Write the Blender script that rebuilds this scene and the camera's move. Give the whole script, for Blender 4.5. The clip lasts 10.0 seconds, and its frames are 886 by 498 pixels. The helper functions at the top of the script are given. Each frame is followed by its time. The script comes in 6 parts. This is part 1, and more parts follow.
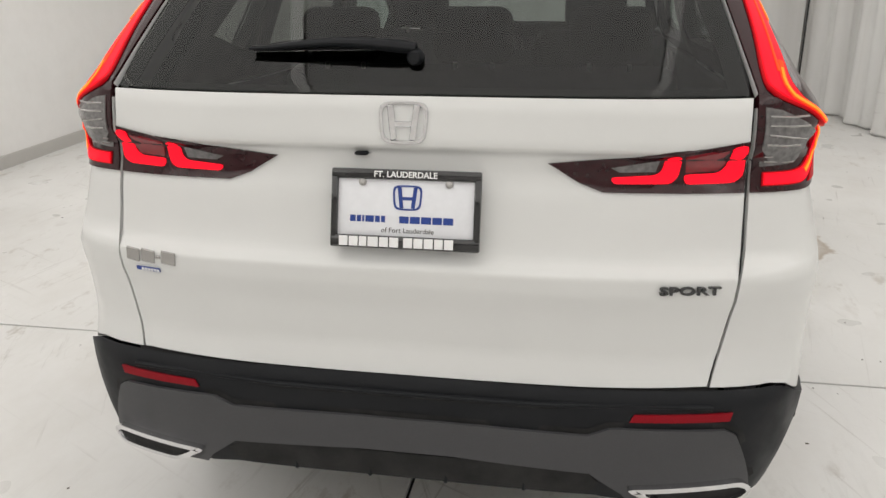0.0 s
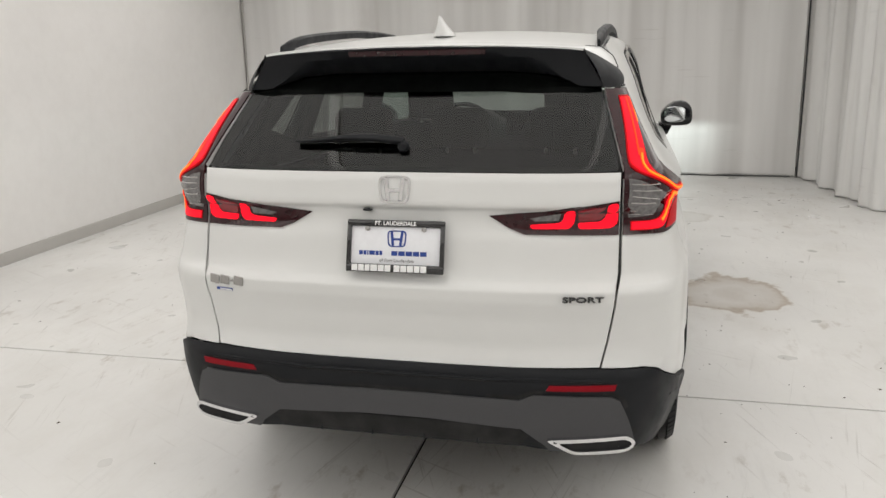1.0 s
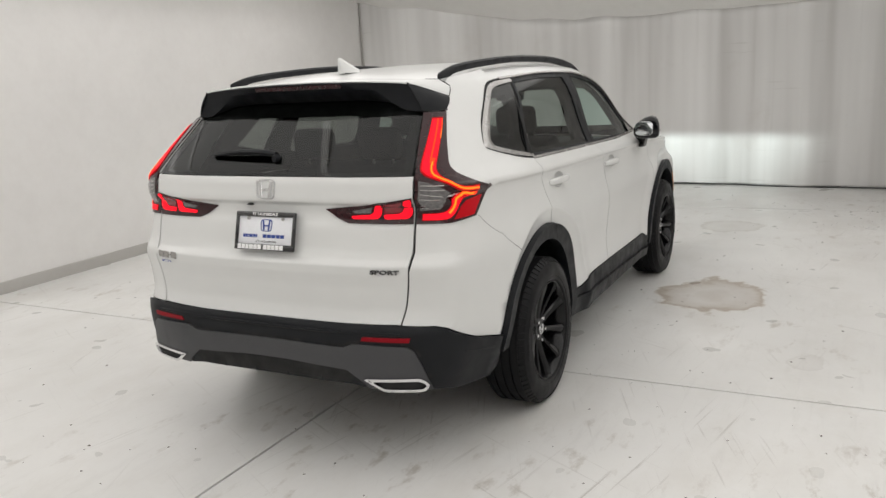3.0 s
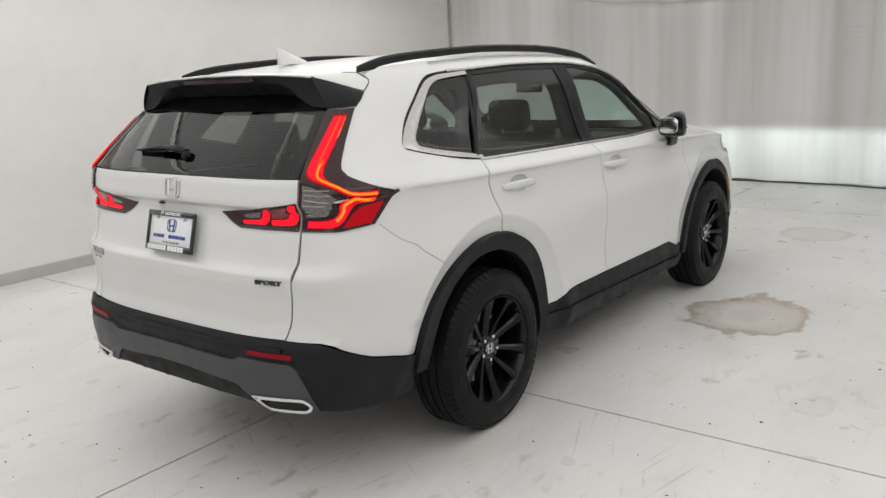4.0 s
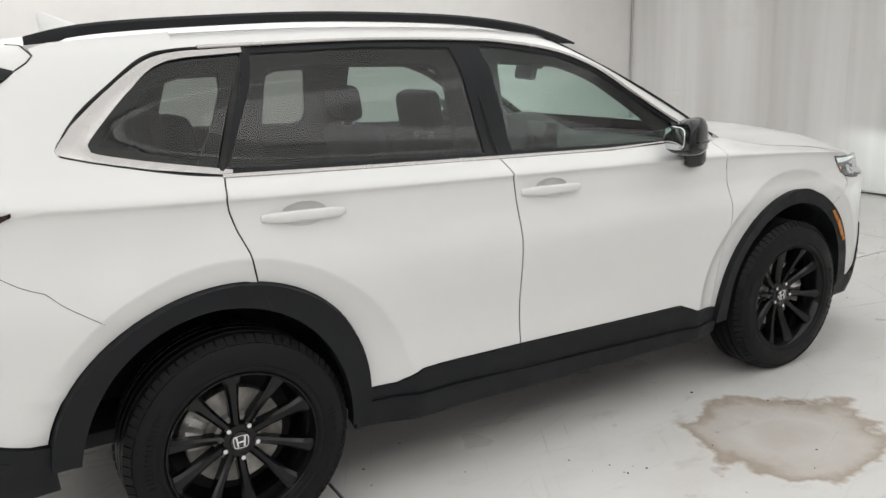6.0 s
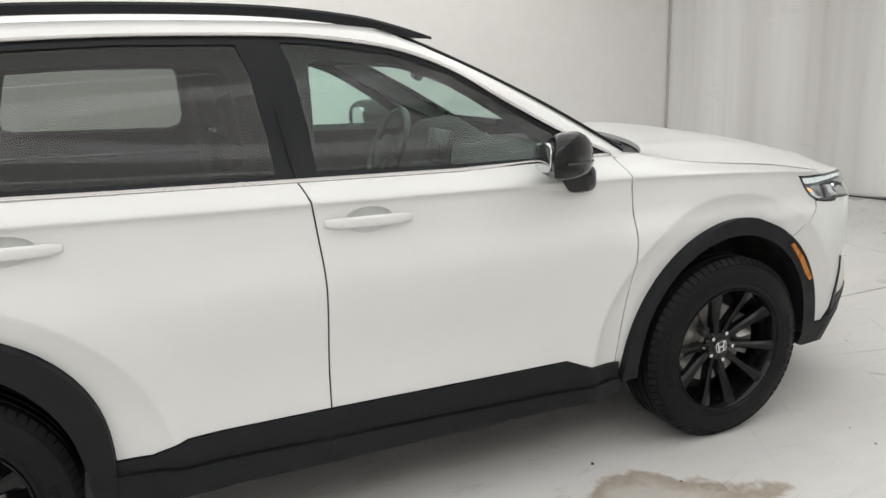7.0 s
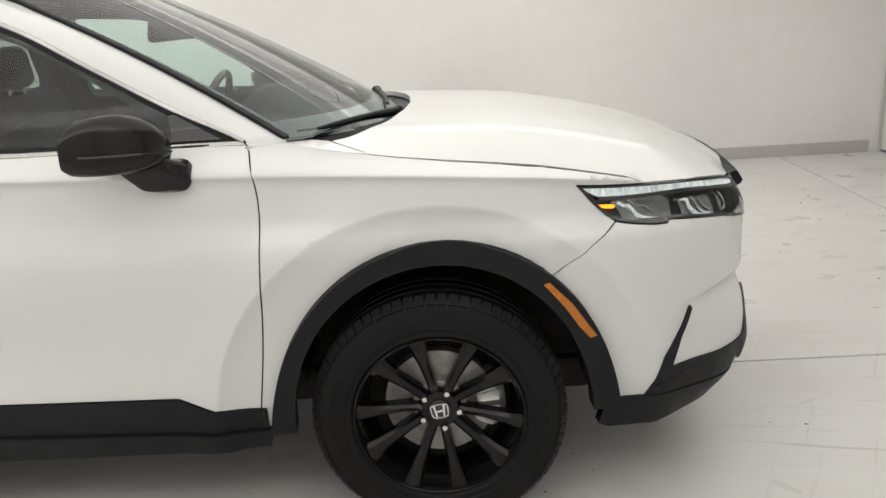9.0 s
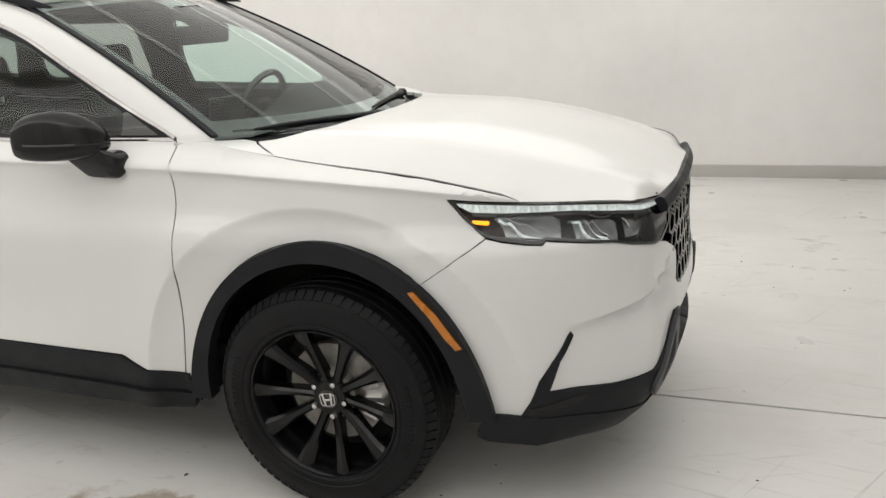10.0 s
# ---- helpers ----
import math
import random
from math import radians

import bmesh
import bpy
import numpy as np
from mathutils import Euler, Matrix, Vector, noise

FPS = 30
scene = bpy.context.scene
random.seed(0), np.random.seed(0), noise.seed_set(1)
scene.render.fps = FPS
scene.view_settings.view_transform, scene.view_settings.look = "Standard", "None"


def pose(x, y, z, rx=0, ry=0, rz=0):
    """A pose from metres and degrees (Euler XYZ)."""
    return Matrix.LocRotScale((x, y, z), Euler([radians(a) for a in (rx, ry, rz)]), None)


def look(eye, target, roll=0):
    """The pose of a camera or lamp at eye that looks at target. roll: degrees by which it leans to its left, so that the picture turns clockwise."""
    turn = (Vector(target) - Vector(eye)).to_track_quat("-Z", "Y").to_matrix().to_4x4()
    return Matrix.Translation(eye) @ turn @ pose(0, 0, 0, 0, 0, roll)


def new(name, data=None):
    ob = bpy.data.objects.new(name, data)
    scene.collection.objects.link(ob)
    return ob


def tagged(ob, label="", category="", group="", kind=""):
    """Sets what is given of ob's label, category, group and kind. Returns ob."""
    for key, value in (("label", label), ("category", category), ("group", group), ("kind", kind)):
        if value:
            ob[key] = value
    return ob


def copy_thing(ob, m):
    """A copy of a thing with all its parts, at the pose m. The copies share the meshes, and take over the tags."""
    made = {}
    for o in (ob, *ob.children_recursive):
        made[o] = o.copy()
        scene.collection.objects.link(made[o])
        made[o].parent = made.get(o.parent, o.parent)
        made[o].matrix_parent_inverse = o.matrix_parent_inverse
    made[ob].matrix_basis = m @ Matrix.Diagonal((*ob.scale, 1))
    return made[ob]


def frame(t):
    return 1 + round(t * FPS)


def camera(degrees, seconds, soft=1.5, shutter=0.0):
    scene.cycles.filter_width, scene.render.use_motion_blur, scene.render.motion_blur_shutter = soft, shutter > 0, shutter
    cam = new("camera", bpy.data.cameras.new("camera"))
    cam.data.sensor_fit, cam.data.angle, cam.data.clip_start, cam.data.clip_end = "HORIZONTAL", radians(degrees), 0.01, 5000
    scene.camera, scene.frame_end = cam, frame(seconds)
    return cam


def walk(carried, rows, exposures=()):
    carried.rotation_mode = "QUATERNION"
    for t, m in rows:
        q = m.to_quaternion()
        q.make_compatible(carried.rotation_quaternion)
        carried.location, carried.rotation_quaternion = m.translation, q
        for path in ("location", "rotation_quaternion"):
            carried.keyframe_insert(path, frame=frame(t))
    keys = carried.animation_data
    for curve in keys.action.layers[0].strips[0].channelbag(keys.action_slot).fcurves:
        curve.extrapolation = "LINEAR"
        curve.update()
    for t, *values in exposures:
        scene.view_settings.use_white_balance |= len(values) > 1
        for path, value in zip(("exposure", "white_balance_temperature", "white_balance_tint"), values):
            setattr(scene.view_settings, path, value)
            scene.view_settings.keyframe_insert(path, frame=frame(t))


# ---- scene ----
cam = camera(56.9, 10.0, soft=1.5)

PATH = [
    (0, (0.369, -2.588, 1.52), (0.031, -0.732, 0.857), -0.6),
    (0.5, (0.504, -3.027, 1.577), (0.108, -1.146, 1.026), -0.7),
    (1, (0.727, -3.384, 1.644), (0.274, -1.497, 1.16), -1.3),
    (1.5, (1.049, -3.663, 1.662), (0.498, -1.795, 1.206), -1.5),
    (2, (1.38, -3.84, 1.674), (0.71, -2.008, 1.233), -2.7),
    (2.5, (1.825, -3.841, 1.677), (1.047, -2.051, 1.243), -3.1),
    (4, (2.918, -2.887, 1.654), (1.706, -1.36, 1.206), -3.2),
    (4.5, (3.104, -2.385, 1.632), (1.732, -1.005, 1.167), -3.1),
    (5, (3.276, -1.834, 1.61), (1.772, -0.601, 1.141), -2.9),
    (5.5, (3.321, -1.242, 1.591), (1.721, -0.14, 1.118), -2.1),
    (7, (3.21, 0.484, 1.586), (1.436, 1.261, 1.086), -1.9),
    (7.5, (3.187, 1.082, 1.567), (1.36, 1.716, 1.056), -2.0),
    (8, (3.144, 1.677, 1.541), (1.267, 2.135, 1.024), -2.6),
    (8.5, (3.093, 2.241, 1.534), (1.188, 2.484, 0.977), -3.3),
    (9, (3.001, 2.796, 1.509), (1.089, 2.744, 0.924), -3.5),
    (9.5, (2.943, 3.366, 1.499), (1.067, 2.981, 0.923), -3.7),
    (10, (2.883, 3.883, 1.522), (1.093, 3.2, 0.947), -3.5),
]
EXPOSURE = [(0, 0.20, 6620, 10), (2.5, 0.07, 6600, 10), (4.0, 0.08, 6420, 10), (5.5, 0.26, 6400, 10), (7.0, 0.40, 6470, 9), (9.0, 0.34, 6640, 9), (10.0, 0.31, 6640, 9)]
walk(cam, [(t, look(eye, target, roll)) for t, eye, target, roll in PATH], EXPOSURE)

# ---- world and large lights ----
world = bpy.data.worlds.new("world")
scene.world = world
world.use_nodes = True
world.node_tree.nodes["Background"].inputs[0].default_value = (0.8, 0.85, 0.9, 1)
world.node_tree.nodes["Background"].inputs[1].default_value = 0.15


def area_lamp(name, place, size_x, size_y, power, color=(1, 0.985, 0.965)):
    data = bpy.data.lights.new(name, "AREA")
    data.shape, data.size, data.size_y, data.energy, data.color = "RECTANGLE", size_x, size_y, power, color
    ob = new(name, data)
    ob.matrix_world = pose(*place)
    return ob


CEIL = 3.05
area_lamp("ceiling_glow", (0.15, -0.4, CEIL - 0.012), 7.4, 11.2, 108)
# unseen fill lamps along both sides, added to lighten the car's flanks
for lx in (-3.5, 3.5):
    area_lamp("side_fill", (lx, -0.4, CEIL - 0.30, 0, math.copysign(24, lx), 0), 0.9, 11.0, 32)
TUBE_X = (-2.6, -0.9, 0.9, 2.6)
for lx in TUBE_X:
    area_lamp("tube_lamp", (lx, 0.0, CEIL - 0.05), 0.07, 11.0, 4.0)
BEAM = 310

# ---- materials ----


class Mat:
    """A principled node material, with helpers to hang noise on it."""

    def __init__(self, name, color=(0.8, 0.8, 0.8), rough=0.5, metal=0.0, **more):
        self.m = bpy.data.materials.new(name)
        self.m.use_nodes = True
        self.t = self.m.node_tree
        self.b = self.t.nodes["Principled BSDF"]
        self.put("Base Color", (*color, 1))
        self.put("Roughness", rough)
        self.put("Metallic", metal)
        for key, value in more.items():
            self.put(key.replace("_", " "), value)

    def put(self, key, value):
        self.b.inputs[key].default_value = value

    def node(self, kind, **values):
        n = self.t.nodes.new(kind)
        for key, value in values.items():
            n.inputs[key.replace("_", " ")].default_value = value
        return n

    def link(self, a, b):
        self.t.links.new(a, b)

    def place(self):
        return self.t.nodes.new("ShaderNodeNewGeometry").outputs["Position"]

    def noise(self, scale, detail=4.0, rough=0.55, where=None, stretch=None):
        n = self.node("ShaderNodeTexNoise", Scale=scale, Detail=detail, Roughness=rough)
        src = where or self.place()
        if stretch:
            mp = self.t.nodes.new("ShaderNodeMapping")
            mp.inputs["Scale"].default_value = stretch
            self.link(src, mp.inputs["Vector"])
            src = mp.outputs["Vector"]
        self.link(src, n.inputs["Vector"])
        return n.outputs["Fac"]

    def ramp(self, fac, stops):
        r = self.t.nodes.new("ShaderNodeValToRGB")
        e = r.color_ramp.elements
        while len(e) < len(stops):
            e.new(0.5)
        for el, (p, c) in zip(e, stops):
            el.position = p
            el.color = (*c, 1) if len(c) == 3 else c
        self.link(fac, r.inputs["Fac"])
        return r.outputs["Color"]

    def mix(self, fac, a, b, how="MIX"):
        n = self.t.nodes.new("ShaderNodeMix")
        n.data_type, n.blend_type = "RGBA", how
        for slot, v in ((0, fac), (6, a), (7, b)):
            if hasattr(v, "is_linked"):
                self.link(v, n.inputs[slot])
            elif slot:
                n.inputs[slot].default_value = (*v, 1)
            else:
                n.inputs[slot].default_value = v
        return n.outputs[2]

    def math(self, how, a, b=0.0, c=0.0):
        n = self.t.nodes.new("ShaderNodeMath")
        n.operation = how
        for i, v in enumerate((a, b, c)):
            if hasattr(v, "is_linked"):
                self.link(v, n.inputs[i])
            else:
                n.inputs[i].default_value = v
        return n.outputs[0]

    def color(self, out):
        self.link(out, self.b.inputs["Base Color"])

    def rough(self, out):
        self.link(out, self.b.inputs["Roughness"])

    def bump(self, height, strength=0.2, distance=0.002):
        n = self.node("ShaderNodeBump", Strength=strength, Distance=distance)
        self.link(height, n.inputs["Height"])
        self.link(n.outputs["Normal"], self.b.inputs["Normal"])


def grey_ramp(m, fac, lo, hi, tint=(1, 1, 1)):
    return m.ramp(fac, [(0.3, [lo * c for c in tint]), (0.7, [hi * c for c in tint])])


def mat_paint():
    m = Mat("pearl_white_paint", (0.79, 0.79, 0.77), 0.34, Coat_Weight=0.7, Coat_Roughness=0.13, Coat_IOR=1.5, Specular_IOR_Level=0.35)
    m.color(m.ramp(m.noise(6, 3), [(0.3, (0.665, 0.67, 0.66)), (0.7, (0.68, 0.685, 0.675))]))
    return m.m


def mat_plain(name, color, rough, grain=400, spread=0.25, bump=0.0, metal=0.0, coat=0.0, spec=0.5):
    m = Mat(name, color, rough, metal, Coat_Weight=coat, Coat_Roughness=0.05, Specular_IOR_Level=spec)
    m.color(m.ramp(m.noise(grain, 3), [(0.3, [c * (1 - spread) for c in color]), (0.7, [c * (1 + spread) for c in color])]))
    n = m.node("ShaderNodeMapRange", From_Min=0.3, From_Max=0.7, To_Min=max(0.02, rough * 0.8), To_Max=min(1, rough * 1.2))
    m.link(m.noise(14, 4), n.inputs["Value"])
    m.rough(n.outputs["Result"])
    if bump:
        m.bump(m.noise(grain, 4), bump, 0.001)
    return m.m


def mat_glass(name, tint, gloss=0.0):
    """A tinted pane: it lets tinted light through and mirrors by Fresnel."""
    m = bpy.data.materials.new(name)
    m.use_nodes = True
    t = m.node_tree
    t.nodes.clear()
    out, mixer = t.nodes.new("ShaderNodeOutputMaterial"), t.nodes.new("ShaderNodeMixShader")
    clear, shine, rim = t.nodes.new("ShaderNodeBsdfTransparent"), t.nodes.new("ShaderNodeBsdfGlossy"), t.nodes.new("ShaderNodeLayerWeight")
    clear.inputs["Color"].default_value = (*tint, 1)
    shine.inputs["Roughness"].default_value = gloss
    rim.inputs["Blend"].default_value = 0.5
    power, scale = t.nodes.new("ShaderNodeMath"), t.nodes.new("ShaderNodeMath")
    power.operation, scale.operation = "POWER", "MULTIPLY_ADD"
    power.inputs[1].default_value, scale.inputs[1].default_value, scale.inputs[2].default_value = 5.0, 0.80, 0.044
    t.links.new(rim.outputs["Facing"], power.inputs[0])
    t.links.new(power.outputs[0], scale.inputs[0])
    t.links.new(scale.outputs[0], mixer.inputs[0])
    t.links.new(clear.outputs[0], mixer.inputs[1])
    t.links.new(shine.outputs[0], mixer.inputs[2])
    t.links.new(mixer.outputs[0], out.inputs[0])
    return m


def mat_glow(name, color, strength):
    m = Mat(name, [c * 0.3 for c in color], 0.5, Emission_Color=(*color, 1), Emission_Strength=strength, Specular_IOR_Level=0.12)
    return m.m


def mat_lamp(name, color, lo, hi):
    """A lit strip of cut glass: fine facets, some bright, some dim."""
    m = Mat(name, [c * 0.4 for c in color], 0.15, Emission_Color=(*color, 1))
    n = m.node("ShaderNodeMapRange", From_Min=0.35, From_Max=0.65, To_Min=lo, To_Max=hi)
    m.link(m.noise(90, 3, 0.7, None, (1, 1, 0.35)), n.inputs["Value"])
    m.link(n.outputs["Result"], m.b.inputs["Emission Strength"])
    return m.m


PAINT = mat_paint()
CLAD = mat_plain("black_plastic", (0.0105, 0.0115, 0.0135), 0.5, 500, 0.2, 0.03, spec=0.2)
SKID = mat_plain("dark_grey_plastic", (0.062, 0.062, 0.066), 0.45, 500, 0.12, 0.02, spec=0.3)
GLOSS = mat_plain("gloss_black", (0.009, 0.009, 0.010), 0.10, 60, 0.2, coat=0.6)
# near-black, also laid where grooves and hollows lie in shade
DARK = mat_plain("dark_cavity", (0.008, 0.008, 0.008), 0.8)
SEAM = mat_plain("seam_rubber", (0.03, 0.03, 0.03), 0.7)
CHROME = mat_plain("chrome", (0.75, 0.75, 0.76), 0.12, 80, 0.05, metal=1.0)
SATIN = mat_plain("satin_chrome", (0.42, 0.41, 0.40), 0.24, 80, 0.012, metal=1.0)
STEEL = mat_plain("cast_metal", (0.42, 0.41, 0.40), 0.4, 200, 0.2, 0.1, metal=0.8)
RUBBER = mat_plain("tyre_rubber", (0.0075, 0.0075, 0.0085), 0.48, 300, 0.25, 0.1, spec=0.16)
RIM = mat_plain("gloss_black_alloy", (0.004, 0.004, 0.005), 0.16, 60, 0.2, spec=0.32)
CLOTH = mat_plain("black_seat_cloth", (0.009, 0.009, 0.010), 0.85, 60, 0.3, spec=0.2)
TRIM_IN = mat_plain("dark_cabin_plastic", (0.009, 0.009, 0.010), 0.6, 60, 0.2, spec=0.22)
LINER = mat_plain("grey_headliner", (0.06, 0.06, 0.06), 0.9, 40, 0.15)
PRIVACY = mat_glass("privacy_glass", (0.44, 0.47, 0.45))
PRIVACY_REAR = mat_glass("dark_rear_glass", (0.30, 0.32, 0.31))
GREEN = mat_glass("green_tinted_glass", (0.69, 0.84, 0.785))
SCREEN = mat_glass("windscreen_glass", (0.80, 0.89, 0.86))
CLEAR = mat_glass("clear_lens", (0.93, 0.94, 0.95))
LENS_RED = mat_plain("red_lens", (0.20, 0.004, 0.010), 0.08, 60, 0.1, coat=0.8)
LENS_DARK = mat_plain("smoked_lens", (0.026, 0.005, 0.007), 0.08, 60, 0.2, spec=0.4)
LENS_GREY = mat_plain("smoked_clear_lens", (0.12, 0.115, 0.115), 0.12, 90, 0.3, coat=0.8)
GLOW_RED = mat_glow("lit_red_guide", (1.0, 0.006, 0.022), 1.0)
GLOW_HOT = mat_glow("lit_hot_core", (1.0, 0.22, 0.018), 1.35)
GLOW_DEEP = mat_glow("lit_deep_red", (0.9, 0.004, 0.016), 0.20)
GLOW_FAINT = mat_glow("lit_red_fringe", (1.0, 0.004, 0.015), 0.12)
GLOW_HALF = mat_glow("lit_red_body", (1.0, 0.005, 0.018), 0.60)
GLOW_AMBER = mat_glow("lit_turn_marker", (1.0, 0.30, 0.01), 2.2)
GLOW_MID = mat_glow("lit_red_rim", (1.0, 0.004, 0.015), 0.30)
GLOW_ORANGE = mat_glow("lit_orange_core", (1.0, 0.055, 0.008), 1.1)
# also put on reflector fins as the lamplight they return
GLOW_WHITE = mat_lamp("lit_strip_and_fins", (0.93, 1.0, 0.98), 0.16, 0.60)
DISC = mat_plain("turned_brake_iron", (0.40, 0.385, 0.36), 0.45, 30, 0.25, 0.0, metal=0.55)
BOWL = mat_plain("lamp_reflector", (0.30, 0.31, 0.32), 0.22, 40, 0.3, metal=0.8)
SHELL = mat_plain("black_mirror_shell", (0.005, 0.005, 0.006), 0.14, 60, 0.2, spec=0.4)
AMBER = mat_plain("amber_reflector", (0.46, 0.15, 0.006), 0.3, 300, 0.1, coat=0.1)
RED_REF = mat_plain("red_reflector", (0.24, 0.003, 0.010), 0.4, 300, 0.1, spec=0.15)
PLATE_WHITE = mat_plain("plate_white", (0.78, 0.79, 0.82), 0.35, 60, 0.02)
BLUE = mat_plain("print_blue", (0.012, 0.045, 0.25), 0.4)
INK = mat_plain("print_black", (0.02, 0.02, 0.02), 0.4)
PRINT_WHITE = mat_plain("print_white", (0.8, 0.8, 0.8), 0.4, 60, 0.02)


def mat_floor():
    m = Mat("painted_concrete", rough=0.3, Specular_IOR_Level=0.35)
    p = m.place()
    base = m.ramp(m.noise(0.7, 2, 0.5, p), [(0.3, (0.64, 0.635, 0.62)), (0.55, (0.70, 0.695, 0.68)), (0.75, (0.75, 0.745, 0.73))])
    fine = m.ramp(m.noise(26, 6, 0.7, p), [(0.2, (0.93, 0.925, 0.915)), (0.8, (1, 1, 1))])
    col = m.mix(0.35, base, fine, "MULTIPLY")
    dirt = m.ramp(m.noise(1.6, 7, 0.65, p, (1.0, 0.6, 1)), [(0.48, (0, 0, 0)), (0.80, (1, 1, 1))])
    col = m.mix(m.math("MULTIPLY", dirt, 0.34), col, (0.42, 0.385, 0.33))
    # scuffs and tyre marks, long and thin
    scuff = m.ramp(m.noise(5.0, 8, 0.72, p, (3.5, 0.35, 1)), [(0.55, (0, 0, 0)), (0.95, (1, 1, 1))])
    col = m.mix(m.math("MULTIPLY", scuff, 0.24), col, (0.22, 0.21, 0.20))
    # trodden grey-brown smudges in loose patches
    smudge = m.ramp(m.noise(9.0, 5, 0.65, p, (1.0, 0.45, 1)), [(0.57, (0, 0, 0)), (0.69, (1, 1, 1))])
    loose = m.ramp(m.noise(0.55, 2, 0.5, p), [(0.46, (0, 0, 0)), (0.62, (1, 1, 1))])
    col = m.mix(m.math("MULTIPLY", m.math("MULTIPLY", smudge, loose), 0.62), col, (0.34, 0.30, 0.25))

    def stain(cx, cy, rx, ry, tint, power, wob=0.55):
        nonlocal col
        sub = m.t.nodes.new("ShaderNodeVectorMath")
        sub.operation = "SUBTRACT"
        m.link(p, sub.inputs[0])
        sub.inputs[1].default_value = (cx, cy, 0)
        sc = m.t.nodes.new("ShaderNodeVectorMath")
        sc.operation = "MULTIPLY"
        m.link(sub.outputs[0], sc.inputs[0])
        sc.inputs[1].default_value = (1 / rx, 1 / ry, 0)
        ln = m.t.nodes.new("ShaderNodeVectorMath")
        ln.operation = "LENGTH"
        m.link(sc.outputs[0], ln.inputs[0])
        d = m.math("ADD", ln.outputs["Value"], m.math("MULTIPLY", m.math("SUBTRACT", m.noise(3.2, 7, 0.6, p), 0.5), wob * 3.2))
        mask = m.ramp(d, [(0.0, (0.50, 0.50, 0.50)), (0.35, (0.30, 0.30, 0.30)), (0.70, (0.50, 0.50, 0.50)), (0.90, (1, 1, 1)), (1.0, (0, 0, 0))])
        col = m.mix(m.math("MULTIPLY", mask, power), col, tint)

    stain(1.37, 2.10, 0.40, 0.45, (0.27, 0.20, 0.13), 0.74, 0.40)
    stain(1.15, 4.6, 0.35, 0.28, (0.30, 0.27, 0.22), 0.40)
    stain(2.05, 0.9, 0.10, 0.14, (0.36, 0.33, 0.29), 0.22)
    m.color(col)
    r = m.node("ShaderNodeMapRange", From_Min=0.3, From_Max=0.7, To_Min=0.27, To_Max=0.40)
    m.link(m.noise(3.5, 2, 0.5, p), r.inputs["Value"])
    # short faint scratches at several angles
    for sx, sy, rot in ((16, 0.5, 0.2), (0.5, 14, 0.5), (20, 0.7, -0.4)):
        turn = m.t.nodes.new("ShaderNodeMapping")
        turn.inputs["Rotation"].default_value = (0, 0, rot)
        m.link(p, turn.inputs["Vector"])
        line = m.ramp(m.noise(2.2, 5, 0.6, turn.outputs["Vector"], (sx, sy, 1)), [(0.61, (0, 0, 0)), (0.70, (1, 1, 1))])
        patch = m.ramp(m.noise(0.9, 2, 0.5, turn.outputs["Vector"]), [(0.45, (0, 0, 0)), (0.65, (1, 1, 1))])
        col = m.mix(m.math("MULTIPLY", m.math("MULTIPLY", line, patch), 0.50), col, (0.30, 0.28, 0.25))
    m.color(col)
    m.rough(r.outputs["Result"])
    m.bump(m.noise(9, 3, 0.5, p), 0.03, 0.003)
    return m.m


def mat_wall(name, color, mottling, bump, rough=0.55, spec=0.5, coat=0.0):
    m = Mat(name, color, rough, Specular_IOR_Level=spec, Coat_Weight=coat, Coat_Roughness=0.2, Coat_IOR=1.9)
    p = m.place()
    a = m.ramp(m.noise(0.9, 5, 0.55, p), [(0.3, [c * (1 - mottling) for c in color]), (0.7, color)])
    b = m.ramp(m.noise(7, 7, 0.65, p), [(0.30, (0.93, 0.925, 0.92)), (0.60, (1, 1, 1))])
    col = m.mix(0.5, a, b, "MULTIPLY")
    streak = m.ramp(m.noise(2.2, 6, 0.6, p, (3, 3, 0.25)), [(0.62, (0, 0, 0)), (0.75, (1, 1, 1))])
    col = m.mix(m.math("MULTIPLY", streak, 0.06), col, (0.45, 0.42, 0.38))
    m.color(col)
    m.bump(m.noise(9, 5, 0.5, p), bump, 0.01)
    return m.m


def mat_curtain():
    """Dull white vinyl: broad hanging stains, thin drips and a few creases shaded in across."""
    m = Mat("white_vinyl_curtain", rough=0.32, Specular_IOR_Level=0.6)
    p = m.place()
    broad = m.ramp(m.noise(1.0, 3, 0.6, p, (1.9, 1.9, 0.10)), [(0.30, (0.53, 0.52, 0.505)), (0.50, (0.68, 0.672, 0.66)), (0.68, (0.77, 0.765, 0.755))])
    thin = m.ramp(m.noise(1.0, 4, 0.6, p, (11, 11, 0.35)), [(0.58, (0, 0, 0)), (0.74, (1, 1, 1))])
    col = m.mix(m.math("MULTIPLY", thin, 0.13), broad, (0.34, 0.31, 0.27))
    spot = m.ramp(m.noise(2.4, 6, 0.65, p), [(0.60, (0, 0, 0)), (0.76, (1, 1, 1))])
    col = m.mix(m.math("MULTIPLY", spot, 0.14), col, (0.40, 0.35, 0.29))
    # dark lines across draw the creases' shade into the colour
    crease_shade = m.ramp(m.noise(1.0, 3, 0.5, p, (1.2, 1.2, 16)), [(0.70, (0, 0, 0)), (0.76, (1, 1, 1))])
    m.color(m.mix(m.math("MULTIPLY", crease_shade, 0.20), col, (0.36, 0.34, 0.31)))
    m.bump(m.noise(3, 4, 0.5, p, (1.6, 1.6, 0.5)), 0.22, 0.02)
    return m.m


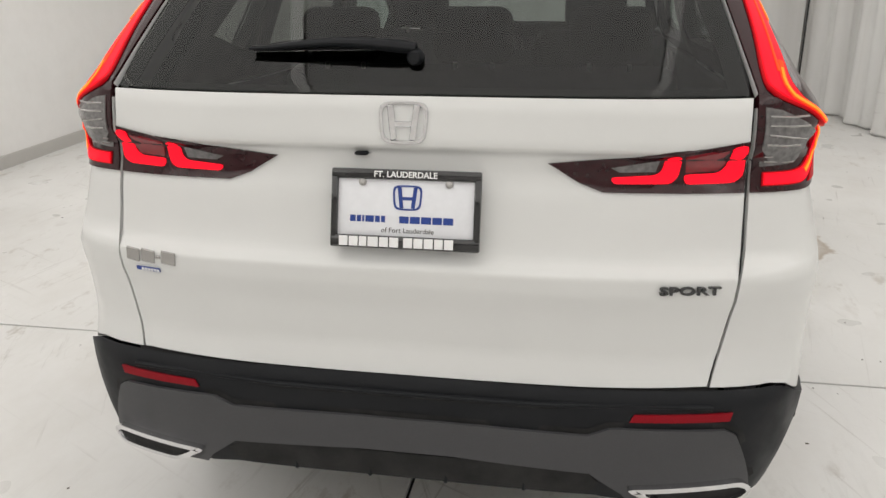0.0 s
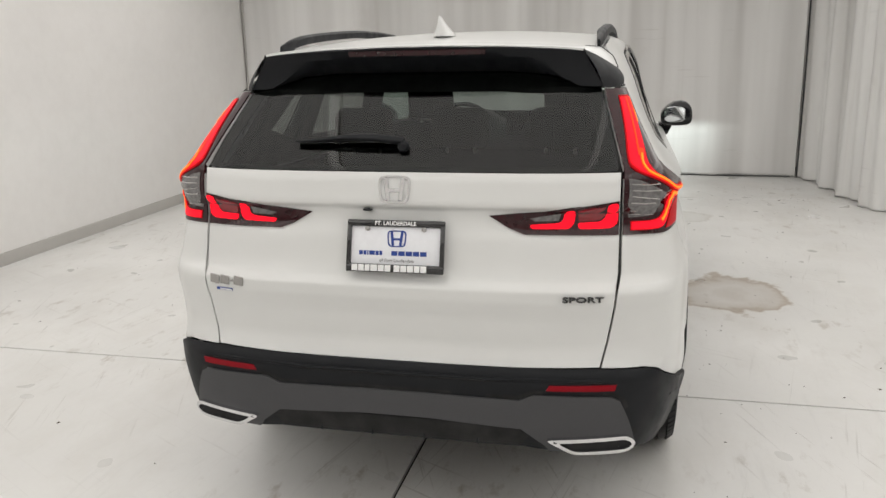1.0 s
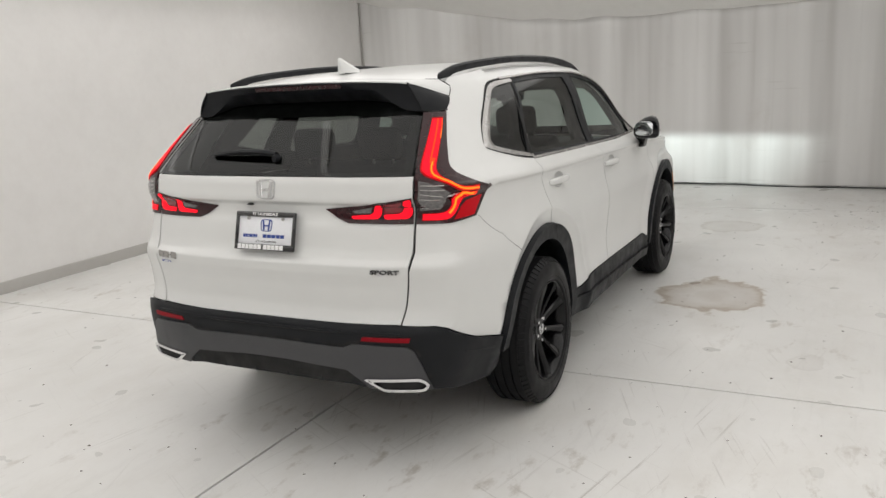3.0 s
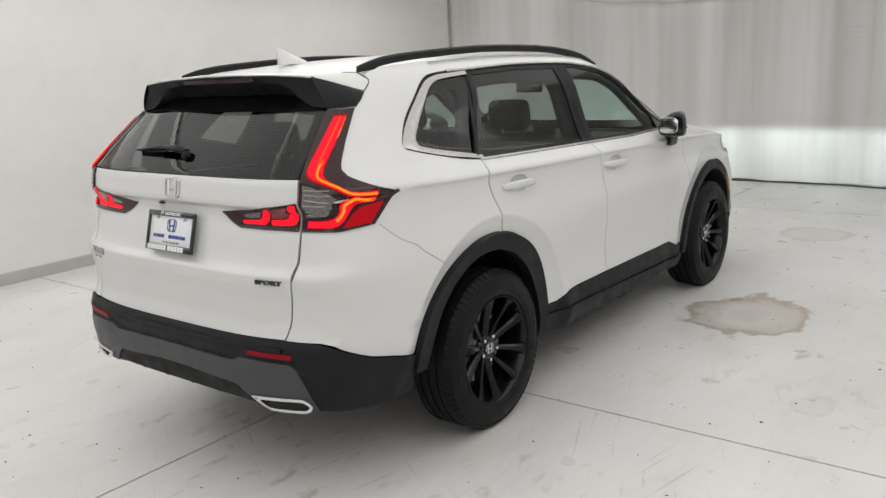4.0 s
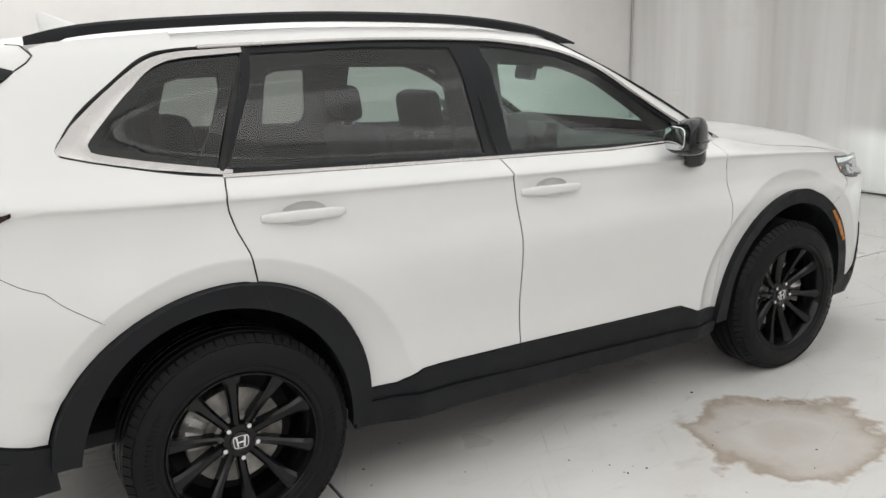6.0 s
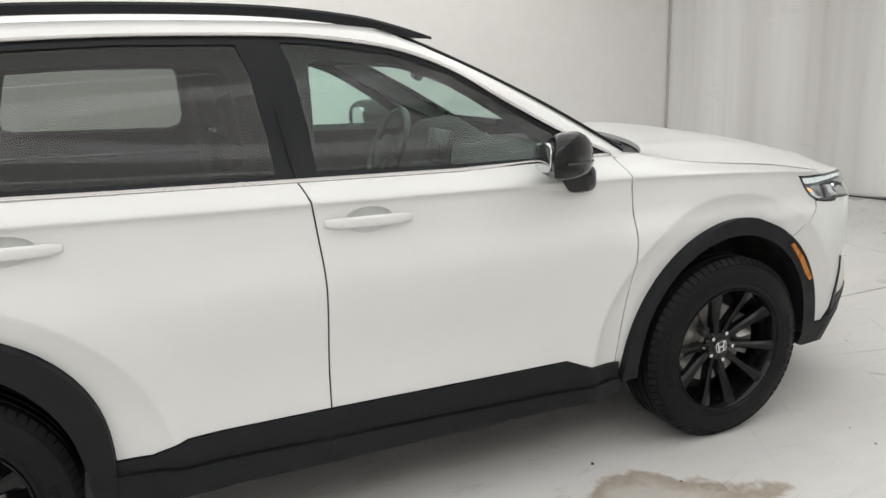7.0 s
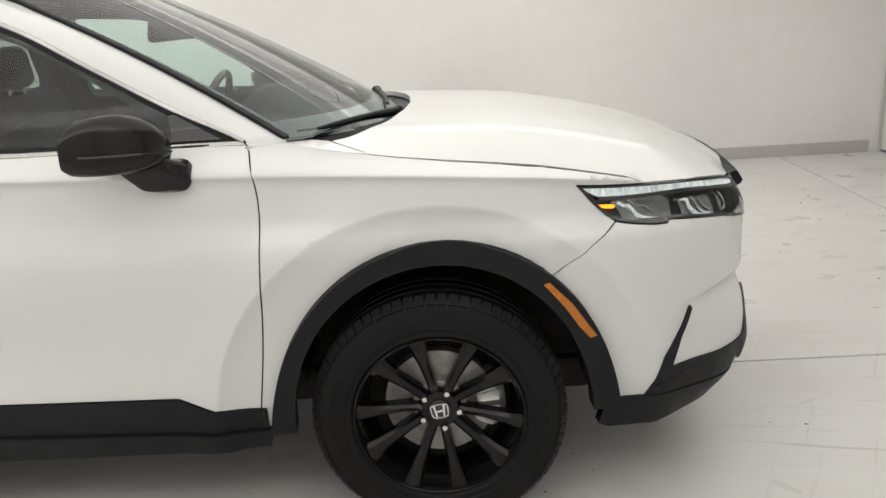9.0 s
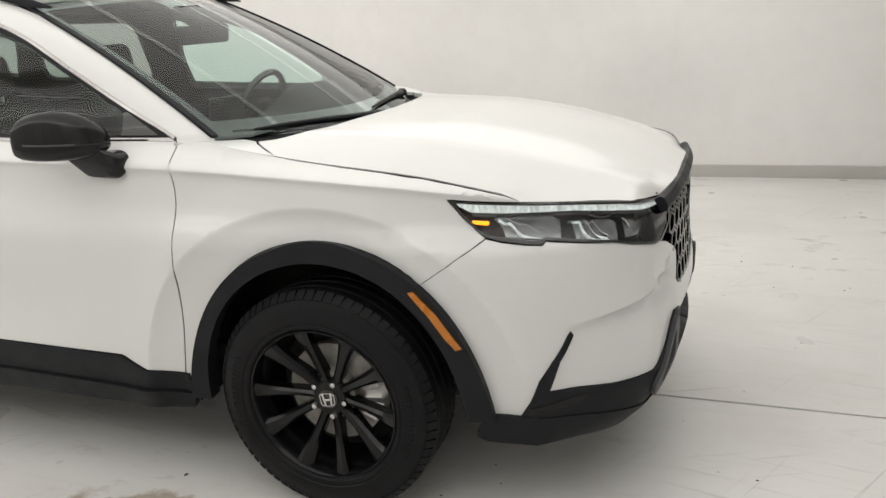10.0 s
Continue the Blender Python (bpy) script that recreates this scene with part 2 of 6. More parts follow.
FLOOR = mat_floor()
WALL = mat_wall("white_wall_paint", (0.83, 0.815, 0.80), 0.06, 0.02, 0.30, 0.5, 1.0)
CURTAIN = mat_curtain()
CEILING = mat_wall("white_ceiling_vinyl", (0.82, 0.81, 0.79), 0.04, 0.1)
BASE = mat_wall("grey_baseboard", (0.50, 0.485, 0.46), 0.1, 0.05)
TUBE = mat_glow("lit_diffuser", (1.0, 0.98, 0.95), 0.55)
DEBRIS = mat_plain("dry_debris", (0.07, 0.055, 0.04), 0.8)

# ---- mesh helpers ----


def link_mesh(name, verts, faces, mat, parent=None, label="", smooth=True, normals=None):
    me = bpy.data.meshes.new(name)
    me.from_pydata([tuple(map(float, v)) for v in verts], [], [tuple(map(int, f)) for f in faces])
    me.materials.append(mat)
    if smooth:
        me.polygons.foreach_set("use_smooth", [True] * len(me.polygons))
    if normals is not None:
        me.normals_split_custom_set_from_vertices([tuple(map(float, n)) for n in normals])
    me.update()
    ob = new(name, me)
    if parent:
        ob.parent = parent
    if label:
        tagged(ob, label)
    return ob


def part(name, bm, mat, parent=None, label="", smooth=True, sharp=35):
    """Links a bmesh as one mesh object under a thing or a part."""
    me = bpy.data.meshes.new(name)
    bmesh.ops.recalc_face_normals(bm, faces=bm.faces)
    bm.to_mesh(me)
    bm.free()
    me.materials.append(mat)
    if smooth:
        me.polygons.foreach_set("use_smooth", [True] * len(me.polygons))
        me.set_sharp_from_angle(angle=radians(sharp))
    ob = new(name, me)
    if parent:
        ob.parent = parent
    if label:
        tagged(ob, label)
    return ob


def box(bm, size, at=(0, 0, 0), m=None, bevel=0.0, segs=2):
    mat = Matrix.Translation(at) @ (m or Matrix()) @ Matrix.Diagonal((*size, 1))
    g = bmesh.ops.create_cube(bm, size=1, matrix=mat)
    if bevel:
        es = list({e for v in g["verts"] for e in v.link_edges})
        bmesh.ops.bevel(bm, geom=es, offset=bevel, segments=segs, profile=0.5, affect="EDGES")


def lathe(profile, segs, axis="x", at=(0, 0, 0), closed=False):
    """A bmesh turned round an axis; the profile is (along the axis, radius)."""
    bm = bmesh.new()
    rings = []
    for a, r in profile:
        ring = []
        for i in range(segs):
            w = 2 * math.pi * i / segs
            p = (a, r * math.cos(w), r * math.sin(w)) if axis == "x" else (r * math.cos(w), r * math.sin(w), a) if axis == "z" else (r * math.cos(w), a, r * math.sin(w))
            ring.append(bm.verts.new(Vector(p) + Vector(at)))
        rings.append(ring)
    pairs = list(zip(rings, rings[1:])) + ([(rings[-1], rings[0])] if closed else [])
    for ra, rb in pairs:
        for i in range(segs):
            j = (i + 1) % segs
            bm.faces.new((ra[i], ra[j], rb[j], rb[i]))
    if not closed:
        for ring, (a, r) in ((rings[0], profile[0]), (rings[-1], profile[-1])):
            if r < 0.004:
                bmesh.ops.pointmerge(bm, verts=ring, merge_co=sum((v.co for v in ring), Vector()) / segs)
    return bm


def loft(name, rows, mat, parent=None, label="", closed=False, caps=False, sharp=40):
    """A skin over rows of points, all rows of one length; closed: each row is a loop."""
    bm = bmesh.new()
    vs = [[bm.verts.new(p) for p in row] for row in rows]
    n = len(vs[0])
    for ra, rb in zip(vs, vs[1:]):
        for i in range(n if closed else n - 1):
            j = (i + 1) % n
            bm.faces.new((ra[i], ra[j], rb[j], rb[i]))
    if caps:
        bm.faces.new(vs[0])
        bm.faces.new(vs[-1][::-1])
    return part(name, bm, mat, parent, label, sharp=sharp)


def tube(name, points, radius, mat, parent=None, label="", sides=10, flat=1.0):
    """A rod along points; flat squeezes it in height."""
    pts = [Vector(p) for p in points]
    rows = []
    for i, p in enumerate(pts):
        d = (pts[min(i + 1, len(pts) - 1)] - pts[max(i - 1, 0)]).normalized()
        up = Vector((0, 0, 1)) if abs(d.z) < 0.9 else Vector((1, 0, 0))
        side = d.cross(up).normalized()
        up = side.cross(d)
        r = radius[i] if isinstance(radius, (list, tuple)) else radius
        rows.append([p + side * r * math.cos(2 * math.pi * k / sides) + up * r * flat * math.sin(2 * math.pi * k / sides) for k in range(sides)])
    return loft(name, rows, mat, parent, label, closed=True, caps=True)


def smooth_line(pts, step=0.03, loop=False):
    """A Catmull-Rom line through the points, cut into short steps."""
    p = [np.array(q, float) for q in pts]
    n = len(p)
    out = []
    for i in range(n if loop else n - 1):
        a, b, c, d = (p[(i + k) % n] if loop else p[min(max(i + k, 0), n - 1)] for k in (-1, 0, 1, 2))
        k = max(1, int(np.ceil(np.linalg.norm(c - b) / step)))
        for s in np.arange(k) / k:
            out.append(0.5 * (2 * b + (c - a) * s + (2 * a - 5 * b + 4 * c - d) * s * s + (3 * b - a - 3 * c + d) * s ** 3))
    if not loop:
        out.append(p[-1])
    return [tuple(q) for q in out]


def text_mesh(name, body, size, mat, m, parent, depth=0.001, bold=0.0, label="", stretch=1.0, sub=0.0):
    """Letters in the built-in font as a mesh; the text's middle lies at m."""
    cu = bpy.data.curves.new(name, "FONT")
    cu.body, cu.size, cu.extrude, cu.offset = body, size, depth, bold
    cu.align_x, cu.align_y = "CENTER", "CENTER"
    cu.resolution_u = 3
    ob = bpy.data.objects.new(name, cu)
    scene.collection.objects.link(ob)
    bpy.context.view_layer.update()
    me = bpy.data.meshes.new_from_object(ob.evaluated_get(bpy.context.evaluated_depsgraph_get()))
    bpy.data.objects.remove(ob)
    bpy.data.curves.remove(cu)
    me.transform(m @ Matrix.Diagonal((stretch, 1, 1, 1)))
    me.materials.clear()
    me.materials.append(mat)
    t = new(name, me)
    t.parent = parent
    return tagged(t, label) if label else t

# ---- the booth ----


def slab(name, x0, x1, y0, y1, parent):
    bm = bmesh.new()
    box(bm, (x1 - x0, y1 - y0, 0.1), ((x0 + x1) / 2, (y0 + y1) / 2, -0.05), bevel=0.002, segs=1)
    return part(name, bm, FLOOR, parent)


def build_floor():
    bm = bmesh.new()
    box(bm, (10.4, 16.4, 0.1), (0.2, 0.5, -0.063))
    floor = tagged(part("floor", bm, DARK), "scuffed pale grey painted concrete floor with thin dark joints", "floor", kind="structure")
    xs, ys = (-4.6, -0.118, 5.0), (-7.2, -4.9, 0.37, 5.62, 8.2)
    for xa_, xb_ in zip(xs, xs[1:]):
        for ya_, yb_ in zip(ys, ys[1:]):
            slab("slab", xa_ + 0.006, xb_ - 0.006, ya_ + 0.006, yb_ - 0.006, floor)
    return floor


def build_walls():
    def wall(name, x0, x1, y0, y1, label, mat=WALL):
        bm = bmesh.new()
        box(bm, (x1 - x0, y1 - y0, 3.4), ((x0 + x1) / 2, (y0 + y1) / 2, 1.7 - 0.012))
        return tagged(part(name, bm, mat), label, "wall", kind="structure")

    wall("wall_west", -4.40, -4.20, -7.0, 8.0, "smooth white painted booth wall")
    wall("wall_south", -4.40, 4.7, -7.2, -7.0, "smooth white painted booth wall")
    wall("wall_east", 4.5, 4.7, -7.0, 8.0, "smooth white painted booth wall")
    wall("wall_north", -4.40, 4.7, 8.0, 8.2, "white painted wall behind the curtain")
    bm = bmesh.new()
    box(bm, (0.018, 13.4, 0.105), (-4.191, -0.30, 0.0505), bevel=0.004, segs=1)
    tagged(part("baseboard", bm, BASE), "dusty grey baseboard along the white wall", "baseboard", kind="structure")
    bm = bmesh.new()
    box(bm, (9.10, 15.2, 0.1), (0.15, 0.5, 3.35))
    tagged(part("ceiling", bm, CEILING), "white booth ceiling", "ceiling", kind="structure")


def curtain(name, line, height, folds, depth, label, hem=0.02):
    """A hanging sheet along a plan line, with vertical folds that grow towards the hem."""
    pts = smooth_line(line, 0.03)
    n = len(pts)
    arc = [0.0]
    for a, b in zip(pts, pts[1:]):
        arc.append(arc[-1] + math.dist(a, b))
    zs = [0.004, 0.03, 0.12, 0.4, 0.8, 1.3, 1.9, 2.5, height]
    verts, faces = [], []
    for sheet in (0, 1):
        for z in zs:
            for i, (x, y) in enumerate(pts):
                a, b = pts[max(i - 1, 0)], pts[min(i + 1, n - 1)]
                l = math.dist(a, b)
                nx, ny = (b[1] - a[1]) / l, -(b[0] - a[0]) / l
                s = arc[i]
                g = 0.25 + 0.75 * (1 - z / height) ** 0.7
                w = depth * g * (math.sin(s * folds) + 0.6 * math.sin(s * folds * 2.3 + 1.3 + 0.4 * z) + 0.35 * noise.noise((s * 3, z * 0.6, folds)))
                w += sheet * 0.004
                zz = z + (hem * noise.noise((s * 2.2, 4.0, 0)) + hem * 0.5 if z < 0.2 else 0)
                verts.append((x + nx * w, y + ny * w, max(zz, 0.003)))
    m = len(zs)
    for sheet in (0, 1):
        o = sheet * m * n
        for k in range(m - 1):
            for i in range(n - 1):
                f = (o + k * n + i, o + k * n + i + 1, o + (k + 1) * n + i + 1, o + (k + 1) * n + i)
                faces.append(f if sheet else f[::-1])
    for i in range(n - 1):
        faces.append((i, i + 1, m * n + i + 1, m * n + i))
    return tagged(link_mesh(name, verts, faces, CURTAIN), label, "curtain", kind="structure")


def build_drapes():
    back = [(-4.17, 6.52), (-3.60, 6.66), (-2.6, 7.0), (-1.6, 7.28), (-0.6, 7.36), (0.4, 7.30), (1.5, 7.20), (2.59, 7.10)]
    curtain("curtain_back", back, 3.3, 4.6, 0.026, "white vinyl sheet curtain hanging in soft folds")
    side = [(2.64, 7.13), (2.74, 6.6), (2.84, 6.0), (2.93, 5.3), (3.20, 4.7), (3.75, 4.2), (4.25, 3.4), (4.42, 1.5), (4.42, -2.5), (4.42, -6.9)]
    curtain("curtain_side", side, 3.3, 10.5, 0.045, "white vinyl curtain hanging in deep pleats")
    hem = [(x, y - 0.035 + 0.008 * math.sin(x * 5), 0.012 + 0.006 * math.sin(x * 3.1)) for x, y in smooth_line(back, 0.1)[2:-1]]
    tube("curtain_hem", hem, 0.0065, SEAM, None, sides=8)
    tagged(bpy.data.objects["curtain_hem"], "dark weighted rope along the curtain's hem", "curtain edge", kind="structure")
    # the dark edge strip where the two sheets meet
    tube("curtain_edge", [(2.61, 7.075, 0.01), (2.613, 7.072, 1.2), (2.605, 7.075, 2.2), (2.61, 7.075, 3.3)], 0.008, SEAM, None)
    tagged(bpy.data.objects["curtain_edge"], "dark rope edge where two curtain sheets meet", "curtain edge", kind="structure")
    tube("corner_edge", [(-4.182, 6.50, 0.0), (-4.178, 6.502, 1.4), (-4.183, 6.50, 3.3)], 0.012, BASE, None)
    tagged(bpy.data.objects["corner_edge"], "grey edge strip where curtain meets wall", "curtain edge", kind="structure")


def build_sag():
    """The slack vinyl skirt that hangs from the ceiling over the far curtain."""
    verts, faces, nx, ny = [], [], 60, 10
    for j in range(ny + 1):
        for i in range(nx + 1):
            x = -4.17 + 6.77 * i / nx
            v = j / ny
            back_y = float(np.interp(x, (-4.1, -2.6, -0.6, 2.6), (6.42, 6.95, 7.28, 7.05)))
            low = 2.62 - 0.42 * math.sin(min(1.0, (x + 4.1) / 3.4) * math.pi / 2) + 0.05 * noise.noise((x * 1.7, 2, 1))
            y = back_y - 0.03 - 2.2 * v
            z = low + (3.26 - low) * (v ** 0.8) + 0.04 * noise.noise((x * 2, v * 5, 3)) * (1 - v)
            verts.append((x, y, z))
    for j in range(ny):
        for i in range(nx):
            a = j * (nx + 1) + i
            faces.append((a, a + 1, a + nx + 2, a + nx + 1))
    tagged(link_mesh("ceiling_skirt", verts, faces, CEILING), "slack white vinyl skirt under the ceiling", "ceiling", kind="structure")


def build_lamps():
    """The ceiling is one stretched, backlit sheet with four tubes under it."""
    bm = bmesh.new()
    box(bm, (7.5, 12.7, 0.02), (0.15, 0.3, CEIL + 0.002), bevel=0.004, segs=1)
    sheet = tagged(part("light_ceiling", bm, TUBE), "backlit white stretched ceiling sheet", "light ceiling", kind="structure")
    first = tagged(new("ceiling_light"), "long slim white tube light under the ceiling sheet", "ceiling light", "booth tube lights")
    bm = bmesh.new()
    box(bm, (0.09, 11.1, 0.03), (0, 0, 0.012), bevel=0.008)
    part("housing", bm, CEILING, first)
    first.matrix_world = pose(TUBE_X[0], 0, CEIL - 0.036)
    for lx in TUBE_X[1:]:
        copy_thing(first, pose(lx, 0, CEIL - 0.036))


def build_debris():
    """Crumbs and dry flakes swept about on the floor."""
    rng = random.Random(4)
    bm = bmesh.new()
    spots = [(rng.uniform(-3.8, 2.6), rng.uniform(-2.6, 6.8)) for _ in range(330)]
    spots += [(rng.gauss(1.4, 0.6), rng.gauss(0.6, 0.9)) for _ in range(40)] + [(rng.gauss(2.0, 0.4), rng.gauss(5.6, 0.6)) for _ in range(30)]
    for x, y in spots:
        if (x > 2.5 and y > 4.5) or y > 6.5 and x < -2:
            continue
        r = rng.uniform(0.0025, 0.008) * (1.8 if rng.random() < 0.12 else 1)
        k = rng.randint(4, 6)
        w0 = rng.uniform(0, 6.28)
        ring = [bm.verts.new((x + r * rng.uniform(0.4, 1.2) * math.cos(w0 + 6.28 * i / k), y + r * rng.uniform(0.4, 1.2) * math.sin(w0 + 6.28 * i / k), 0.0008)) for i in range(k)]
        tip = bm.verts.new((x, y, 0.0008 + r * rng.uniform(0.2, 0.6)))
        for i in range(k):
            bm.faces.new((ring[i], ring[(i + 1) % k], tip))
    tagged(part("floor_debris", bm, DEBRIS, smooth=False), "dark crumbs and dry flakes scattered on the floor", "debris", kind="stuff")


build_floor()
build_walls()
build_drapes()
build_sag()
build_lamps()
build_debris()

# ---- the car's outer skin: rear face, rounded corners, sides and nose as one wrap S(u, z) ----


def pchip(zs, xs, z):
    """Monotone cubic through knots zs (K, N) and xs (K, N), read at z (N)."""
    h = np.diff(zs, axis=0)
    d = np.diff(xs, axis=0) / np.maximum(h, 1e-6)
    m = np.zeros_like(xs)
    same = d[1:] * d[:-1] > 0
    w1, w2 = 2 * h[1:] + h[:-1], h[1:] + 2 * h[:-1]
    with np.errstate(divide="ignore", invalid="ignore"):
        inner = (w1 + w2) / (w1 / d[:-1] + w2 / d[1:])
    m[1:-1] = np.where(same, inner, 0)
    m[0], m[-1] = d[0], d[-1]
    z = np.clip(z, zs[0], zs[-1])
    k = np.clip((z[None] >= zs).sum(0) - 1, 0, len(zs) - 2)
    c = np.arange(zs.shape[1])
    s, hh = (z - zs[k, c]) / np.maximum(h[k, c], 1e-6), h[k, c]
    return ((2 * s ** 3 - 3 * s ** 2 + 1) * xs[k, c] + (s ** 3 - 2 * s ** 2 + s) * hh * m[k, c]
            + (-2 * s ** 3 + 3 * s ** 2) * xs[k + 1, c] + (s ** 3 - s ** 2) * hh * m[k + 1, c])


def curve1(ks, vs, q):
    q = np.atleast_1d(np.asarray(q, float))
    return pchip(np.repeat(np.array(ks, float)[:, None], len(q), 1), np.repeat(np.array(vs, float)[:, None], len(q), 1), q)


Y_ST = (-0.9, -0.55, -0.2, 0.2, 0.6, 1.1, 1.6, 2.0, 2.3, 2.5, 2.7, 3.1, 3.5)
LEVELS = (  # heights and half widths along the stations, from the sill up to the roof
    ((0.26,) * 13, (0.76, 0.81, 0.87, 0.875, 0.872, 0.868, 0.868, 0.87, 0.875, 0.88, 0.88, 0.85, 0.75)),
    ((0.42,) * 13, (0.84, 0.872, 0.895, 0.900, 0.905, 0.905, 0.905, 0.900, 0.893, 0.893, 0.893, 0.87, 0.77)),
    ((0.60,) * 13, (0.875, 0.903, 0.908, 0.905, 0.893, 0.889, 0.890, 0.895, 0.900, 0.902, 0.902, 0.880, 0.782)),
    ((0.86,) * 13, (0.872, 0.905, 0.914, 0.913, 0.911, 0.909, 0.908, 0.909, 0.909, 0.906, 0.898, 0.862, 0.764)),
    ((1.098, 1.081, 1.064, 1.047, 1.033, 1.017, 1.002, 0.989, 0.977, 0.967, 0.955, 0.917, 0.865), (0.8435, 0.8655, 0.8835, 0.8865, 0.8855, 0.8825, 0.8805, 0.8775, 0.8735, 0.8695, 0.8625, 0.8195, 0.7135)),
    ((1.175, 1.158, 1.141, 1.124, 1.110, 1.094, 1.079, 1.066, 1.054, 1.044, 1.032, 0.994, 0.942), (0.8385, 0.8605, 0.8785, 0.8815, 0.8805, 0.8775, 0.8755, 0.8725, 0.8685, 0.8645, 0.8575, 0.8145, 0.7085)),
    ((1.197, 1.180, 1.163, 1.146, 1.132, 1.116, 1.101, 1.088, 1.076, 1.066, 1.054, 1.016, 0.964), (0.8445, 0.8665, 0.8845, 0.8875, 0.8865, 0.8835, 0.8815, 0.8785, 0.8745, 0.8705, 0.8635, 0.8205, 0.7145)),
    ((1.203, 1.186, 1.169, 1.152, 1.138, 1.122, 1.107, 1.094, 1.082, 1.072, 1.060, 1.022, 0.970), (0.850, 0.872, 0.890, 0.893, 0.892, 0.889, 0.887, 0.884, 0.880, 0.876, 0.869, 0.826, 0.720)),
    ((1.27, 1.26, 1.25, 1.225, 1.21, 1.188, 1.174, 1.165, 1.150, 1.117, 1.090, 1.047, 0.99), (0.82, 0.825, 0.83, 0.832, 0.83, 0.825, 0.815, 0.80, 0.782, 0.763, 0.749, 0.735, 0.65)),
    ((1.605,) * 13, (0.57, 0.612, 0.655, 0.675, 0.678, 0.675, 0.665, 0.64, 0.61, 0.60, 0.59, 0.57, 0.55)),
    ((1.66,) * 13, (0.52, 0.56, 0.60, 0.615, 0.62, 0.615, 0.60, 0.58, 0.55, 0.54, 0.53, 0.51, 0.50)),
)
SHOULDER = LEVELS[7][0]
AXLES = (0.0, 2.70)
HUB_Z = 0.365


Y_GRID = np.linspace(-0.95, 3.55, 451)
LEVEL_Z = [curve1(Y_ST, lv[0], Y_GRID) for lv in LEVELS]
LEVEL_X = [curve1(Y_ST, lv[1], Y_GRID) for lv in LEVELS]


def side_x(y, z):
    """Half width of the body side at (y, z), without the arches."""
    return pchip(np.array([np.interp(y, Y_GRID, v) for v in LEVEL_Z]), np.array([np.interp(y, Y_GRID, v) for v in LEVEL_X]), z)


def arch_swell(y, z):
    """A swell round each wheel with a crisp scoop towards the arch."""
    g = np.zeros_like(z)
    for ay in AXLES:
        r = np.hypot((y - ay) * 0.97, z - HUB_Z)
        s = np.clip((r - 0.60) / 0.16, 0, 1)
        g = g + 0.014 * (1 - s * s * (3 - 2 * s)) - 0.042 * (1 - np.exp(-np.clip(0.612 - r, 0, 0.3) / 0.075))
    return g


REAR_Z = (0.2, 0.3, 0.38, 0.46, 0.54, 0.61, 0.645, 0.665, 0.69, 0.74, 0.82, 0.880, 0.906, 0.938, 1.05, 1.125, 1.145, 1.16, 1.21, 1.262, 1.28, 1.34, 1.5, 1.56, 1.64)
REAR_Y = (-0.84, -0.95, -1.015, -1.04, -1.048, -1.052, -1.05, -1.034, -1.022, -1.010, -1.013, -1.024, -1.024, -0.996, -0.965, -0.944, -0.945, -0.963, -0.955, -0.943, -0.925, -0.862, -0.678, -0.61, -0.52)
NOSE_Z = (0.20, 0.28, 0.36, 0.45, 0.55, 0.65, 0.75, 0.85, 0.90, 0.95, 1.0, 1.05)
NOSE_Y = (3.52, 3.64, 3.698, 3.72, 3.722, 3.710, 3.705, 3.705, 3.69, 3.655, 3.60, 3.50)
REAR_GRID, NOSE_GRID = np.linspace(0.20, 1.64, 361), np.linspace(0.20, 1.05, 171)
REAR_LINE, NOSE_LINE = curve1(REAR_Z, REAR_Y, REAR_GRID), curve1(NOSE_Z, NOSE_Y, NOSE_GRID)
U_A, U_B, U_C, U_D, U_E = 0.70, 1.15, 4.65, 5.25, 5.81
Y_NOSE, X_NOSE = 3.0, 0.56


def rear_x(z):
    return np.interp(z, (1.27, 1.508, 1.62), (0.685, 0.611, 0.585))


def rear_y(x, z):
    return np.interp(z, REAR_GRID, REAR_LINE) + 0.23 * x ** 4


def corner_y(z):
    return np.interp(z, (1.2, 1.3, 1.5), (-0.50, -0.45, -0.38))


def nose_y(x, z):
    return np.interp(z, NOSE_GRID, NOSE_LINE) - 0.16 * x * x


def nose_dent(u, z):
    """The hollow under the ridge that runs from the bumper's corner towards the grille."""
    t = 0.635 + 0.20 * (u - 4.97) - z
    k = np.clip((u - 4.93) / 0.16, 0, 1) * np.clip((5.50 - u) / 0.15, 0, 1)
    return 0.034 * k * np.clip(t / 0.016, 0, 1) * np.clip(1 - t / 0.19, 0, 1) ** 1.4


def conic(a, b, da, db, s, w):
    """A rounded corner from a to b (2, N) that leaves along da and arrives along db."""
    det = da[0] * (-db[1]) - da[1] * (-db[0])
    r = b - a
    k = (r[0] * (-db[1]) - r[1] * (-db[0])) / det
    c = a + k * da
    den = (1 - s) ** 2 + 2 * w * s * (1 - s) + s ** 2
    return ((1 - s) ** 2 * a + 2 * w * s * (1 - s) * c + s ** 2 * b) / den


NOSE_ROUND = 0.60


def same_reach(s, w0, w1):
    """Where a corner of weight w1 has come as far along its chord as one of weight w0 has at s."""
    reach = lambda q, w: (w * q * (1 - q) + q * q) / ((1 - q) ** 2 + 2 * w * q * (1 - q) + q * q)
    q = np.linspace(0, 1, 201)
    return np.interp(reach(s, w0), reach(q, w1), q)


